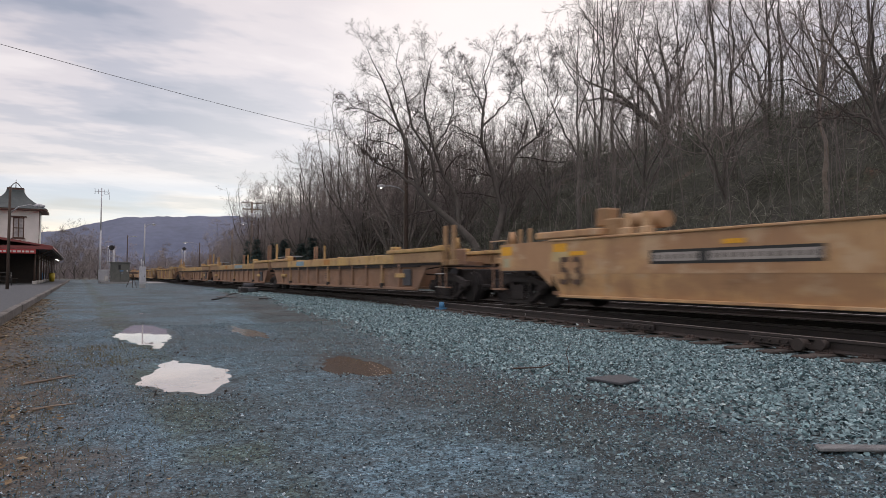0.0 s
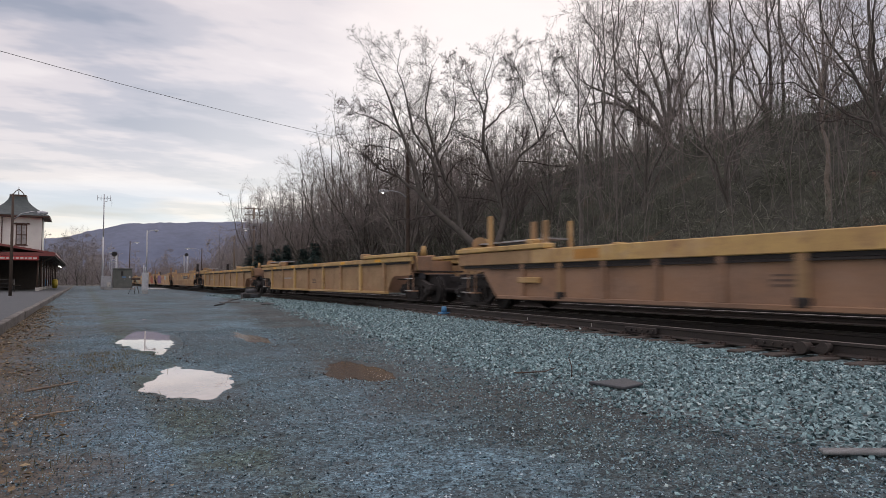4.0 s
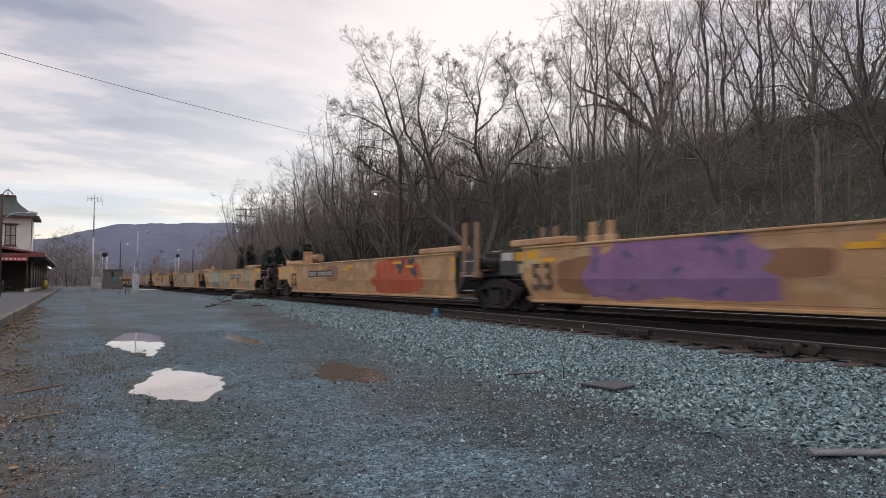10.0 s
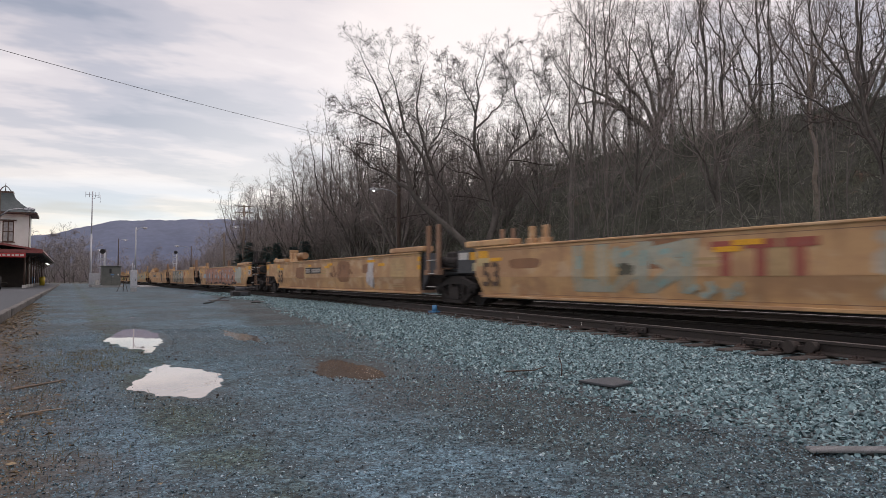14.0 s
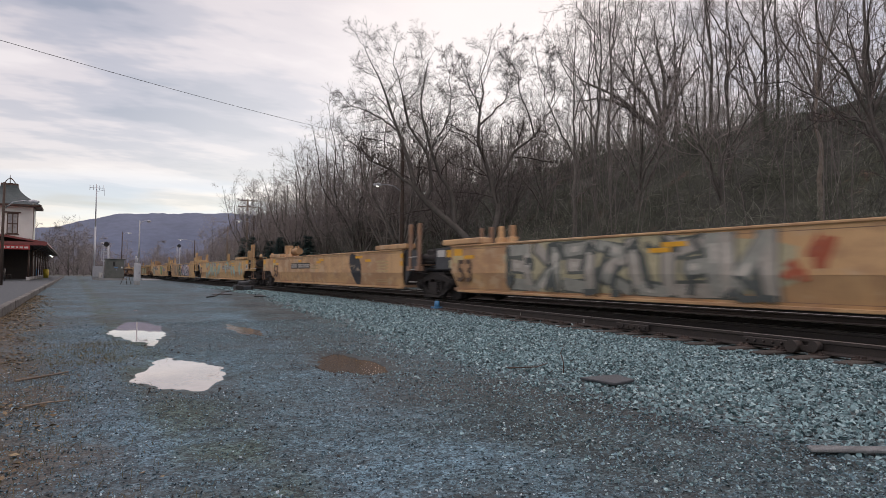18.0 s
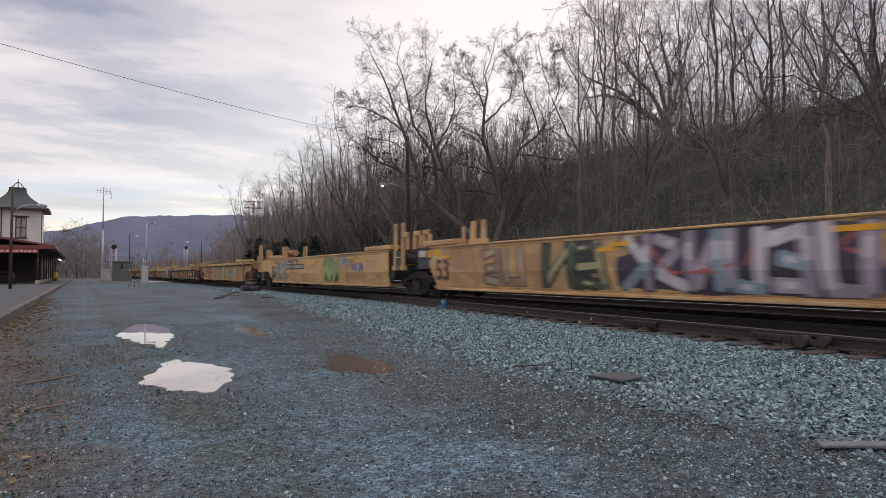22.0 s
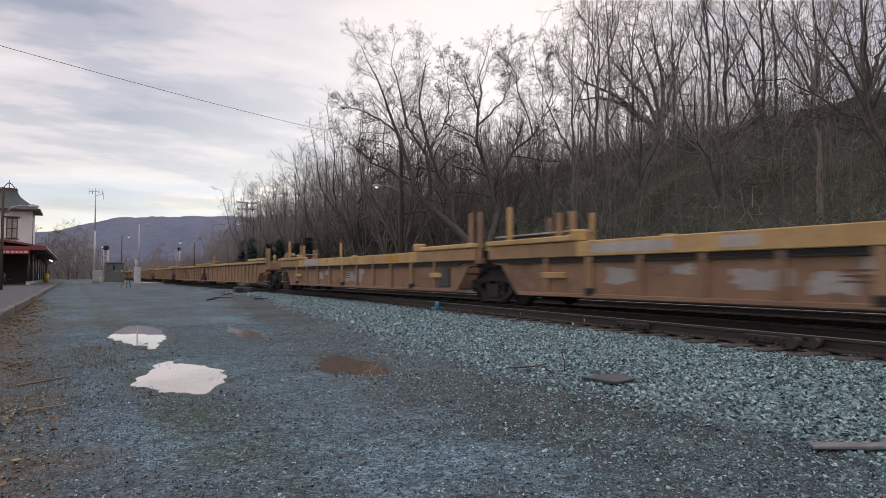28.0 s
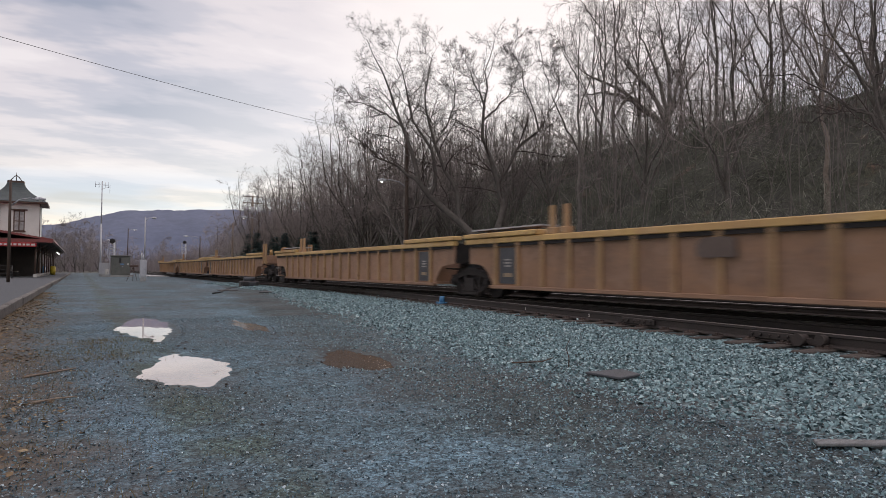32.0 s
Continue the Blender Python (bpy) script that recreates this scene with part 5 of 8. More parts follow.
def end_deck(car, y0, y1, body, lo=0.95, hi=1.12, w=1.2, deck="rust"):
    """Centre sill over the truck, a narrow crossover platform and its brake rigging."""
    part("centre_sill", boxes((-0.36, y0, 0.66, 0.36, y1, lo), bevel=0.03), body, car)
    ym = (y0 + y1) / 2
    part("crossover_platform", boxes((-w, ym - 0.42, hi - 0.05, w, ym + 0.30, hi), bevel=0.01), deck, car)
    part("brake_cylinder", tubes(((-0.62, ym - 0.4, 0.92), (-0.62, ym + 0.4, 0.92), 0.14), n=12), "dark_box", car)
    part("brake_rod", tubes(((-0.9, y0 + 0.1, 0.78), (-0.9, y1 - 0.1, 0.84), 0.025), n=6), "truck", car)
    part("pipe", chain(bmesh.new(), [(-1.0, y0 + 0.1, 1.0), (-1.05, ym, 1.05), (-1.0, y1 - 0.1, 0.98)], 0.02, n=6), "truck", car)


def end_gear(car, y0, y1, body):
    """Housings, brackets and hand rail crowded on a coupler end."""
    r = random.Random(int(y0 * 10) + 7)
    for k in range(4):
        y = y0 + (y1 - y0) * (k + 0.2) / 4
        d = (y1 - y0) / 4 * r.uniform(0.6, 0.9)
        z = r.uniform(1.25, 1.62)
        part("housing", boxes((-1.3 + r.uniform(0, 0.25), y, 1.1, -0.7, y + d, z), bevel=0.03), body if k % 2 else "rust", car)
    part("hand_rail", chain(bmesh.new(), [(-1.3, y0, 1.12), (-1.32, y0, 1.7), (-1.32, y1, 1.7), (-1.3, y1, 1.12)], 0.02, n=6), body, car)
    part("step", boxes((-1.42, y0 + 0.1, 0.42, -1.2, y0 + 0.5, 0.46), (-1.4, y0 + 0.1, 0.46, -1.37, y0 + 0.13, 1.12), (-1.4, y0 + 0.47, 0.46, -1.37, y0 + 0.5, 1.12)), "rust", car)
    part("valve", tubes(((-0.9, y0 + 0.3, 1.62), (-0.9, y0 + 0.3, 1.95), 0.12, 0.07), n=10), body, car)


def guide(car, y, z0, z1, mat, s):
    """An upright container guide: a folded post with a flared foot."""
    bm = boxes((s * 1.38 - 0.05, y - 0.07, z0, s * 1.38 + 0.05, y + 0.07, z1), (s * 1.38 - 0.09, y - 0.13, z0, s * 1.38 + 0.09, y + 0.13, z0 + 0.16), bevel=0.015)
    part("guide_post", bm, mat, car)


def smooth_unit(name, q0, q1, label, front, rear, paintwork="tan", tall=False):
    """A smooth-sided well unit: truck at the front end; one at the rear too where a coupler follows."""
    L_ = q1 - q0
    car = thing(name, pose(TRACK_X, q0, RAIL), label, "freight car", "cars of the train")
    moving.append((car, q0))
    a, b = (1.48, L_ - 1.7)
    if front:
        a = 1.5
    for s in (-1, 1):
        bm = bmesh.new()
        prism(bm, [(a, 0.84), (b, 0.84), (b, 1.60), (a, 1.60)], "x", s * 1.5 - 0.03 * (s > 0), s * 1.5 + 0.03 * (s < 0))
        part("upper_side_panel", bm, paintwork, car)
        bm = bmesh.new()
        w0, w1 = s * 1.495, s * 1.40
        o = [(a + 0.05, 0.84), (b - 0.05, 0.84), (b - 0.28, 0.36), (a + 0.10, 0.36)]
        va = [bm.verts.new((w0 if k < 2 else w1, y, z)) for k, (y, z) in enumerate(o)]
        vb = [bm.verts.new(((w0 if k < 2 else w1) - s * 0.04, y, z)) for k, (y, z) in enumerate(o)]
        bm.faces.new(va), bm.faces.new(vb)
        for k in range(4):
            bm.faces.new((va[k], va[(k + 1) % 4], vb[(k + 1) % 4], vb[k]))
        bmesh.ops.recalc_face_normals(bm, faces=list(bm.faces))
        part("lower_side_panel", bm, paintwork, car)
        part("side_sill", boxes((s * 1.43 - 0.05, a + 0.1, 0.31, s * 1.43 + 0.05, b - 0.28, 0.37), bevel=0.01), paintwork, car)
        part("top_rail", boxes((s * 1.47 - 0.07, a, 1.575, s * 1.47 + 0.07, b, 1.625), bevel=0.012), paintwork, car)
        for y0, y1 in ((a - 0.3, a + 2.1), (b - 1.6, b + 0.45)):
            part("ledge", boxes((s * 1.36 - 0.19, y0, 1.64, s * 1.36 + 0.19, y1, 1.80), bevel=0.02), paintwork, car)
        # the end walls step in beside the trucks
        bm = bmesh.new()
        if rear:
            prism(bm, [(b - 0.05, 0.55), (b + 0.5, 0.92), (b + 2.0, 0.92), (b + 2.0, 1.58), (b - 0.05, 1.60)], "x", s * 1.46 - 0.03, s * 1.46 + 0.03)
            part("end_side", bm, paintwork, car)
        else:
            prism(bm, [(b, 0.95), (b + 1.1, 0.95), (b + 1.1, 1.58), (b, 1.60)], "x", s * 1.36 - 0.03, s * 1.36 + 0.03)
            part("end_side", bm, "dark_box", car, "dark grey end panel")
        bm = bmesh.new()
        if front:
            prism(bm, [(a + 0.05, 0.5), (a - 0.45, 0.92), (a - 1.35, 0.92), (a - 1.35, 1.58), (a + 0.05, 1.60)], "x", s * 1.46 - 0.03, s * 1.46 + 0.03)
            part("end_side", bm, paintwork, car)
        else:
            prism(bm, [(a, 0.45), (a, 1.60), (a - 1.0, 1.55), (a - 1.0, 0.95), (a - 0.35, 0.9)], "x", s * 1.36 - 0.03, s * 1.36 + 0.03)
            part("end_side", bm, "dark_box", car, "dark grey end panel")
        for y in ((a - 1.8, a - 2.35) if front else (a - 0.36, a - 0.96)):
            guide(car, y, 1.73 if front and not tall else 0.9, 2.52 if tall else 2.42, paintwork if tall else "truck_frame" if front else "rust", s)
        if front:
            part("walkway", boxes((s * 1.1 - 0.3, a - 2.6, 1.70, s * 1.1 + 0.3, a - 0.4, 1.73)), "truck_frame", car)
        if tall and rear:
            for y in (L_ + 0.85, L_ + 1.35):
                guide(car, y, 0.9, 2.52, paintwork, s)
        if s < 0:
            for y in (b - 2.3, b - 2.8):
                guide(car, y, 1.6, 2.26 if tall else 2.05, paintwork, s)
    part("well_floor", boxes((-1.38, a, 0.36, 1.38, b, 0.44)), "rust", car)
    for y in (a + 0.4, b - 0.45):
        part("bulkhead", boxes((-1.4, y - 0.05, 0.44, 1.4, y + 0.05, 1.5), bevel=0.01), "truck", car)
    end_deck(car, -0.2 if not front else -1.0, a + 0.3, "truck")
    end_deck(car, b - 0.3, L_ - 0.25 if not rear else L_ + 1.0, "truck")
    ladder(car, a - 0.90 - 0.9 * front, a - 0.42 - 0.9 * front, 0.55, 1.35, 3, -1.45)
    decal(car, "marker", a - 0.02, 1.08, a + 0.16, 1.22, "orange", -1.5, 0.006)
    decal(car, "marker", a - 0.02, 1.34, a + 0.16, 1.48, "orange", -1.5, 0.006)
    ex = -1.49 if rear else -1.39
    decal(car, "marker", b + (1.5 if rear else 0.0), 1.30, b + (1.95 if rear else 0.45), 1.52, "orange", ex, 0.006)
    if not rear:
        decal(car, "label", b + 0.55, 1.32, b + 1.02, 1.52, "white", ex, 0.006)
    decal(car, "marker", b - 0.60, 1.33, b - 0.14, 1.52, "orange", -1.5, 0.006)
    decal(car, "label", b - 0.66, 1.12, b - 0.10, 1.33, paint((0.62, 0.50, 0.26)), -1.5, 0.006)
    # dark brake gear crowds the gap over the truck
    for k, (y0, y1, z0, z1) in enumerate(((-0.15, 0.35, 1.14, 1.58), (0.42, 0.78, 1.14, 1.42), (0.1, 0.7, 0.92, 1.1))):
        part("brake_gear", boxes((-1.22 + 0.1 * k, y0, z0, -0.5, y1, z1), bevel=0.04), ("truck_frame", "truck", "dark_box")[k], car)
    part("brake_gear", tubes(((-1.15, -0.3, 1.3), (-1.15, 0.5, 1.34), 0.12), n=12), "truck_frame", car)
    decal(car, "label", b + (1.6 if rear else 0.05), 1.0, b + (1.85 if rear else 0.3), 1.22, paint((0.5, 0.47, 0.30)), ex, 0.006)
    part("air_line", tubes(((-1.25, a, 0.30), (-1.25, b, 0.30), 0.025), n=6), "black", car)
    truck(car, 0)
    if front:
        decal(car, "marker", a - 1.28, 1.36, a - 0.72, 1.57, "orange", -1.49, 0.006)
        decal(car, "label", a - 1.26, 1.05, a - 0.76, 1.31, "white", -1.49, 0.006)
        decal(car, "label_field", a - 1.19, 1.10, a - 0.83, 1.26, paint((0.20, 0.21, 0.20)), -1.49, 0.009)
        knuckle(car, -0.9, -1)
        end_gear(car, -0.95, 0.2, paintwork if tall else "truck_frame")
        part("air_reservoir", tubes(((-1.05, -1.6, 1.35), (-1.05, -0.3, 1.35), 0.2), n=14), "truck", car)
        for y in (-1.5, -0.5):
            part("grab_rail", tubes(((-1.4, y, 1.05), (-1.4, y + 0.6, 1.05), 0.014), ((-1.4, y, 1.45), (-1.4, y + 0.6, 1.45), 0.014), n=6), "white", car)
    if rear:
        truck(car, L_)
        knuckle(car, L_ + 0.9, 1)
        end_gear(car, L_ + 0.3, L_ + 1.0, paintwork)
        # brake reservoir and hand brake over the end
        part("air_reservoir", tubes(((-0.9, b - 2.9, 1.92), (-0.9, b - 1.9, 1.92), 0.17), n=14), "brown_tan", car)
        part("valve_bracket", boxes((-1.25, b - 1.9, 1.6, -0.7, b - 1.5, 2.0), (-1.2, b - 1.5, 1.85, -0.8, b - 1.2, 2.25), bevel=0.03), "brown_tan", car)
    if tall:
        for y in (b + 0.5, b + 1.15, a - 0.2 - 0.9):
            bm = boxes((-1.42, y - 0.24, 1.6, -1.32, y - 0.14, 2.16), (-1.42, y + 0.14, 1.6, -1.32, y + 0.24, 2.16), (-1.42, y - 0.24, 2.04, -1.32, y + 0.24, 2.18), bevel=0.01)
            part("guide_bracket", bm, paintwork, car)
    lettering(car, "53", b - 0.32, 0.62, 0.84, paint((0.11, 0.07, 0.048)), x=-1.508)
    for y in (a + 2.6, L_ * 0.5, b - 1.2):
        decal(car, "reflector", y, 1.24, y + 0.5, 1.33, "orange", -1.5, 0.016)
    small_bars(car, a + 1.2, a + 2.1, 0.98, 1.32, 5, paint((0.50, 0.36, 0.20)), seed=int(q0))
    small_bars(car, a + 1.0, a + 2.2, 0.50, 0.62, 2, paint((0.46, 0.33, 0.18)), x=-1.455, seed=int(q0) + 1)
    return car, a, b, L_


def ribbed_unit(name, q0, q1, label, front, rear, style):
    """An older well unit with outside ribs under a heavy top chord. style 1: deep chord; 2: thin chord, wide bays, round arches; 3: many ribs."""
    L_ = q1 - q0
    car = thing(name, pose(TRACK_X, q0, RAIL), label, "freight car", "cars of the train")
    moving.append((car, q0))
    chord_lo, chord_hi, step, sheet, chord = {1: (1.19, 1.52, 1.4, "rust", "ochre"), 2: (1.42, 1.58, 2.0, "brown_tan", "ochre"), 3: (1.49, 1.63, 0.95, "rust", "ochre")}[style]
    e0, e1 = (0.33 if not front else -0.35), (L_ - 0.33 if not rear else L_ + 0.35)
    for s in (-1, 1):
        def px_(d):
            return (s * d - 0.02, s * d + 0.02)
        # side sheet with an arch over each truck
        top = chord_lo + 0.02
        if style == 1:
            o = [(e0 + 0.1, top), (e0 + 0.1, 1.08), (0.78, 1.04), (1.45, 0.32), (L_ - 1.45, 0.32), (L_ - 0.78, 1.04), (e1 - 0.1, 1.08), (e1 - 0.1, top)]
        else:
            arc = [(1.62 - 0.25 * (1 - math.cos(k * math.pi / 8)) - 0.0, 0.32 + 0.62 * math.sin(k * math.pi / 8)) for k in range(5)]
            arc = [(y if k < 1 else y - 0.12 * k, z) for k, (y, z) in enumerate(arc)]
            o = [(e0 + 0.1, top), (e0 + 0.1, 0.96)] + [(y, z) for y, z in arc[::-1]] + [(L_ - y, z) for y, z in arc] + [(e1 - 0.1, 0.96), (e1 - 0.1, top)]
        bm = bmesh.new()
        prism(bm, o, "x", *px_(1.40))
        bmesh.ops.triangulate(bm, faces=[f for f in bm.faces if len(f.verts) > 4])
        part("side_sheet", bm, sheet, car)
        lap = 3.4 if style == 1 else 0.0
        part("top_chord", boxes((s * 1.44 - 0.08, e0 + lap, chord_lo, s * 1.44 + 0.08, e1 - lap, chord_hi), bevel=0.015), chord, car)
        if lap:
            for y0, y1 in ((e0, e0 + lap - 0.004), (e1 - lap + 0.004, e1)):
                part("end_chord", boxes((s * 1.435 - 0.08, y0, chord_lo, s * 1.435 + 0.08, y1, chord_hi), bevel=0.015), "brown_tan", car, "browner end of the chord")
        # black strip in place of the shadow that the chord's overhang casts
        part("chord_flange", boxes((s * 1.43 - 0.05, e0 + 0.2, chord_lo - 0.075, s * 1.44 + 0.05, e1 - 0.2, chord_lo - 0.004)), "truck", car)
        part("side_sill", boxes((s * 1.43 - 0.07, 1.55, 0.31, s * 1.43 + 0.07, L_ - 1.55, 0.40), bevel=0.012), "ochre" if style == 2 else "rust", car)
        if style == 3:
            # dark strip that draws the shadow gap below the thin chord
            part("inner_flange", boxes((s * 1.46 - 0.03, 1.2, 1.41, s * 1.46 + 0.03, L_ - 1.2, 1.435)), "truck", car)
        if style == 1:
            part("inner_flange", boxes((s * 1.45 - 0.045, 1.2, 1.07, s * 1.45 + 0.045, L_ - 1.2, 1.11)), "truck_frame", car)
        inset = 2.65 if style == 1 else 1.8
        n = int((L_ - 2 * inset) / step)
        for k in range(n + 1):
            y = inset + k * (L_ - 2 * inset) / n
            wide = style == 1 and k % 4 == 1
            d = 0.06 + 0.03 * wide if style != 2 else 0.10
            bm = boxes((s * 1.45 - 0.05, y - d, 0.40, s * 1.45 + 0.05, y + d, chord_lo), bevel=0.012)
            part("rib", bm, ("brown_tan" if wide else "rust") if style == 1 else "brown_tan" if style == 3 else "ochre" if k % 2 else "brown_tan", car)
            if wide:
                part("rib_foot", boxes((s * 1.46 - 0.06, y - 0.11, 0.36, s * 1.46 + 0.06, y + 0.11, 0.52), bevel=0.02), "truck_frame", car)
        for y0, y1 in ((e0 - 0.04, 3.5), (L_ - 3.6, e1 + 0.04)):
            part("ledge", boxes((s * 1.40 - 0.17, y0, chord_hi + 0.015, s * 1.40 + 0.17, y1, chord_hi + 0.14), bevel=0.02), chord, car)
        posts = [(-0.35, 2.28), (-0.85, 2.28)] if front else [(0.27, 2.5), (0.72, 2.5)] if style == 1 else []
        if s < 0:
            posts += [(L_ - 3.0, 2.2), (L_ - 3.45, 2.2)] if style == 1 else [(L_ - 4.0, 2.3), (L_ - 4.5, 2.3)]
        for y, h in posts:
            if style != 2:
                guide(car, y, 1.1 if y < 0.3 else chord_hi, h, "rust" if 0 < y < 2 else "brown_tan", s)
        if style == 1:
            guide(car, L_ - 1.1, chord_hi, 2.5, "ochre", s)
            for y in (e0 + 3.3, e1 - 3.5):
                part("ledge_stop", boxes((s * 1.40 - 0.15, y, chord_hi + 0.005, s * 1.40 + 0.15, y + 0.28, chord_hi + 0.26), bevel=0.03), "ochre", car)
            part("side_box", boxes((s * 1.455 - 0.03, 1.78, 0.46, s * 1.455 + 0.03, 2.35, 1.0), bevel=0.012), "dark_box", car, "dark grey box on the sheet")
            for y0, y1 in ((2.2, 2.9), (L_ - 3.3, L_ - 2.5)):
                part("shelf_bracket", boxes((s * 1.46 - 0.06, y0, 0.72, s * 1.46 + 0.06, y1, 0.86), bevel=0.015), "ochre", car)
        if style == 2:
            for y0 in (3.5, L_ - 3.95):
                part("corner_casting", boxes((s * 1.40 - 0.16, y0, chord_hi, s * 1.40 + 0.16, y0 + 0.35, chord_hi + 0.22), bevel=0.03), "brown_tan", car)
    part("well_floor", boxes((-1.38, 1.5, 0.36, 1.38, L_ - 1.5, 0.44)), "rust", car)
    for y in (1.9, L_ - 1.9):
        part("bulkhead", boxes((-1.4, y - 0.05, 0.44, 1.4, y + 0.05, chord_lo + 0.1), bevel=0.01), "rust", car)
    end_deck(car, -0.2, 1.9, "truck", 1.0, 1.12, 1.05, "truck_frame")
    end_deck(car, L_ - 1.9, L_ + 0.2, "truck", 1.0, 1.12, 1.05, "truck_frame")
    part("walkway", boxes((-1.2, L_ - 3.3, chord_hi + 0.25, -0.6, L_ - 0.2, chord_hi + 0.29)), "galv", car)
    part("walkway_support", boxes((-0.95, L_ - 2.9, 1.1, -0.85, L_ - 2.8, chord_hi + 0.25), (-0.95, L_ - 0.7, 1.1, -0.85, L_ - 0.6, chord_hi + 0.25)), "rust", car)
    # added black plates make the gap between joined units read as shade
    for y, joined in ((0.44, not front), (L_ - 0.44, not rear)):
        if joined:
            part("end_plate", boxes((-1.34, y - 0.03, 0.98, 1.34, y + 0.03, chord_hi - 0.06), bevel=0.01), "truck", car, "added dark plate for the shaded gap")
    truck(car, 0)
    if front:
        knuckle(car, -0.6, -1)
        end_gear(car, -0.5, 0.5, "ochre")
        ladder(car, -0.35, 0.15, 0.45, 0.85, 2, -1.42)
    if rear:
        truck(car, L_)
        knuckle(car, L_ + 0.6, 1)
        end_gear(car, L_ - 0.45, L_ + 0.5, "ochre")
        ladder(car, L_ - 0.15, L_ + 0.35, 0.45, 0.85, 2, -1.42)
        part("brake_wheel", tubes(((-1.15, L_ - 0.25, 1.75), (-1.15, L_ - 0.20, 1.75), 0.25), n=16), "brown_tan", car)
        part("brake_housing", boxes((-1.3, L_ - 0.55, 1.2, -0.9, L_ - 0.25, 1.7), bevel=0.03), "ochre", car)
    if style != 3:
        small_bars(car, L_ * 0.5, L_ * 0.5 + 0.6, 0.66, 0.9, 3, paint((0.15, 0.10, 0.075)), x=-1.42, seed=int(q0))
    return car, L_


TAN = "tan-painted smooth-sided intermodal well car"
# distance along the train of each unit's two trucks; the train's head has gone by
smooth_unit("well_car", -6.0, 13.4, "tan smooth-sided well car with a long dark framed plate", False, True)
for q0, q1, f, r_, st, lab in (
        (17.1, 36.8, 1, 0, 1, "rusty brown ribbed well car with an ochre top chord"), (36.8, 56.2, 0, 0, 1, "rusty ribbed well car with a blue patch on its chord"), (56.2, 75.6, 0, 1, 1, "rusty brown ribbed well car with an ochre top chord"),
        (79.5, 98.7, 1, 1, 2, "brown well car with widely spaced ribs and a thin yellow chord"), (102.6, 121.8, 1, 1, 2, "brown well car with widely spaced ribs and a thin yellow chord")):
    ribbed_unit("well_car", q0, q1, lab, f, r_, st)
for q0, q1, f, r_, tall, col, lab in (
        (125.4, 145.0, 1, 0, 0, "tan", TAN + ", patched and faded"), (145.0, 164.4, 0, 0, 0, "tan", TAN + " with purple and pale blue graffiti"), (164.4, 183.6, 0, 1, 0, "tan", TAN + " with red graffiti"),
        (187.7, 207.3, 1, 0, 0, "tan", TAN + " with grey-green graffiti"), (207.3, 226.5, 0, 0, 0, "tan", TAN + " with a faded grey mural"), (226.5, 245.7, 0, 1, 0, "tan", TAN + " with a white streak"),
        (249.5, 268.9, 1, 0, 0, "tan", TAN + " under a pink mural"), (268.9, 288.0, 0, 0, 0, "tan", TAN + " with a grey and green mural"), (288.0, 307.2, 0, 1, 0, "tan", TAN + " with a black graffiti figure"),
        (311.1, 330.5, 1, 0, 1, "yellow_tan", "yellow-tan smooth well car with light blue scrawls"), (330.5, 349.7, 0, 0, 1, "yellow_tan", "yellow-tan smooth well car with purple and black graffiti"), (349.7, 369.1, 0, 1, 1, "yellow_tan", "yellow-tan smooth well car with green graffiti")):
    smooth_unit("well_car", q0, q1, lab, f, r_, col, tall)
for q0, q1, f, r_, st, lab in (
        (373.0, 392.1, 1, 1, 2, "yellow-brown ribbed well car with teal streaks"),
        (395.7, 415.4, 1, 0, 1, "dark rusty ribbed well car with an ochre chord"), (415.4, 434.9, 0, 0, 1, "dark rusty ribbed well car with silver graffiti"), (434.9, 454.0, 0, 1, 1, "dark rusty ribbed well car with pale scrawls"),
        (457.7, 477.4, 1, 0, 3, "brown well car with many narrow ribs"), (477.4, 496.4, 0, 0, 3, "brown well car with many narrow ribs"), (496.4, 515.9, 0, 1, 3, "brown well car with many narrow ribs"),
        (519.7, 539.0, 1, 0, 3, "brown well car with many narrow ribs"), (539.0, 558.0, 0, 0, 3, "brown well car with many narrow ribs"), (558.0, 577.0, 0, 1, 3, "last brown ribbed well car of the train")):
    ribbed_unit("well_car", q0, q1, lab, f, r_, st)

# ---- station and platform ----
KERB_X = -1.38
PLATFORM_Z = 0.20


def platform():
    ob = part("platform", boxes((-60, 2.0, -0.3, KERB_X - 0.16, 128, PLATFORM_Z)), "platform")
    tagged(ob, "damp grey asphalt station platform", "platform", kind="structure")
    kerb = thing("kerb", pose(0, 0, 0), "worn pale concrete platform kerb", "kerb", kind="structure")
    r = random.Random(8)
    y = 3.0
    while y < 128:
        ln = r.uniform(1.7, 2.1)
        o = part("kerb_stone", boxes((-0.165, 0.01, -0.3, 0.0, ln - 0.012, 0.205), bevel=0.018), "kerb", kerb)
        o.matrix_basis = pose(KERB_X + r.uniform(-0.012, 0.012), y, r.uniform(-0.01, 0.012), 0, r.uniform(-1.2, 1.2), r.uniform(-0.3, 0.3))
        y += ln


platform()


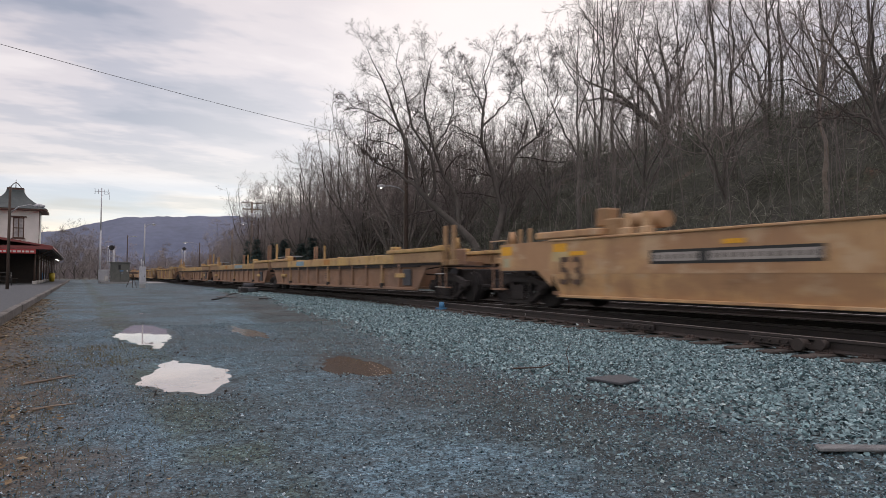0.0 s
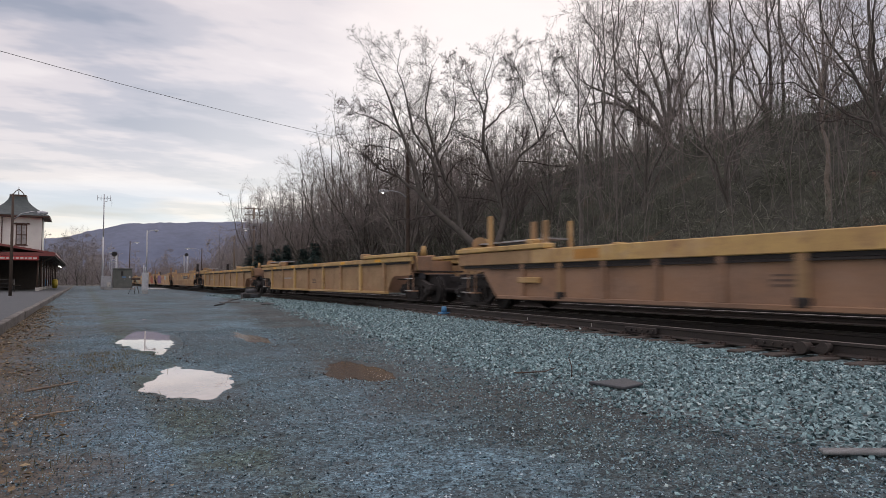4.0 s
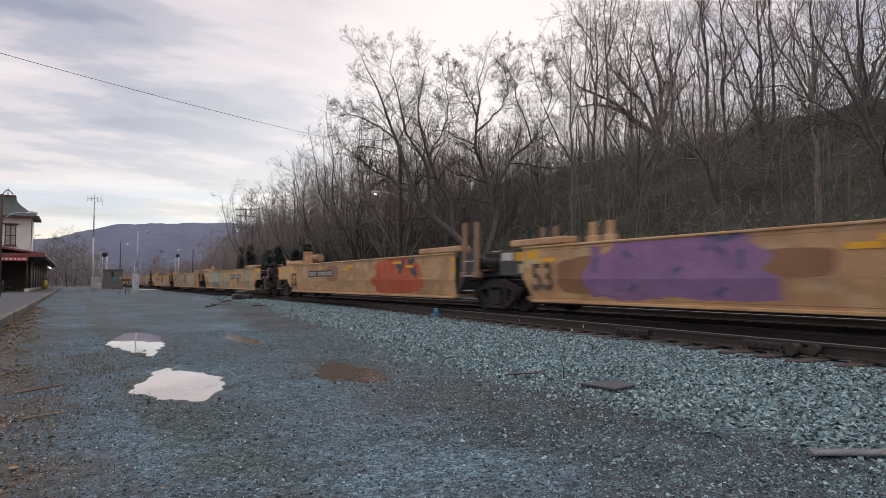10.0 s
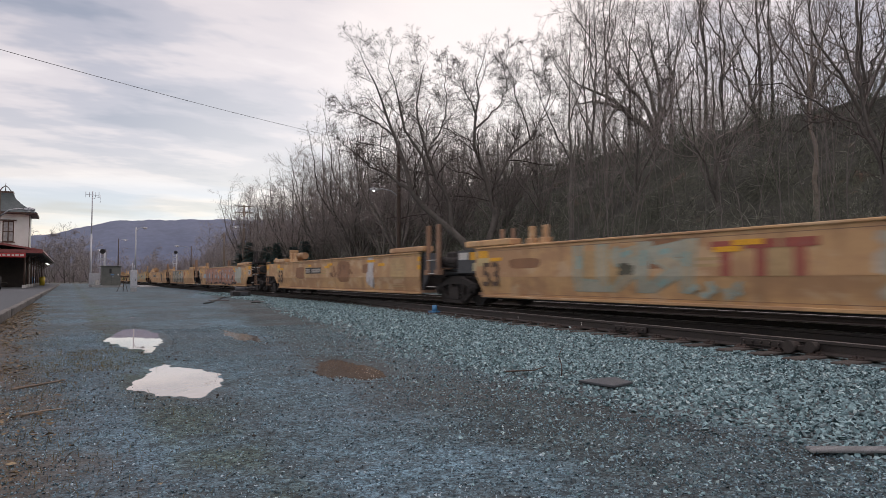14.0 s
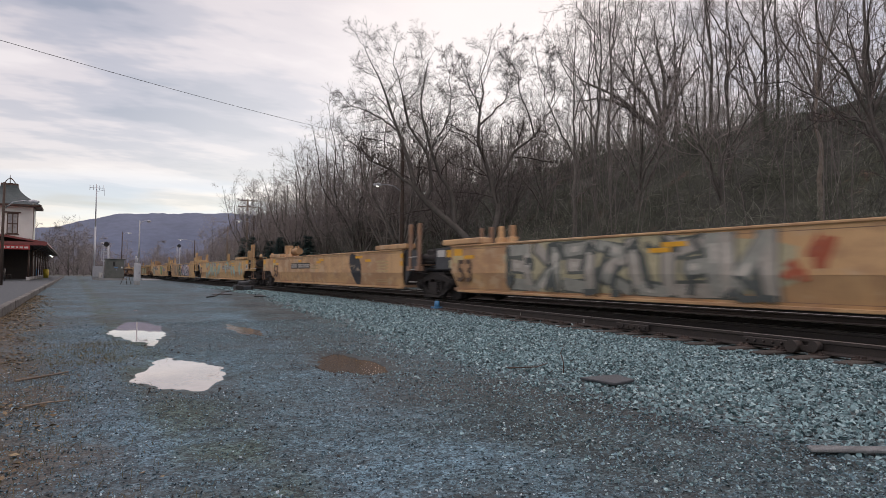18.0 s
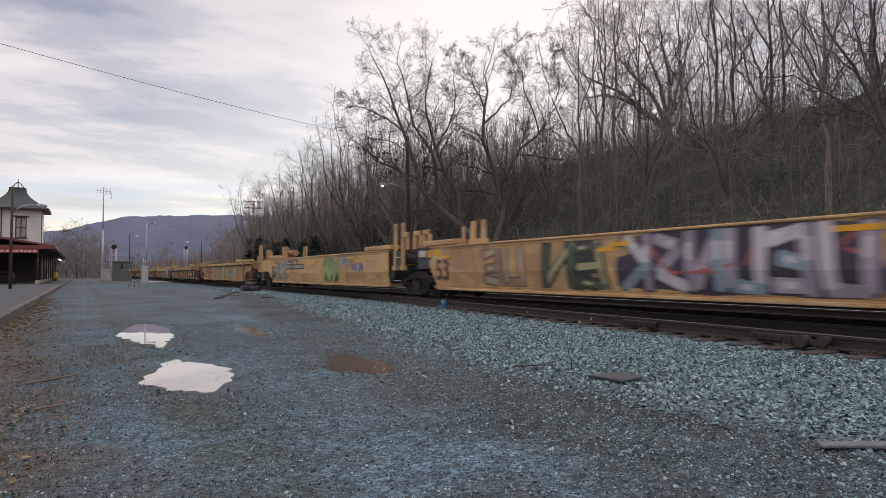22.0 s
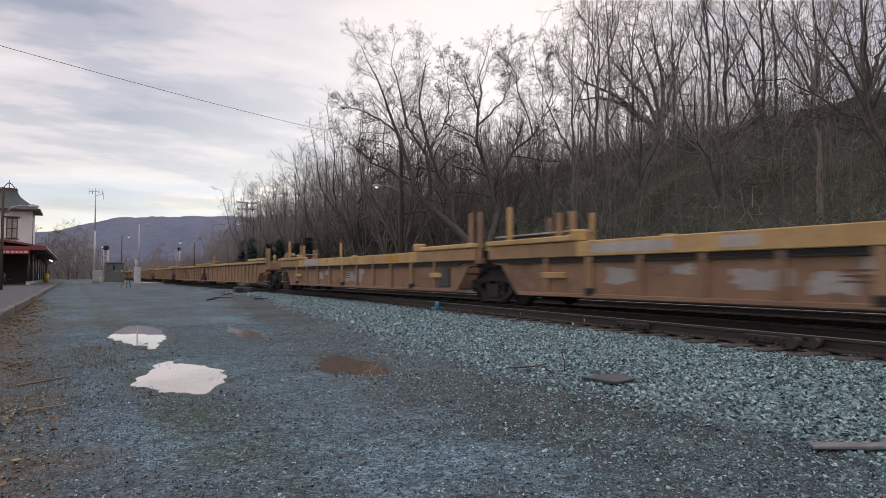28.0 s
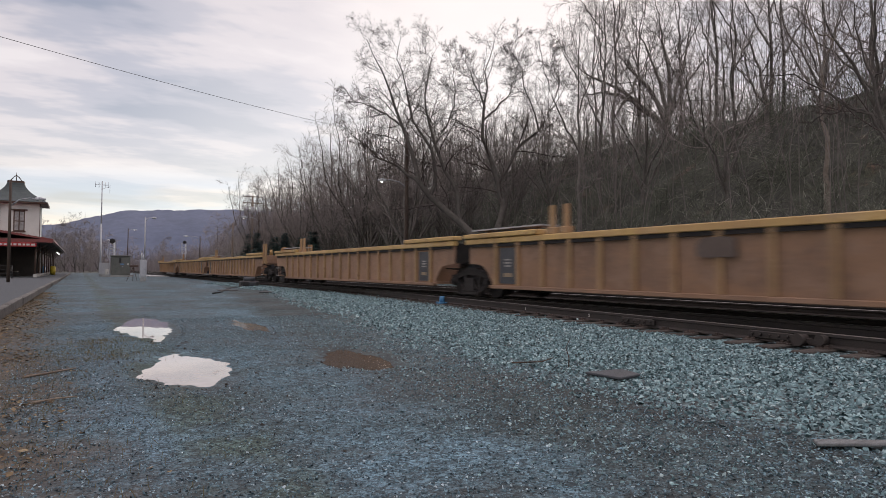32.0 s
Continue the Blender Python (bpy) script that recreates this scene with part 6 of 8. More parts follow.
def station():
    b = thing("station_building", pose(0, 0, 0), "cream stucco railway station with a green mansard tower roof", "station")
    x0, x1, y0, y1 = -8.45, -3.85, 80.0, 84.6
    # tower walls with the window opening on the near side
    wx0, wx1, wz0, wz1 = -6.15, -5.15, 4.85, 7.0
    part("wall", boxes((x0, y0, 0.2, wx0, y0 + 0.3, 7.8), (wx1, y0, 0.2, x1, y0 + 0.3, 7.8), (wx0, y0, 0.2, wx1, y0 + 0.3, wz0), (wx0, y0, wz1, wx1, y0 + 0.3, 7.8)), "cream", b)
    part("wall", boxes((x1 - 0.3, y0 + 0.3, 0.2, x1, y1, 7.8), (x0, y0 + 0.3, 0.2, x0 + 0.3, y1, 7.8), (x0 + 0.3, y1 - 0.3, 0.2, x1 - 0.3, y1, 7.8)), "cream", b)
    # thin dark cladding, added to paint the canopy's shade on the tower wall
    part("lower_wall", boxes((x0 - 0.05, y0 - 0.06, 0.2, x1 + 0.06, y0 - 0.003, 3.3), (x1 + 0.003, y0 - 0.003, 0.2, x1 + 0.06, y1, 3.3)), "dark_wall", b, "tower wall darkened by painted canopy shade")
    w = part("window", boxes((wx0, y0 + 0.02, wz0, wx0 + 0.1, y0 + 0.16, wz1), (wx1 - 0.1, y0 + 0.02, wz0, wx1, y0 + 0.16, wz1), (wx0 + 0.1, y0 + 0.02, wz1 - 0.1, wx1 - 0.1, y0 + 0.16, wz1), (wx0 + 0.1, y0 + 0.02, wz0, wx1 - 0.1, y0 + 0.16, wz0 + 0.1), ((wx0 + wx1) / 2 - 0.05, y0 + 0.02, wz0 + 0.1, (wx0 + wx1) / 2 + 0.05, y0 + 0.16, wz1 - 0.1), (wx0 + 0.1, y0 + 0.05, 5.85, wx1 - 0.1, y0 + 0.14, 5.95)), "brown_trim", b, "brown wooden sash window")
    for a, c in ((wx0 + 0.1, (wx0 + wx1) / 2 - 0.05), ((wx0 + wx1) / 2 + 0.05, wx1 - 0.1)):
        for lo, hi in ((wz0 + 0.1, 5.85), (5.95, wz1 - 0.1)):
            part("pane", boxes((a, y0 + 0.09, lo, c, y0 + 0.10, hi)), "pane_sky", w)
    part("window_hood", boxes((wx0 - 0.22, y0 - 0.14, wz1, wx1 + 0.22, y0, wz1 + 0.14)), "brown_trim", b)
    part("window_sill", boxes((wx0 - 0.12, y0 - 0.12, wz0 - 0.1, wx1 + 0.12, y0, wz0)), "brown_trim", b)
    part("corner_board", boxes((x1 + 0.003, y0 - 0.02, 3.4, x1 + 0.06, y0 + 0.16, 7.75)), "brown_trim", b)
    part("downspout", tubes(((x0 + 1.1, y0 - 0.08, 3.6), (x0 + 1.1, y0 - 0.08, 7.7), 0.05)), "brown_trim", b)
    part("cornice", boxes((x0 - 0.7, y0 - 0.7, 7.74, x1 + 0.7, y1 + 0.7, 7.92), bevel=0.03), "brown_trim", b)
    # concave mansard roof
    bm = bmesh.new()
    cx, cy, hx, hy = (x0 + x1) / 2, (y0 + y1) / 2, (x1 - x0) / 2 + 0.72, (y1 - y0) / 2 + 0.72
    rings = []
    for k in range(9):
        s = k / 8
        f = 0.25 + 0.75 * (1 - s) ** 1.7
        z = 7.92 + 2.15 * s
        rings.append([bm.verts.new((cx + sx * hx * f, cy + sy * hy * f, z)) for sx, sy in ((-1, -1), (1, -1), (1, 1), (-1, 1))])
    for a, c in zip(rings, rings[1:]):
        for i in range(4):
            bm.faces.new((a[i], a[(i + 1) % 4], c[(i + 1) % 4], c[i]))
    bm.faces.new(rings[-1])
    part("roof", bm, "slate", b, "green-grey slate mansard roof")
    z = 10.07
    part("roof_crest", boxes((cx - 0.75, cy - 0.75, z, cx + 0.75, cy - 0.69, z + 0.2), (cx - 0.75, cy + 0.69, z, cx + 0.75, cy + 0.75, z + 0.2), (cx - 0.75, cy - 0.69, z, cx - 0.69, cy + 0.69, z + 0.2), (cx + 0.69, cy - 0.69, z, cx + 0.75, cy + 0.69, z + 0.2)), "brown_trim", b)
    bm = tubes(((cx, cy, z), (cx, cy, z + 1.15), 0.06, 0.02))
    for s in (-1, 1):
        chain(bm, [(cx + s * 0.75, cy, z + 0.1), (cx + s * 0.55, cy, z + 0.2), (cx + s * 0.25, cy, z + 0.65), (cx, cy, z + 0.85)], 0.05, n=6)
    part("finial", bm, "brown_trim", b)
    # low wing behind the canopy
    part("wing_wall", boxes((-16, 79.6, 0.2, -8.46, 79.9, 3.6), (-11, 84.7, 0.2, -6.2, 112, 3.6)), "dark_wall", b, "wing wall with canopy shade in its colour")
    for yy in (90, 94, 98, 103):
        part("doorway", boxes((-6.2, yy, 0.2, -6.14, yy + 1.1, 2.5)), "glass", b)
    # canopy: red metal roof on brackets
    bm = bmesh.new()
    prism(bm, [(-2.1, 3.42), (-2.1, 3.56), (-7.2, 4.45), (-16, 4.6), (-16, 4.4), (-7.2, 4.25)], "y", 66.0, 80.0 - 0.01)
    part("canopy_roof", bm, "red_roof", b, "red standing-seam canopy roof")
    bm = bmesh.new()
    prism(bm, [(-2.1, 3.42), (-2.1, 3.56), (-3.8, 3.95), (-3.8, 3.8)], "y", 80.0, 84.6)
    prism(bm, [(-2.1, 3.42), (-2.1, 3.56), (-7.2, 4.45), (-7.2, 4.25)], "y", 84.61, 113)
    part("canopy_roof", bm, "dark_roof", b)
    for k in range(24):
        bm = bmesh.new()
        x = -2.3 - k * 0.55
        za = 3.56 + (min(-x, 7.2) - 2.1) * 0.1745 + max(0, -x - 7.2) * 0.017
        prism(bm, [(66.0, za), (66.0, za + 0.045), (79.9, za + 0.045), (79.9, za)], "x", x - 0.02, x + 0.02)
        part("roof_seam", bm, "red_roof", b)
    part("fascia", boxes((-16, 65.9, 3.25, -2.1, 65.99, 3.55)), "red_roof", b)
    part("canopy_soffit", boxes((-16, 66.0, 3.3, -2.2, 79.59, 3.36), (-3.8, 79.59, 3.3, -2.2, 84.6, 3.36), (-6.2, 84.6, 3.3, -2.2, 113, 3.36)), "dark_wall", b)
    part("sign_board", boxes((-9.3, 65.82, 2.86, -3.35, 65.88, 3.22), bevel=0.01), "red_sign", b, "red sign board with pale lettering")
    r = random.Random(3)
    x = -9.1
    while x < -3.6:
        wd = r.uniform(0.14, 0.3)
        part("bar", boxes((x, 65.812, 2.96, x + wd, 65.82, 3.12)), "white", b)
        x += wd + 0.1
    for k in range(9):
        yy = 67.0 + k * 5.6
        p = part("canopy_post", tubes(((-3.45, yy, 0.2), (-3.45, yy, 3.3), 0.075)), "brown_trim", b)
        part("post_base", boxes((-3.6, yy - 0.15, 0.2, -3.3, yy + 0.15, 0.5), bevel=0.02), "white", p)
        part("bracket", chain(bmesh.new(), [(-3.4, yy, 2.45), (-3.1, yy, 2.75), (-2.3, yy, 3.28)], 0.05, n=6), "brown_trim", p)
    for k, yy in enumerate((97, 101, 105)):
        part("canopy_lamp", boxes((-2.75, yy, 2.95, -2.55, yy + 0.2, 3.03)), "lamp_on", b, "lit canopy lamp")


# pale grey pane colour stands for the sky reflected in the window
M["pane_sky"] = material("painted_sky_pane", (0.30, 0.31, 0.33), (0.38, 0.38, 0.38), 0.08, scale=1, fine=5, bump=0)
# near-black colour that stands for the deep shade under the canopy
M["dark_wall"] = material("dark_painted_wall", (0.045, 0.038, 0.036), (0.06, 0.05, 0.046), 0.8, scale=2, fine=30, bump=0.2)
M["dark_roof"] = material("dark_metal_roof", (0.05, 0.042, 0.042), (0.07, 0.055, 0.05), 0.6, scale=2, fine=30, bump=0.1)
station()


def bench(x, y):
    t = thing("platform_bench", pose(x, y, PLATFORM_Z), "dark slatted bench under the station canopy", "bench", "benches on the platform")
    for k in range(4):
        part("seat_slat", boxes((-0.25 + k * 0.13, -0.8, 0.42, -0.15 + k * 0.13, 0.8, 0.46)), "brown_trim", t)
    for k in range(3):
        part("back_slat", boxes((-0.34, -0.8, 0.56 + k * 0.14, -0.30, 0.8, 0.66 + k * 0.14)), "brown_trim", t)
    for e in (-0.7, 0.7):
        part("leg", boxes((-0.34, e - 0.03, 0.0, -0.28, e + 0.03, 1.0), (-0.28, e - 0.03, 0.36, 0.25, e + 0.03, 0.42), (0.19, e - 0.03, 0.0, 0.25, e + 0.03, 0.36)), "black", t)


bench(-5.6, 76)
bench(-5.6, 84)


def bin_(x, y, mat, label):
    t = thing("litter_bin", pose(x, y, PLATFORM_Z), label, "bin")
    bm = bmesh.new()
    tube(bm, (0, 0, 0), (0, 0, 0.95), 0.27, 0.33, n=18)
    part("drum", bm, mat, t)
    bm = bmesh.new()
    tube(bm, (0, 0, 0.95), (0, 0, 1.08), 0.34, 0.22, n=18)
    part("lid", bm, mat, t)


bin_(-2.95, 93, "bin_yellow", "yellow plastic bin on the platform")
bin_(-3.9, 90, "blue", "blue plastic bin on the platform")


def railing():
    t = thing("railing", pose(-4.6, 60, PLATFORM_Z), "grey metal railing beside the platform", "railing")
    for k in range(5):
        part("post", tubes(((-k * 1.5, 0, 0), (-k * 1.5, 0, 1.0), 0.03)), "black", t)
    for z in (0.4, 0.7, 1.0):
        part("bar", tubes(((-6, 0, z), (0, 0, z), 0.022)), "black", t)


railing()


def lamp_pole(name, x, y, z, top, arm, height, mat, label, lit=True, direction=(1, 0), r=0.12, head=0.5):
    """A street lamp: tapered pole, curved arm and a cobra head."""
    t = thing(name, pose(x, y, z), label, "street lamp")
    part("pole", tubes(((0, 0, 0), (0, 0, top), r, r * 0.7), n=10), mat, t)
    dx, dy = direction
    p = part("arm", chain(bmesh.new(), [(0, 0, height - 0.35), (dx * arm * 0.35, dy * arm * 0.35, height + 0.05), (dx * arm * 0.75, dy * arm * 0.75, height + 0.18), (dx * arm, dy * arm, height + 0.15)], 0.045, 0.035, n=6), "galv", t)
    bm = bmesh.new()
    u = Vector((dx, dy, 0)).normalized()
    a = Vector((dx * arm, dy * arm, height + 0.15))
    tube(bm, a - u * 0.05, a + u * head * 0.4, 0.07, 0.14, n=10)
    tube(bm, a + u * head * 0.4, a + u * head, 0.14, 0.06, n=10)
    part("lamp_head", bm, "silver", t)
    bm = bmesh.new()
    tube(bm, a + u * head * 0.45 - Vector((0, 0, 0.10)), a + u * head * 0.45 - Vector((0, 0, 0.16)), 0.10, 0.06, n=10)
    part("lens", bm, "lamp_on" if lit else "white", t, "lit lens" if lit else "")
    return t


lamp_pole("street_lamp", -3.62, 44.8, PLATFORM_Z, 5.95, 1.25, 4.75, "dark_pole", "brown wooden lamp pole on the platform", lit=False, r=0.09)
lamp_pole("street_lamp", 6.7, 85, 0, 7.2, 0.8, 7.0, "galv", "grey steel lamp post beside the signal hut", lit=False, r=0.1, head=0.45)
lamp_pole("street_lamp", 19.0, 38.8, 0.1, 10.2, 1.45, 6.8, "dark_pole", "tall dark wooden pole with a street lamp arm", lit=True, direction=(-0.9, 0.44), r=0.15)
lamp_pole("street_lamp", 19.6, 82.5, 0.1, 8.2, 1.5, 7.3, "dark_pole", "dark pole with a lamp arm behind the train", lit=True, direction=(-0.97, 0.2), r=0.13, head=0.7)
lamp_pole("street_lamp", 20.0, 131, 0.1, 7.2, 2.2, 7.0, "dark_pole", "distant dark lamp pole with a lit head", lit=True, direction=(-0.95, 0.2), head=0.9)
lamp_pole("street_lamp", 8.6, 150, 0, 9.4, 1.0, 9.0, "dark_pole", "distant pole with a lit street lamp", lit=True, direction=(0.9, 0.2), head=0.9)
lamp_pole("street_lamp", 6.8, 165, 0, 7.8, 0.9, 7.4, "dark_pole", "distant pole with a lit street lamp", lit=True, direction=(-0.9, 0.2), head=0.9)


def utility_pole(x, y, top, mat, label, arms=True):
    t = thing("utility_pole", pose(x, y, 0), label, "utility pole")
    part("pole", tubes(((0, 0, 0), (0, 0, top), 0.17, 0.12), n=10), mat, t)
    if arms:
        for z in (top - 0.2, top - 1.0):
            part("crossarm", boxes((-1.2, -0.06, z, 1.2, 0.06, z + 0.12), bevel=0.01), mat, t)
            for e in (-1.1, -0.6, 0.6, 1.1):
                part("insulator", tubes(((e, 0, z + 0.12), (e, 0, z + 0.3), 0.05, 0.035)), "galv", t)
        for e in (-0.75, 0.0, 0.75):
            part("transformer", tubes(((e, -0.35, top - 2.4), (e, -0.35, top - 1.5), 0.24), n=14), "silver", t)


utility_pole(19.0, 83.5, 10.4, "pole_wood", "pale wooden utility pole with crossarms and transformers")
utility_pole(19.0, 95.5, 7.6, "pole_wood", "thin pale wooden pole behind the train", arms=False)
utility_pole(22.0, 84, 8.0, "dark_pole", "dark wooden pole among the trees", arms=False)


def wire(a, b, sag, r, label):
    bm = bmesh.new()
    pts = []
    for k in range(25):
        s = k / 24
        p = Vector(a).lerp(Vector(b), s)
        p.z -= sag * 4 * s * (1 - s)
        pts.append(p)
    chain(bm, pts, r, n=5)
    tagged(part("overhead_cable", bm, "cable"), label, "cable")


wire((19.0, 38.8, 9.75), (-15, 12, 7.22), 0.55, 0.0085, "thin black overhead cable crossing the sky")
wire((19.0, 83.5, 10.2), (19.0, 38.8, 9.9), 0.6, 0.012, "thin black overhead cable along the bank")


def mast(x, y, h):
    t = thing("radio_mast", pose(x, y, 0), "tall thin galvanised radio mast with antennas", "mast")
    part("lower_pole", tubes(((0, 0, 0), (0, 0, h * 0.55), 0.12, 0.10), n=12), "silver", t)
    part("upper_pole", tubes(((0, 0, h * 0.55), (0, 0, h), 0.08, 0.06), n=8), "silver", t)
    part("antenna", tubes(((-0.75, 0, h - 0.5), (0.75, 0, h - 0.5), 0.03), ((-0.75, 0, h - 0.85), (-0.75, 0, h - 0.1), 0.03), ((0.75, 0, h - 0.85), (0.75, 0, h - 0.1), 0.03), ((-0.35, 0, h - 0.8), (-0.35, 0, h - 0.15), 0.03), ((0.35, 0, h - 0.8), (0.35, 0, h - 0.15), 0.03)), "silver", t)
    part("antenna", tubes(((0.05, 0, h - 1.0), (0.9, 0, h - 0.7), 0.02), ((0.9, 0, h - 1.5), (0.9, 0, h - 0.5), 0.02)), "silver", t)


mast(2.25, 94.0, 12.3)


def signal(x, y, z, top, label):
    """A railway colour-light signal: silver mast with ladder cage and black heads."""
    t = thing("railway_signal", pose(x, y, z), label, "signal", "signals by the track")
    part("mast", tubes(((0, 0, 0), (0, 0, top - 0.4), 0.10), n=10), "silver", t)
    lad = part("ladder", tubes(((-0.55, -0.5, 0), (-0.55, -0.5, top - 0.6), 0.04), ((-0.1, -0.5, 0), (-0.1, -0.5, top - 0.6), 0.04), n=6), "silver", t)
    n = int((top - 0.8) / 0.4)
    for k in range(n):
        part("rung", tubes(((-0.55, -0.5, 0.4 + k * 0.4), (-0.1, -0.5, 0.4 + k * 0.4), 0.025), n=5), "silver", lad)
    part("cage", boxes((-0.85, -0.9, top - 2.6, 0.15, -0.82, top - 2.5), (-0.85, -0.9, top - 1.4, 0.15, -0.82, top - 1.3), (-0.85, -0.9, top - 0.55, 0.15, -0.82, top - 0.45), (-0.85, -0.9, top - 2.6, -0.77, -0.82, top - 0.5), (0.07, -0.9, top - 2.6, 0.15, -0.82, top - 0.5)), "silver", t)
    for zz in (top - 0.35,):
        h = part("signal_head", tubes(((-0.3, -1.2, zz), (-0.3, -1.1, zz), 0.34), n=20), "black", t)
        for a in (0.4, 2.5, 4.6):
            cx, cz = -0.3 + 0.16 * math.cos(a), zz + 0.16 * math.sin(a)
            part("hood", tubes(((cx, -1.5, cz), (cx, -1.2, cz), 0.11), n=12), "black", h)


signal(4.05, 100, 0, 5.1, "silver railway signal with black round heads behind the hut")
signal(18.3, 138, 0, 6.6, "silver railway signal with black round heads behind the train")


def hut():
    t = thing("signal_hut", pose(4.15, 88, 0), "olive-grey metal signal equipment hut on a slab", "hut")
    part("slab", boxes((-1.9, -0.5, -0.1, 1.5, 2.6, 0.22)), "concrete", t)
    part("body", boxes((-0.85, -0.2, 0.22, 1.2, 2.3, 2.5), bevel=0.03), "olive", t)
    part("roof", boxes((-0.95, -0.35, 2.5, 1.3, 2.45, 2.62), bevel=0.03), "olive", t)
    d = part("door", boxes((0.2, -0.26, 0.3, 1.15, -0.205, 2.4), bevel=0.01), "olive", t)
    part("handle", boxes((0.3, -0.30, 1.2, 0.42, -0.26, 1.32)), "galv", d)
    part("vent", boxes((-0.05, -0.24, 1.7, 0.65, -0.20, 2.25)), "black", t)
    part("notice", boxes((0.1, -0.275, 1.45, 0.5, -0.262, 1.62)), paint((0.15, 0.3, 0.5)), t)
    part("notice", boxes((0.85, -0.275, 1.45, 1.0, -0.262, 1.65)), "white", t)


def cabinet(x, y, w, d, h, mat, label, cap=True):
    t = thing("equipment_cabinet", pose(x, y, 0), label, "cabinet")
    part("base", boxes((-w / 2 + 0.03, -d / 2 + 0.03, -0.05, w / 2 - 0.03, d / 2 - 0.03, 0.3), bevel=0.01), "concrete", t)
    part("body", boxes((-w / 2, -d / 2, 0.3, w / 2, d / 2, h), bevel=0.02), mat, t)
    dr = part("door", boxes((-w / 2 + 0.04, -d / 2 - 0.03, 0.4, w / 2 - 0.04, -d / 2 - 0.002, h - 0.1), bevel=0.008), mat, t)
    part("handle", boxes((w / 2 - 0.14, -d / 2 - 0.06, h * 0.5, w / 2 - 0.1, -d / 2 - 0.03, h * 0.5 + 0.14)), "black", dr)
    if cap:
        part("vent_pipe", tubes(((-0.12, 0, h), (-0.12, 0, h + 0.6), 0.05), ((0.02, 0, h), (0.02, 0, h + 0.45), 0.04)), "silver", t)


cabinet(4.45, 57.5, 0.48, 0.5, 1.72, "silver", "silver-grey trackside equipment cabinet on a concrete foot")
cabinet(2.6, 91.0, 1.2, 0.8, 1.7, "silver", "wide silver equipment cabinet beside the hut", cap=False)
cabinet(2.75, 86.0, 0.4, 0.3, 0.9, "white", "small white equipment box beside the hut", cap=False)
hut()


def tripod():
    t = thing("track_stand", pose(3.65, 58.5, 0), "dark tubular stand beside the cabinet", "stand")
    for a, b in (((-0.35, 0, 0), (0.15, 0, 1.2)), ((0.45, 0.1, 0), (0.15, 0, 1.2)), ((0.15, 0.5, 0), (0.15, 0, 1.2))):
        part("leg", tubes((a, b, 0.02), n=6), "brown_trim", t)
    part("head", boxes((-0.15, -0.2, 1.15, 0.5, 0.2, 1.3), bevel=0.02), "brown_trim", t)


tripod()
tagged(part("crossing_slab", boxes((7.2, 84, -0.1, 9.4, 97, 0.12)), "concrete"), "pale concrete slab beside the track", "slab", kind="structure")


def spruce(x, y, h, seed):
    """A conifer: straight trunk, whorls of drooping boughs set with needles."""
    r = random.Random(seed)
    t = thing("spruce", pose(x, y, float(ground_height(x, y)) - 0.1), "dark blue-green spruce behind the train", "tree", "spruces behind the train")
    part("trunk", tubes(((0, 0, 0), (0, 0, h), 0.16, 0.02)), "bark", t)
    vs, fs = [], []
    tiers = 24
    for k in range(tiers):
        z = 0.5 + (h - 0.8) * k / tiers
        reach = (h * 0.34) * (1 - (k / tiers) ** 1.1) + 0.15
        for j in range(13):
            a = r.uniform(0, 6.28)
            ln = reach * r.uniform(0.7, 1.1)
            c, s = math.cos(a), math.sin(a)
            n = max(3, int(ln / 0.2))
            for q in range(n):
                f = (q + 0.6) / n
                px, pz = ln * f, z - 0.25 * ln * f * f + 0.1 * f
                for m_ in range(4):
                    wdt = 0.34 * (1.1 - 0.5 * f)
                    b0 = len(vs)
                    o = r.uniform(-0.25, 0.25) * (1 - f * 0.5)
                    cx, cy, cz = c * px - s * o, s * px + c * o, pz + r.uniform(-0.08, 0.05)
                    d = (c * r.uniform(0.15, 0.45) - s * r.uniform(-0.3, 0.3), s * r.uniform(0.15, 0.45) + c * r.uniform(-0.2, 0.2), r.uniform(-0.16, 0.06))
                    vs += [(cx - s * wdt * 0.3, cy + c * wdt * 0.3, cz), (cx + s * wdt * 0.3, cy - c * wdt * 0.3, cz), (cx + d[0], cy + d[1], cz + d[2])]
                    fs.append((b0, b0 + 1, b0 + 2))
    me = bpy.data.meshes.new("crown")
    me.from_pydata(vs, [], fs)
    part_of("crown", me, "needle", t)


for k, (x, y, h) in enumerate(((18.6, 57.5, 4.9), (18.8, 61.5, 4.5), (18.5, 66.5, 5.2), (18.9, 72, 5.0), (18.5, 78.5, 5.8), (19.2, 86, 6.0))):
    spruce(x, y, h, 40 + k)


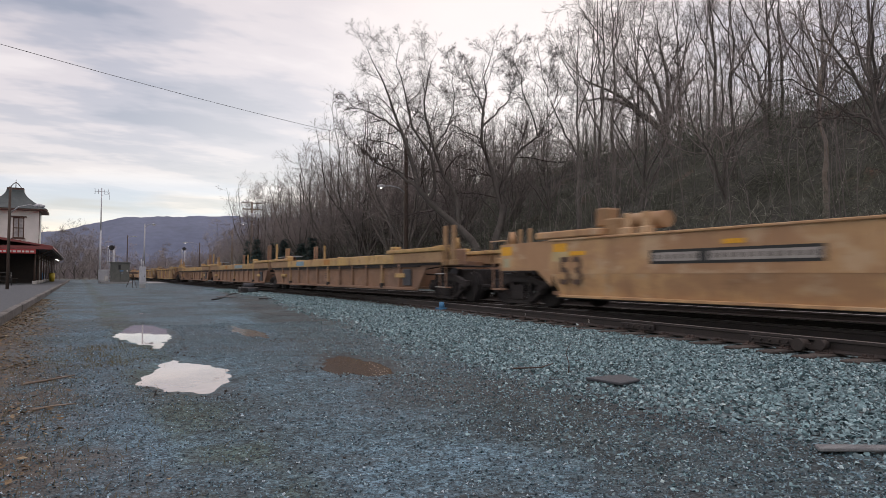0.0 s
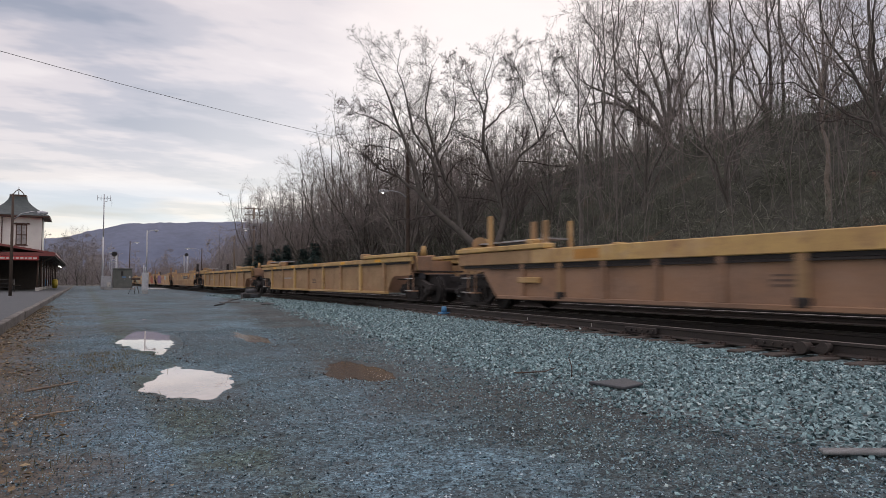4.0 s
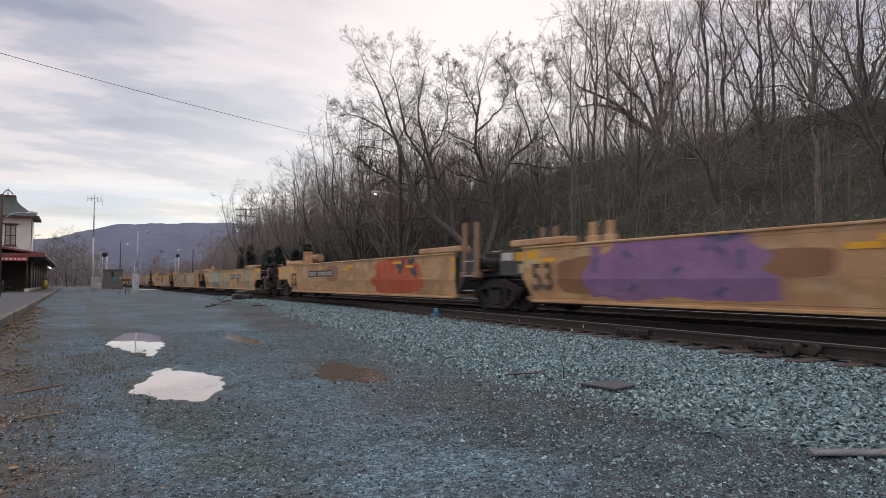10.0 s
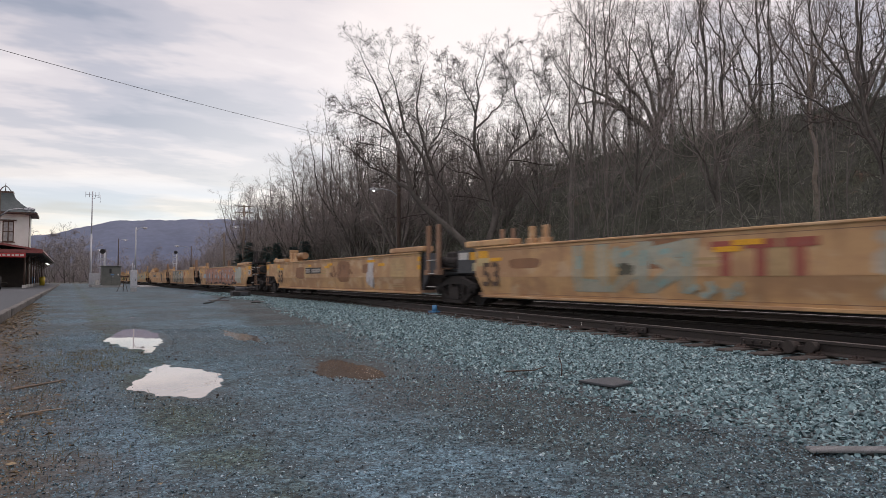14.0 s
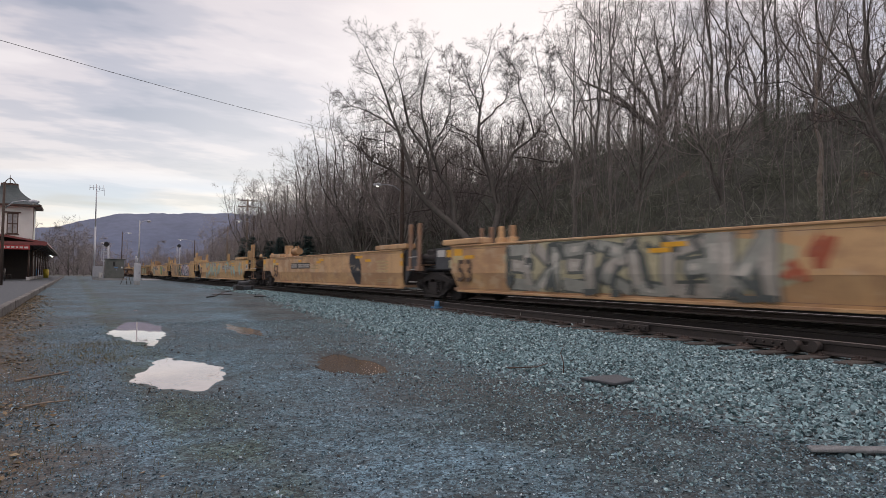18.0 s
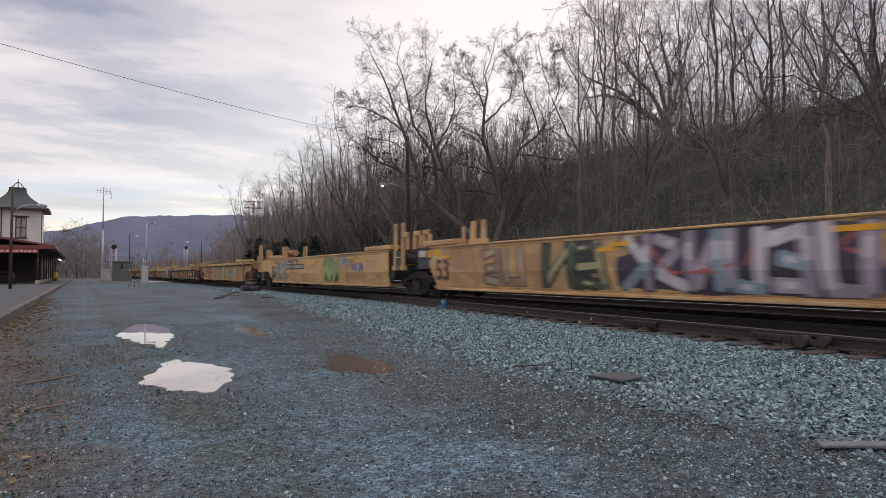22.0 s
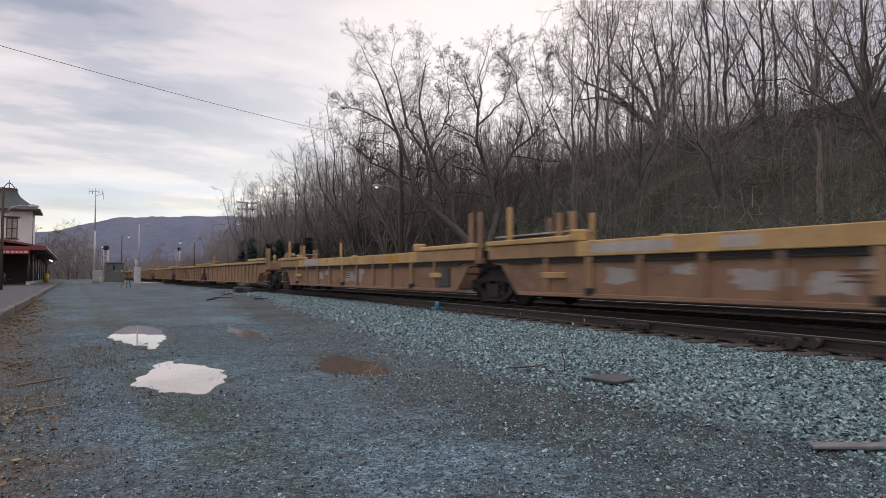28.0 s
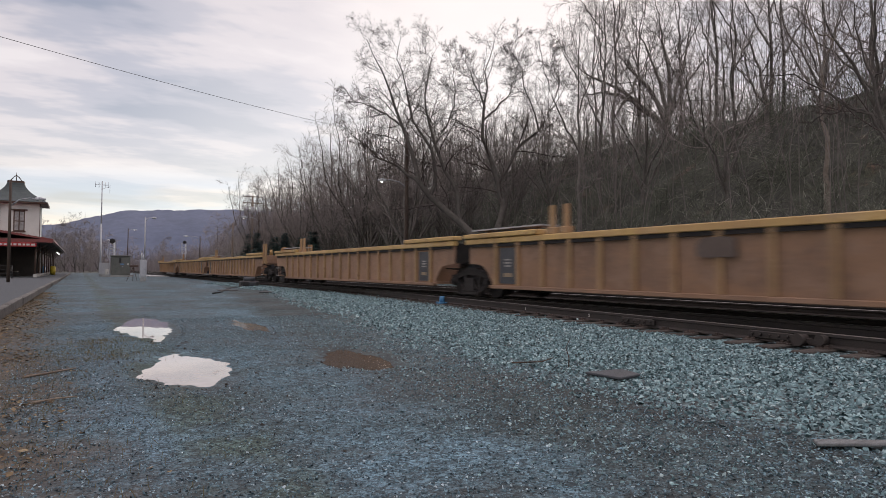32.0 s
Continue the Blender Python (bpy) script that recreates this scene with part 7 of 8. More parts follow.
def parked_car(x, y, turn):
    t = thing("parked_car", pose(x, y, PLATFORM_Z, 0, 0, turn), "pale parked car beyond the canopy", "car", "cars by the station")
    bm = bmesh.new()
    prism(bm, [(-2.2, 0.35), (-2.15, 0.8), (-1.2, 0.92), (-0.6, 1.42), (0.9, 1.42), (1.6, 0.95), (2.2, 0.85), (2.25, 0.35)], "x", -0.85, 0.85)
    bmesh.ops.bevel(bm, geom=list(bm.edges), offset=0.06, segments=2, affect="EDGES")
    part("body", bm, "white", t)
    for s in (-1, 1):
        bm = bmesh.new()
        prism(bm, [(-1.05, 0.94), (-0.56, 1.34), (0.84, 1.34), (1.3, 0.94)], "x", s * 0.852 - 0.004, s * 0.852 + 0.004)
        part("window", bm, "glass", t)
        for e in (-1.35, 1.4):
            part("wheel", tubes(((s * 0.72, e, 0.32), (s * 0.88, e, 0.32), 0.32), n=18), "black", t)
        part("headlight", boxes((s * 0.62 - 0.16, -2.26, 0.58, s * 0.62 + 0.16, -2.19, 0.74)), "lamp_on", t, "lit headlight")


parked_car(-6.5, 122, 4)
parked_car(-9.5, 124, 4)

# ---- loose stone and litter ----
M["stones"] = island_material("blue_grey_ballast", (0.062, 0.100, 0.110), (0.255, 0.405, 0.435), (0.42, 0.54, 0.55))
M["chips"] = island_material("grey_gravel_chips", (0.014, 0.026, 0.033), (0.195, 0.32, 0.385), (0.46, 0.56, 0.61))
M["leaves"] = island_material("dead_brown_leaves", (0.06, 0.045, 0.028), (0.20, 0.145, 0.08), (0.36, 0.30, 0.18))
M["mud"] = island_material("dark_mud_clods", (0.03, 0.027, 0.025), (0.07, 0.06, 0.05), (0.09, 0.08, 0.07))


def pebbles(name, xs, ys, size, squash, sink, mat, label, seed, whole=True):
    """Many broken stones, each an uneven block with cut corners, half bedded in the ground."""
    r = np.random.default_rng(seed)
    n = len(xs)
    gem = np.array([(1, 0, 0), (0, 1, 0), (-1, 0, 0), (0, -1, 0), (0, 0, 1), (0, 0, -1)], float)
    v = gem[None] * r.uniform(0.65, 1.2, (n, 6, 1)) + r.normal(0, 0.22, (n, 6, 3))
    v *= (size[:, None] * r.uniform(0.7, 1.2, (n, 3)) * np.array([1, 1, squash]))[:, None, :]
    a = r.normal(0, 1, (n, 4))
    a[:, 1:3] *= 0.6 if whole else 0.45
    a /= np.linalg.norm(a, axis=1)[:, None]
    w, x, y, z = a.T
    R = np.stack([1 - 2 * (y * y + z * z), 2 * (x * y - z * w), 2 * (x * z + y * w), 2 * (x * y + z * w), 1 - 2 * (x * x + z * z), 2 * (y * z - x * w), 2 * (x * z - y * w), 2 * (y * z + x * w), 1 - 2 * (x * x + y * y)], 1).reshape(n, 3, 3)
    v = np.einsum("nij,nkj->nki", R, v)
    v += np.stack([xs, ys, ground_height(xs, ys) + size * squash * (0.5 - sink)], 1)[:, None]
    f = np.array([(0, 1, 4), (1, 2, 4), (2, 3, 4), (3, 0, 4), (1, 0, 5), (2, 1, 5), (3, 2, 5), (0, 3, 5)])
    F = ((f if whole else f[:4])[None] + 6 * np.arange(n)[:, None, None]).reshape(-1, 3)
    me = bpy.data.meshes.new(name)
    V = v.reshape(-1, 3)
    me.vertices.add(len(V)), me.vertices.foreach_set("co", V.ravel())
    me.loops.add(F.size), me.loops.foreach_set("vertex_index", F.ravel().astype(np.int32))
    me.polygons.add(len(F)), me.polygons.foreach_set("loop_start", np.arange(len(F), dtype=np.int32) * 3)
    me.update(calc_edges=True)
    tagged(part_of(name, me, mat), label, "stones", kind="stuff")


def ballast():
    r = np.random.default_rng(21)
    X, Y, S = [], [], []
    for (y0, y1, count, s0, s1) in ((1.0, 7.0, 25000, 0.013, 0.029), (6.5, 13.0, 18000, 0.016, 0.031), (12.5, 26.0, 14000, 0.022, 0.040), (26.0, 48.0, 8000, 0.03, 0.055)):
        y = r.uniform(y0, y1, count)
        lo = 3.55 + 0.05 * np.minimum(y, 30) + 0.10 * np.clip(y - 8, 0, 22)
        hi = np.minimum(8.42 + (y - 5.0) * 0.082, 9.9) - 0.42
        x = lo + (hi - lo) * r.uniform(-0.05, 1.0, count)
        edge = (x - lo) + 0.5 * waves(x * 0.7, y * 0.7)
        keep = r.uniform(0, 1, count) < np.clip(edge / 1.1, 0.05, 1)
        X.append(x[keep]), Y.append(y[keep]), S.append(r.uniform(s0, s1, keep.sum()))
    pebbles("ballast_stones", np.concatenate(X), np.concatenate(Y), np.concatenate(S), 0.72, 0.16, "stones", "angular blue-grey ballast stones beside the rails", 31, whole=False)
    # between and beyond the rails
    y = r.uniform(0.5, 45, 5000)
    x = r.uniform(8.7, 18.5, 5000)
    pebbles("track_ballast", x, y, r.uniform(0.025, 0.045, 5000), 0.7, 0.1, "stones", "ballast between the railway ties", 33)


ballast()


def gravel():
    r = np.random.default_rng(22)
    n = 100000
    y = 1.5 + 13 * r.uniform(0, 1, n) ** 1.5
    x = r.uniform(-0.9, 4.3, n) + 0.08 * y * r.uniform(0, 1, n)
    dip = np.full(n, -9.0)
    for cx, cy, ax, ay in POOLS:
        dip = np.maximum(dip, 1 - ((x - cx) / ax) ** 2 - ((y - cy) / ay) ** 2)
    keep = (dip < -0.1) & (x < 4 + 0.05 * y) & (0.45 + 0.55 * waves(x * 0.5, y * 0.35) > r.uniform(-0.6, 0.8, n))
    keep &= ground_height(x, y) > -0.008
    pebbles("gravel", x[keep], y[keep], r.uniform(0.004, 0.010, keep.sum()), 0.8, 0.25, "chips", "small grey gravel chips on the lot", 34, whole=False)
    n = 8000
    y = 1.3 + 13 * r.uniform(0, 1, n) ** 1.5
    x = 3.0 + 0.08 * y + r.normal(0, 0.6, n)
    dry = ground_height(x, y) > -0.008
    x, y = x[dry], y[dry]
    n = len(x)
    pebbles("stray_stones", x, y, r.uniform(0.006, 0.017, n), 0.45, 0.15, "stones", "stray ballast stones strewn over the lot's edge", 35, whole=False)
    # broken clods along the rims of the potholes
    X, Y = [], []
    for cx, cy, ax, ay in POOLS[:4]:
        a = r.normal(4.2, 1.1, 110)
        q = 0.9 + np.abs(r.normal(0, 0.7, 110))
        X.append(cx + ax * q * np.cos(a)), Y.append(cy + ay * q * np.sin(a))
    X, Y = np.concatenate(X), np.concatenate(Y)
    pebbles("mud_clods", X, Y, r.uniform(0.006, 0.02, len(X)), 0.6, 0.2, "mud", "dark wet clods around the puddles", 36)


gravel()


def litter_leaves():
    """Dead leaves and thin weeds in the strip along the kerb."""
    r = np.random.default_rng(23)
    n = 14000
    y = 2 + 30 * r.uniform(0, 1, n) ** 1.7
    x = KERB_X + np.abs(r.normal(0, 0.75, n)) * (1.25 - 0.03 * y) + 0.02
    clump = waves(x * 1.2 + 1, y * 0.6)
    keep = clump + (0.7 - (x - KERB_X)) * 0.9 > r.uniform(-0.6, 0.8, n)
    x, y = x[keep], y[keep]
    n = len(x)
    s = r.uniform(0.014, 0.034, n)
    a = r.uniform(0, 6.28, n)
    q = np.array([(-1, 0), (0, -0.55), (1, 0), (0, 0.55)])
    vx = x[:, None] + s[:, None] * (q[None, :, 0] * np.cos(a)[:, None] - q[None, :, 1] * np.sin(a)[:, None])
    vy = y[:, None] + s[:, None] * (q[None, :, 0] * np.sin(a)[:, None] + q[None, :, 1] * np.cos(a)[:, None])
    vz = ground_height(x, y)[:, None] + 0.006 + s[:, None] * r.uniform(0, 0.8, (n, 4))
    V = np.stack([vx, vy, vz], -1).reshape(-1, 3)
    F = np.arange(4 * n).reshape(n, 4)
    me = bpy.data.meshes.new("dead_leaves")
    me.from_pydata(V.tolist(), [], F.tolist())
    tagged(part_of("dead_leaves", me, "leaves"), "brown dead leaves scattered along the kerb", "leaves", kind="stuff")
    chains = []
    rr = np.random.default_rng(24)
    for k in range(3400):
        yy = 2 + 26 * rr.uniform() ** 1.6
        xx = KERB_X + abs(rr.normal(0, 0.7)) + 0.05
        if k % 5 == 1:
            xx, yy = rr.normal(-0.35, 0.38), 2.6 + 7 * rr.uniform()
        if k % 5 == 0:
            xx, yy = rr.normal(0.25, 0.25), rr.uniform(8.2, 10.6)
        h = rr.uniform(0.012, 0.06)
        p = np.array([xx, yy, float(ground_height(xx, yy))])
        e = p + np.array([rr.normal(0, 0.5), rr.normal(0, 0.5), 1]) * h
        chains.append(([p, (p + e) / 2 + [0, 0, h * 0.12], e], [0.002, 0.0017, 0.0008]))
    tagged(part_of("weeds", chains_mesh("weeds", chains, 3), "grass"), "thin yellow-green weeds in the gravel", "weeds", kind="stuff")


litter_leaves()


def stick(pts, r, mat, label, name="stick", category="stick"):
    bm = chain(bmesh.new(), [(x, y, float(ground_height(x, y)) + z) for x, y, z in pts], r, r * 0.5, n=6)
    tagged(part(name, bm, mat), label, category)


stick([(-0.45, 7.3, 0.012), (-0.25, 7.45, 0.014), (-0.02, 7.75, 0.012)], 0.014, "pole_wood", "pale broken stick lying on the gravel")
stick([(-0.30, 5.9, 0.012), (-0.15, 6.0, 0.016), (0.0, 6.02, 0.012)], 0.011, "pole_wood", "short pale stick on the gravel")
stick([(4.55, 5.35, 0.0), (4.58, 5.38, 0.12), (4.57, 5.42, 0.22), (4.60, 5.4, 0.30)], 0.007, "dark_pole", "thin dark weed stalk in the ballast", "weed_stalk", "plant")
stick([(4.2, 5.9, 0.02), (4.5, 5.75, 0.03), (4.75, 5.85, 0.05)], 0.010, "dark_pole", "thin dark twig on the ballast")


def slab(name, pts, h, mat, label, category, tilt=0.0):
    bm = bmesh.new()
    prism(bm, pts, "z", 0, h)
    bmesh.ops.bevel(bm, geom=list(bm.edges), offset=0.006, segments=1, affect="EDGES")
    ob = part(name, bm, mat)
    cx, cy = pts[0]
    ob.location.z = float(ground_height(cx, cy)) + 0.02
    ob.rotation_euler = (0, 0, 0)
    tagged(ob, label, category)
    return ob


slab("steel_plate", [(4.42, 4.95), (4.90, 4.93), (4.82, 4.60), (4.48, 4.52)], 0.025, "plate", "grey steel plate with a hole lying on the ballast", "plate")
slab("wooden_plank", [(3.80, 2.25), (3.87, 2.32), (4.92, 1.70), (4.85, 1.63)], 0.022, "plank", "weathered grey wooden plank lying in the ballast", "plank")
slab("rubber_mat", [(6.6, 27.5), (7.1, 27.3), (7.2, 27.9), (6.7, 28.0)], 0.04, "cable", "small black rubber scrap on the gravel", "scrap")
slab("rubber_mat", [(5.6, 31.0), (6.4, 30.8), (6.5, 32.0), (5.7, 32.1)], 0.03, "cable", "black rubber scrap on the gravel", "scrap")


def switch_machine():
    t = thing("switch_machine", pose(8.6, 37.5, 0.05), "dark switch machine with a bundle of hoses by the track", "switch machine")
    part("housing", boxes((-0.7, -0.35, 0.0, 0.3, 0.35, 0.32), bevel=0.04), "black", t)
    part("motor", tubes(((-0.5, 0, 0.4), (0.1, 0, 0.4), 0.14), n=14), "dark_box", t)
    part("rod", tubes(((0.3, 0, 0.15), (2.2, 0, 0.15), 0.03), n=8), "rail", t)
    part("cover", boxes((-0.3, -0.5, 0.05, 0.1, -0.36, 0.25), bevel=0.02), "plate", t)


switch_machine()
bm = chain(bmesh.new(), [(8.0, 37.2, 0.14), (7.6, 36.4, 0.05), (7.2, 35.2, 0.09), (6.5, 33.9, 0.04), (6.3, 32.4, 0.06), (5.7, 31.0, 0.03), (5.5, 29.6, 0.04), (4.8, 28.0, 0.03)], 0.028, n=6)
tagged(part("hose", bm, "cable"), "thick black hose lying from the switch machine over the gravel", "hose")
t_ = thing("blue_cap", pose(9.2, 16.4, 0.09), "small bright blue plastic marker beside the rail", "marker")
part("cap", tubes(((0, 0, 0), (0, 0, 0.2), 0.09, 0.07), n=10), "blue", t_)
part("base", boxes((-0.14, -0.14, -0.04, 0.14, 0.14, 0.03), bevel=0.01), "blue", t_)


# ---- rail hardware ----
def joint_bars():
    for y, off in ((5.55, 0.0), (8.3, 0.0)):
        t = thing("rail_joint", pose(side_x(y) - 0.03, y, RAIL, 0, 0, -4.7), "rusty bolted joint bar on the near rail", "rail joint")
        part("bar", boxes((-0.05, -0.42, -0.15, -0.012, 0.42, -0.045), bevel=0.01), "rail", t)
        for k in range(6):
            part("bolt", tubes(((-0.085, -0.35 + k * 0.14, -0.095), (-0.05, -0.35 + k * 0.14, -0.095), 0.02), n=6), "rail", t)
    t = thing("rail_brace", pose(side_x(5.1) - 0.03, 5.1, RAIL, 0, 0, -4.7), "rusty round rail brace clamped on the near rail", "rail brace")
    part("boss", tubes(((-0.20, 0, -0.10), (-0.03, 0, -0.10), 0.085, 0.07), n=14), "rail", t)
    part("boss", tubes(((-0.16, -0.28, -0.08), (-0.03, -0.28, -0.08), 0.07, 0.06), n=14), "rail", t)
    part("rod", boxes((-0.12, -0.28, -0.14, -0.06, 0.02, -0.08)), "rail", t)


joint_bars()
plate_bm = boxes((-0.19, -0.09, 0, 0.17, 0.09, 0.016), (-0.16, -0.06, 0.016, -0.12, -0.02, 0.045), (-0.16, 0.02, 0.016, -0.12, 0.06, 0.045))
plate_me = bpy.data.meshes.new("tie_plate")
plate_bm.to_mesh(plate_me)
plate_bm.free()
M["rust_plate"] = material("rusty_tie_plate", (0.055, 0.042, 0.037), (0.085, 0.063, 0.053), 0.85, scale=9, fine=60, bump=0.3, vary=0.3)
y = -4.0
while y < 20:
    o = part_of("tie_plate", plate_me, "rust_plate", side)
    o.location = (side_x(y), y, RAIL - 0.184)
    y += 0.55
y = 20.0
while y < 40:
    o = part_of("tie_plate", plate_me, "rust_plate", main)
    o.location = (TRACK_X - 0.75, y, RAIL - 0.184)
    y += 0.55
for text, yy in (("3", 5.32), ("2", 8.05), ("2", 9.75), ("1", 12.1)):
    lettering(side, text, yy, RAIL - 0.125, 0.085, "white", x=side_x(yy) - 0.016)

# ---- markings and graffiti on the cars ----
def bars_logo(car, y0, y1, z0, z1, rgb, x=-1.5, lift=0.012):
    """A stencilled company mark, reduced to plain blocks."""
    w = (y1 - y0) / 3
    for k in range(3):
        a = y0 + k * w
        decal(car, "mark", a + 0.06 * w, z1 - 0.24 * (z1 - z0), a + 0.94 * w, z1, paint(rgb), x, lift)
        decal(car, "mark", a + 0.36 * w, z0, a + 0.64 * w, z1 - 0.24 * (z1 - z0), paint(rgb), x, lift)


def scrawl(car, seed, y0, y1, z0, z1, rgb, n=5, x=-1.5, w=0.045):
    """Loose sprayed strokes."""
    r = random.Random(seed)
    for k in range(n):
        y, z = y0 + (k + r.uniform(0.1, 0.9)) * (y1 - y0) / n, r.uniform(z0, z1)
        pts = [(y, z)]
        for j in range(4):
            y, z = min(y1, max(y0, y + r.uniform(-0.25, 0.25) * (y1 - y0) / n * 2)), min(z1, max(z0, z + r.uniform(-0.6, 0.6) * (z1 - z0)))
            pts.append((y, z))
        up_, dn = [], []
        for i, (a, b) in enumerate(pts):
            c, d = pts[min(i + 1, 4)], pts[max(i - 1, 0)]
            t = Vector((c[0] - d[0], c[1] - d[1]))
            t = t.normalized() if t.length > 1e-4 else Vector((1, 0))
            up_.append((a - t.y * w, b + t.x * w)), dn.append((a + t.y * w, b - t.x * w))
        bm = bmesh.new()
        for i in range(4):
            q = [up_[i], up_[i + 1], dn[i + 1], dn[i]]
            vs = [bm.verts.new((x - 0.009 - 0.0008 * k, a, b)) for a, b in q]
            bm.faces.new(vs)
        bmesh.ops.remove_doubles(bm, verts=list(bm.verts), dist=0.001)
        ex = bmesh.ops.extrude_face_region(bm, geom=list(bm.faces))
        bmesh.ops.translate(bm, verts=[v for v in ex["geom"] if isinstance(v, bmesh.types.BMVert)], vec=(0.008, 0, 0))
        bmesh.ops.recalc_face_normals(bm, faces=list(bm.faces))
        part("graffiti", bm, paint(rgb), car)


def patch(car, seed, y0, y1, z0, z1, rgb, x=-1.5, lift=0.004, rough=0.15):
    blob(car, cloud_outline(random.Random(seed), y0, z0, y1, z1, 30, rough), paint(rgb), x=x, lift=lift)


C = {187 if 187 < q < 188 else round(q): c for c, q in moving}
# framed plates of reporting marks
for q, y0, y1 in ((-6, 11.4, 14.7), (125, 5.3, 8.5), (164, 11.3, 14.5), (187, 5.0, 8.1), (226, 10.6, 12.7), (288, 11.1, 14.0), (311, 5.1, 8.1), (350, 11.4, 14.5)):
    plate_bars(C[q], y0, y1, 1.02, 1.28)
    decal(C[q], "reflector", y0 + 1.3, 1.34, y0 + 1.7, 1.42, "orange", -1.5, 0.016)
for q, y0, y1 in ((103, 12.6, 15.1), (80, 13.2, 15.4)):
    small_bars(C[q], y0, y1, 0.86, 1.0, 1, paint((0.40, 0.38, 0.34)), x=-1.42)
# patched, faded paint on the first smooth set
for q, seed in ((125, 1), (145, 2), (164, 3), (187, 4), (207, 5), (226, 6)):
    r = random.Random(seed)
    for k in range(5):
        y = r.uniform(2.4, 15.5)
        patch(C[q], seed * 10 + k, y, y + r.uniform(0.5, 1.6), r.uniform(0.5, 1.1), r.uniform(1.25, 1.55), (0.50, 0.35, 0.18) if k % 2 else (0.30, 0.16, 0.085), lift=0.002 + 0.0003 * k, rough=0.05)
# violet and pale blue
patch(C[145], 50, 11.2, 15.6, 0.42, 1.56, (0.32, 0.185, 0.37), lift=0.004, rough=0.25)
wild(C[145], 51, 11.6, 15.4, 0.46, 1.52, ((0.33, 0.20, 0.385), (0.29, 0.165, 0.34)), (0.26, 0.15, 0.31), (0.11, 0.12, 0.22), 4, slim=0.75)
scrawl(C[145], 151, 11.4, 13.0, 1.25, 1.55, (0.13, 0.13, 0.24), 3, w=0.05)
bars_logo(C[145], 7.2, 9.0, 0.86, 1.34, (0.52, 0.14, 0.09))
patch(C[145], 152, 4.6, 7.0, 0.90, 1.50, (0.36, 0.47, 0.47), rough=0.2)
wild(C[145], 52, 4.8, 6.9, 0.94, 1.46, ((0.60, 0.62, 0.58), (0.50, 0.56, 0.54)), (0.26, 0.38, 0.40), (0.14, 0.26, 0.30), 3, w=0.10)
# orange red
patch(C[164], 53, 3.4, 7.1, 0.42, 1.57, (0.55, 0.125, 0.05), rough=0.12)
patch(C[164], 153, 4.2, 7.4, 0.42, 0.98, (0.50, 0.11, 0.045), lift=0.006, rough=0.2)
scrawl(C[164], 54, 3.4, 5.6, 1.0, 1.5, (0.05, 0.08, 0.13), 5, w=0.075)
scrawl(C[164], 154, 5.6, 6.8, 0.9, 1.4, (0.42, 0.08, 0.04), 4, w=0.05)
# pale grey-green letters on a cream ground
patch(C[187], 55, 11.9, 15.9, 0.40, 1.58, (0.50, 0.45, 0.30), rough=0.10)
patch(C[187], 155, 12.2, 13.6, 0.40, 1.58, (0.46, 0.46, 0.36), lift=0.0048, rough=0.3)
big_word(C[187], "UROK", 15.55, 0.52, 1.24, 1.30, (0.50, 0.50, 0.41), (0.235, 0.30, 0.245))
scrawl(C[187], 156, 12.2, 15.4, 0.5, 0.8, (0.20, 0.27, 0.22), 6, w=0.06)
wild(C[187], 56, 8.8, 11.2, 0.42, 1.5, ((0.47, 0.43, 0.28), (0.38, 0.42, 0.32)), (0.27, 0.31, 0.22), (0.55, 0.52, 0.42), 3, back=(0.50, 0.44, 0.29))
patch(C[187], 57, 2.6, 4.4, 0.45, 1.56, (0.33, 0.34, 0.26))
# faded letters, the mark, and a pale cloud of scrawls
wild(C[207], 58, 10.5, 13.6, 0.52, 1.5, ((0.47, 0.41, 0.29), (0.42, 0.42, 0.34)), (0.36, 0.41, 0.345), (0.30, 0.46, 0.44), 3, w=0.16, slim=0.7)
patch(C[207], 158, 11.9, 12.3, 0.86, 1.10, (0.10, 0.10, 0.07), lift=0.017, rough=0.3)
scrawl(C[207], 159, 9.6, 10.8, 0.45, 0.75, (0.32, 0.40, 0.36), 5, w=0.05)
bars_logo(C[207], 8.3, 10.2, 0.84, 1.42, (0.36, 0.10, 0.075))
patch(C[207], 160, 3.8, 7.6, 0.50, 1.50, (0.48, 0.43, 0.35), rough=0.35)
wild(C[207], 59, 4.0, 7.5, 0.5, 1.45, ((0.55, 0.51, 0.44), (0.49, 0.44, 0.36)), (0.44, 0.38, 0.29), (0.62, 0.60, 0.55), 5, w=0.11)
# white streak
patch(C[226], 61, 5.0, 5.6, 0.45, 1.57, (0.58, 0.57, 0.56), rough=0.5)
scrawl(C[226], 62, 4.9, 5.7, 0.5, 1.5, (0.56, 0.55, 0.56), 4, w=0.07)
scrawl(C[226], 63, 7.0, 9.5, 0.9, 1.3, (0.24, 0.13, 0.07), 5)
# pink wall of letters with grey and pale blue counters
patch(C[250], 62, 3.0, 15.3, 0.42, 1.58, (0.47, 0.26, 0.19), rough=0.04)
wild(C[250], 63, 4.6, 15.1, 0.50, 1.52, ((0.50, 0.275, 0.20), (0.44, 0.24, 0.18)), (0.17, 0.12, 0.10), (0.33, 0.40, 0.44), 10, w=0.15, slim=0.78)
scrawl(C[250], 64, 4.0, 15.2, 0.40, 0.52, (0.06, 0.055, 0.05), 16, w=0.05)
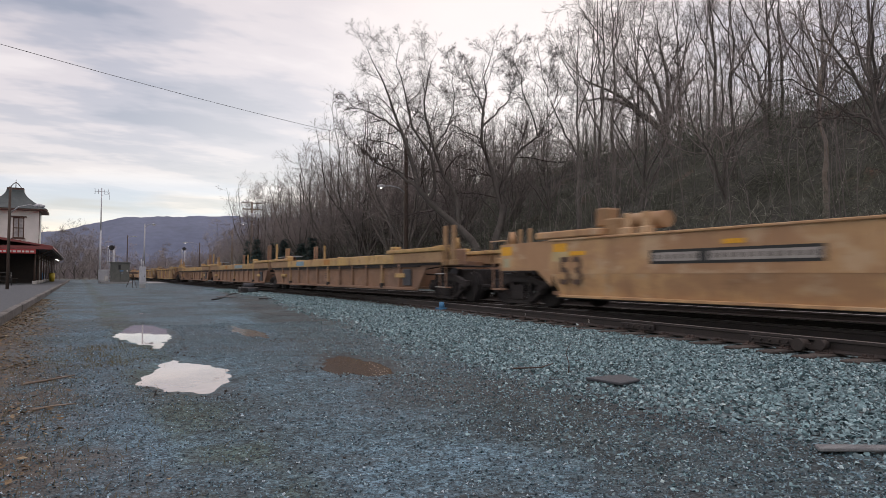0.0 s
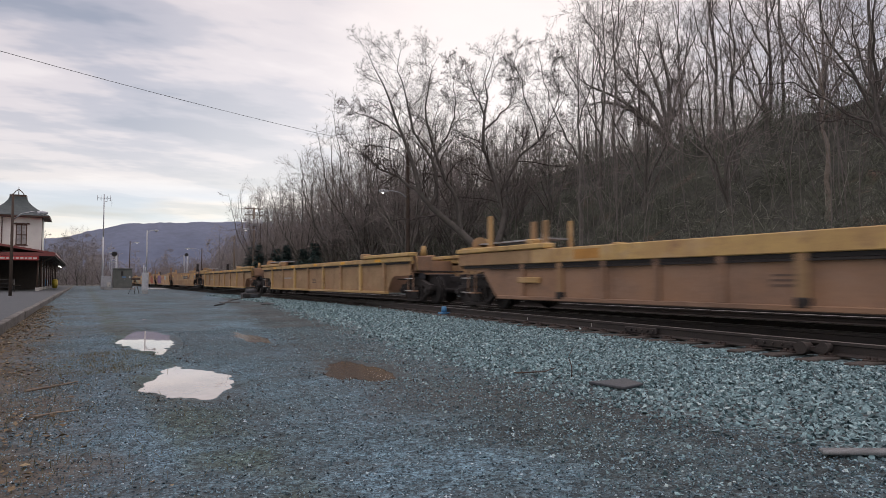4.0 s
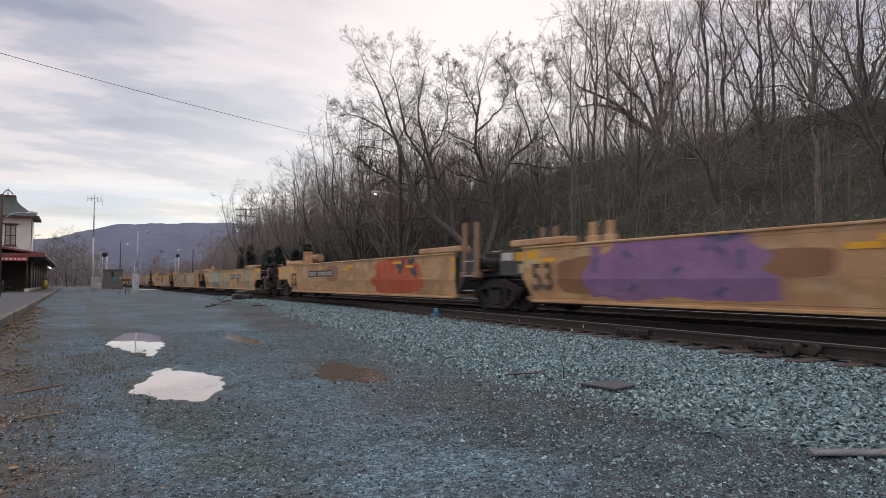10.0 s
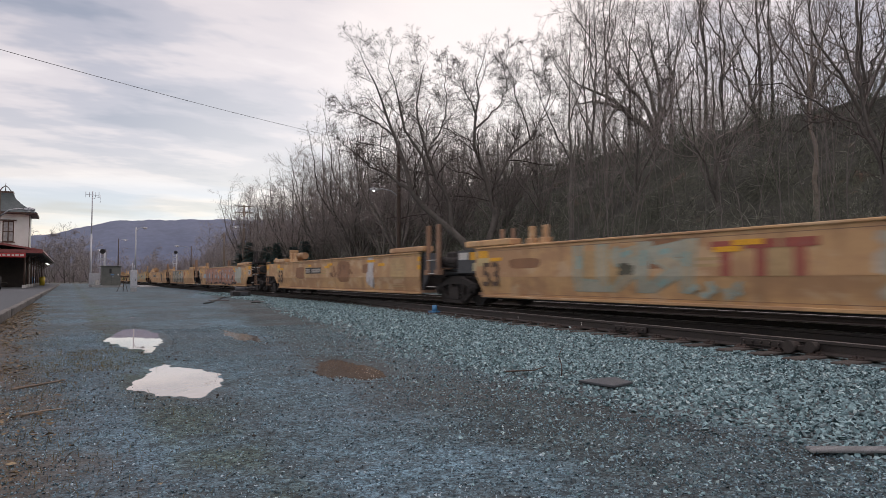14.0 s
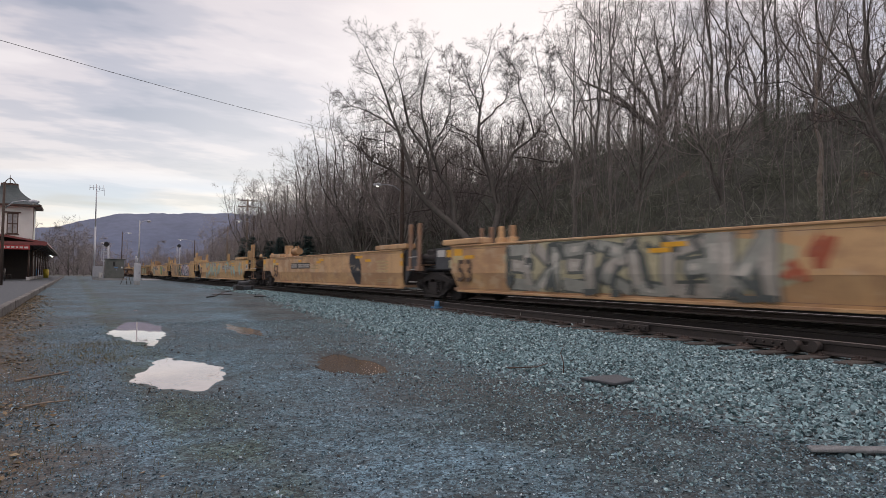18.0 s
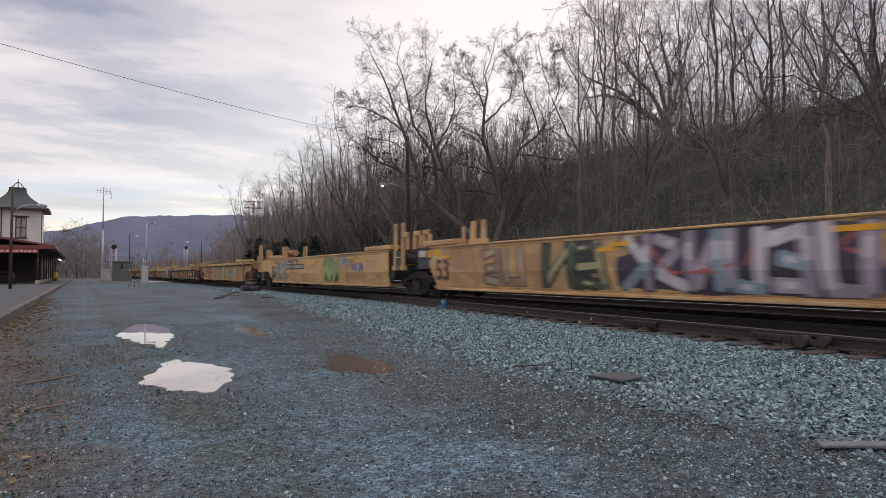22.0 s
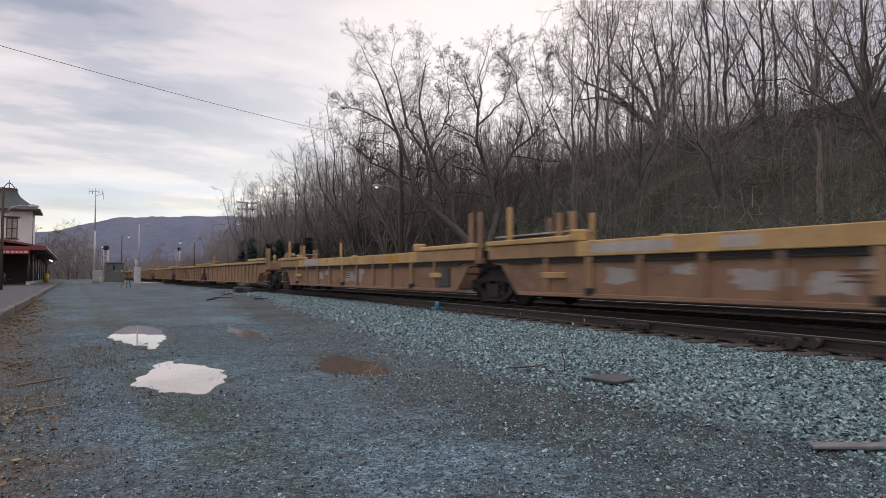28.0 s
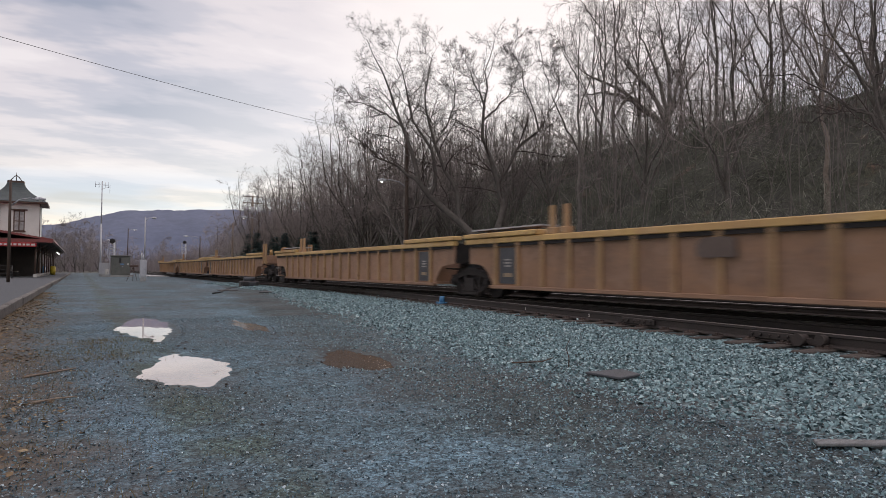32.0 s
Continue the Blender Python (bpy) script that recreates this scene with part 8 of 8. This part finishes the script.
for k in range(9):
    patch(C[250], 260 + k, 5.0 + 1.15 * k, 5.3 + 1.15 * k, 0.72 + 0.05 * (k % 3), 1.0 + 0.08 * (k % 4), (0.33, 0.42, 0.48) if k % 3 else (0.12, 0.09, 0.08), lift=0.017, rough=0.4)
patch(C[250], 65, 14.8, 15.8, 0.82, 1.15, (0.36, 0.46, 0.53), lift=0.018, rough=0.5)
patch(C[250], 67, 2.6, 4.5, 0.5, 1.55, (0.44, 0.46, 0.40), lift=0.016, rough=0.3)
# grey, white and black letters with a pale yellow glow
patch(C[269], 68, 7.2, 14.8, 0.42, 1.57, (0.50, 0.46, 0.30), rough=0.10)
wild(C[269], 69, 7.5, 14.6, 0.42, 1.55, ((0.46, 0.43, 0.38), (0.36, 0.37, 0.33)), (0.12, 0.135, 0.12), (0.60, 0.58, 0.52), 7, w=0.20, slim=0.68)
scrawl(C[269], 70, 7.4, 14.6, 0.45, 1.5, (0.085, 0.10, 0.095), 12, w=0.07)
scrawl(C[269], 170, 6.7, 7.5, 0.82, 1.4, (0.44, 0.12, 0.06), 4, w=0.09)
# black figure with pale scratches
blob(C[288], [(6.15, 1.50), (6.2, 1.2), (6.05, 0.95), (5.85, 0.62), (5.65, 0.40), (5.25, 0.40), (5.02, 0.75), (5.0, 1.12), (5.2, 1.35), (5.6, 1.52), (5.95, 1.58)], paint((0.03, 0.032, 0.04)), lift=0.006)
scrawl(C[288], 70, 5.1, 6.0, 0.95, 1.12, (0.30, 0.25, 0.18), 4, w=0.035)
# light blue sweeps
for k, (y0, y1, z0, z1) in enumerate(((13.5, 14.6, 1.25, 1.52), (12.2, 13.5, 0.75, 1.45), (11.4, 12.4, 0.6, 1.2), (10.3, 11.9, 0.55, 1.5), (9.0, 9.8, 0.7, 1.4), (13.4, 14.6, 0.42, 0.8), (6.0, 7.4, 0.8, 1.5), (3.7, 5.1, 0.7, 1.5), (1.8, 2.9, 0.8, 1.4))):
    scrawl(C[311], 71 + k, y0, y1, z0, z1, (0.33, 0.47, 0.42), 3, w=0.13)
    scrawl(C[311], 171 + k, y0, y1, z0, z1, (0.45, 0.46, 0.34), 2, w=0.10)
patch(C[311], 180, 14.0, 14.4, 0.98, 1.16, (0.42, 0.20, 0.26), rough=0.6)
scrawl(C[311], 181, 9.8, 12.4, 1.3, 1.55, (0.25, 0.24, 0.36), 4, w=0.04)
# lilac, white and black letters, then dark green and brown ones
patch(C[330], 75, 4.5, 9.6, 0.40, 1.57, (0.065, 0.055, 0.085), rough=0.2)
wild(C[330], 76, 4.7, 9.4, 0.44, 1.55, ((0.44, 0.38, 0.47), (0.34, 0.30, 0.38), (0.62, 0.58, 0.64), (0.27, 0.36, 0.44)), (0.04, 0.035, 0.055), (0.70, 0.68, 0.72), 6, w=0.17, slim=0.72)
scrawl(C[330], 176, 4.7, 9.2, 0.8, 1.5, (0.42, 0.12, 0.12), 5, w=0.03)
patch(C[330], 178, 10.0, 11.2, 0.42, 1.52, (0.06, 0.075, 0.06), rough=0.5)
wild(C[330], 77, 9.8, 12.0, 0.45, 1.5, ((0.44, 0.42, 0.24), (0.10, 0.12, 0.09)), (0.05, 0.06, 0.048), (0.52, 0.48, 0.30), 2, w=0.17, slim=0.45)
wild(C[330], 177, 12.6, 14.5, 0.45, 1.45, ((0.46, 0.38, 0.26), (0.34, 0.24, 0.17)), (0.20, 0.135, 0.11), (0.54, 0.46, 0.33), 2, w=0.15)
# green smear, blue marks, grey letters at the end
patch(C[350], 78, 6.5, 8.6, 0.45, 1.5, (0.25, 0.36, 0.16), rough=0.25)
scrawl(C[350], 178, 6.6, 8.5, 0.5, 1.45, (0.40, 0.44, 0.17), 9, w=0.085)
scrawl(C[350], 179, 6.6, 8.5, 0.5, 1.45, (0.13, 0.27, 0.14), 8, w=0.06)
wild(C[350], 79, 5.2, 6.3, 1.15, 1.5, ((0.24, 0.36, 0.24), (0.30, 0.40, 0.36)), (0.16, 0.22, 0.36), (0.46, 0.50, 0.40), 2, w=0.08)
patch(C[350], 180, 5.3, 5.6, 1.02, 1.16, (0.50, 0.16, 0.15), rough=0.5)
patch(C[350], 80, 4.4, 5.0, 0.88, 1.22, (0.20, 0.21, 0.36), rough=0.5)
patch(C[350], 181, 3.8, 4.3, 0.85, 1.22, (0.17, 0.18, 0.36), rough=0.5)
patch(C[350], 183, 14.4, 17.1, 0.50, 1.42, (0.36, 0.34, 0.26), rough=0.25)
wild(C[350], 81, 14.5, 17.0, 0.52, 1.40, ((0.42, 0.40, 0.30), (0.27, 0.28, 0.27), (0.50, 0.45, 0.26)), (0.17, 0.18, 0.24), (0.56, 0.54, 0.47), 6, w=0.12)
scrawl(C[350], 182, 14.4, 17.0, 1.2, 1.45, (0.10, 0.12, 0.24), 5, w=0.06)
decal(C[350], "patch", 12.4, 1.34, 14.2, 1.5, paint((0.20, 0.16, 0.18)), -1.5, 0.005)
# pale stencil fields and long orange marks on every smooth car
for k, q in enumerate((125, 145, 164, 187, 207, 226, 250, 269, 288, 311, 330, 350)):
    for y0, z0, n in ((2.6, 0.88, 4), (9.9, 1.0, 2)):
        if not (y0 > 9 and q in (145, 187, 250, 269, 330)):
            for j in range(n):
                decal(C[q], "stencil", y0, z0 + 0.11 * j, y0 + 0.8 + 0.1 * ((j + k) % 3), z0 + 0.05 + 0.11 * j, paint((0.52, 0.38, 0.19)), -1.5, 0.005)
    decal(C[q], "reflector", 4.3 + 0.3 * (k % 3), 1.38, 4.95 + 0.3 * (k % 3), 1.47, "orange", -1.5, 0.019)
    decal(C[q], "reflector", 9.2, 1.34, 9.75, 1.43, "orange", -1.5, 0.019)
    for z in (0.415, 1.50):
        decal(C[q], "seam", 2.0, z, 16.9, z + 0.012, "rust", -1.5 if z > 1 else -1.411, 0.003)
# older cars: streaks on the sheets and patches on the chords
for k in range(7):
    y = 4.2 + k * 0.95
    scrawl(C[373], 81 + k, y, y + 0.8, 0.5, 1.3, (0.24, 0.40, 0.33), 4, x=-1.42, w=0.085)
    scrawl(C[373], 281 + k, y, y + 0.8, 0.5, 1.3, (0.38, 0.34, 0.20), 2, x=-1.42, w=0.08)
small_bars(C[373], 12.6, 15.0, 0.86, 1.0, 1, paint((0.08, 0.07, 0.06)), x=-1.42)
patch(C[415], 90, 2.2, 6.4, 0.42, 1.17, (0.36, 0.38, 0.42), x=-1.5, lift=0.012, rough=0.1)
patch(C[415], 91, 2.0, 6.0, 1.19, 1.5, (0.36, 0.38, 0.42), x=-1.52, lift=0.006, rough=0.1)
scrawl(C[415], 92, 2.4, 6.0, 0.5, 1.1, (0.14, 0.15, 0.18), 6, x=-1.512, w=0.03)
for k in range(3):
    patch(C[415], 290 + k, 6.8 + 0.75 * k, 7.35 + 0.75 * k, 0.60 + 0.05 * k, 1.0, (0.44, 0.41, 0.37), x=-1.42, rough=0.5)
    scrawl(C[415], 295 + k, 6.7 + 0.75 * k, 7.5 + 0.75 * k, 0.55, 1.1, (0.50, 0.48, 0.45), 3, x=-1.42, w=0.05)
for k, (y0, y1, z0, z1) in enumerate(((11.0, 12.1, 0.55, 0.9), (10.1, 10.8, 0.5, 0.85), (14.2, 15.0, 0.6, 0.95), (9.3, 10.0, 0.8, 1.1), (12.8, 13.3, 0.8, 1.0))):
    patch(C[415], 93 + k, y0, y1, z0, z1, (0.40, 0.38, 0.36), x=-1.42, rough=0.4)
    patch(C[435], 193 + k, y0 - 2 + k * 0.3, y1 - 2 + k * 0.3, z0, z1, (0.38, 0.36, 0.34), x=-1.42, rough=0.4)
for q, spots_ in ((415, ((13.2, 15.3, (0.48, 0.45, 0.42)), (8.2, 8.9, (0.55, 0.27, 0.04)), (11.5, 12.2, (0.50, 0.46, 0.40)))), (435, ((13.2, 15.2, (0.45, 0.45, 0.45)), (5.0, 6.0, (0.55, 0.28, 0.05)))), (17, ((13.2, 14.4, (0.25, 0.40, 0.48)), (9.5, 10.3, (0.50, 0.24, 0.06)))), (37, ((7.0, 9.4, (0.30, 0.42, 0.46)), (12, 12.7, (0.50, 0.24, 0.06)))), (56, ((14, 14.8, (0.52, 0.26, 0.06)), (6, 6.6, (0.52, 0.26, 0.06)))), (396, ((9, 10, (0.50, 0.30, 0.06)),))):
    for y0, y1, rgb in spots_:
        decal(C[q], "paint_patch", y0, 1.25, y1, 1.46, paint(rgb), -1.52, 0.006)
for q in (80, 103, 373):
    for k in range(5):
        decal(C[q], "reflector", 2.0 + k * 3.6, 1.45, 2.5 + k * 3.6, 1.55, "orange", -1.52, 0.006)
# dark stencilled panels at the ends of the many-ribbed cars
for q in (458, 477, 496, 520, 539, 558):
    c, ln = C[q], [b for b in (19.7, 19.0, 19.5, 19.3, 19.0, 19.0)][(458, 477, 496, 520, 539, 558).index(q)]
    for y0, y1 in (((1.85, 2.65),) if q not in (458, 520) else ()) + (((ln - 2.75, ln - 1.9),) if q not in (496, 558) else ()):
        decal(c, "stencil_panel", y0 + 0.05, 0.45, y1 - 0.05, 1.36, "dark_box", -1.445, 0.01, "dark stencilled panel")
        small_bars(c, y0 + 0.25, y1 - 0.25, 0.86, 1.1, 3, paint((0.38, 0.37, 0.35)), x=-1.457, seed=q)
        decal(c, "panel_label", y0 + 0.25, 0.62, y1 - 0.25, 0.72, paint((0.34, 0.26, 0.17)), -1.457, 0.006)
# a sooty half-round stain
patch(C[477], 99, 10.1, 10.9, 1.02, 1.38, (0.13, 0.10, 0.085), x=-1.505, lift=0.004, rough=0.1)


def motions():
    """The train rolls by at a steady speed towards -y; its wheels turn with it."""
    for car, q in moving:
        walk(car, [(t, pose(TRACK_X, q - SPEED * t, RAIL)) for t in (0.0, 16.0, 32.0)])
    turn = SPEED / 0.46 / FPS
    first = axles[0]
    walk(first, [(k / FPS, Matrix.Rotation(turn * k, 4, "X")) for k in range(32 * FPS + 1)])
    for w in axles[1:]:
        w.rotation_mode = "QUATERNION"
        data = w.animation_data_create()
        data.action = first.animation_data.action
        data.action_slot = first.animation_data.action_slot


motions()
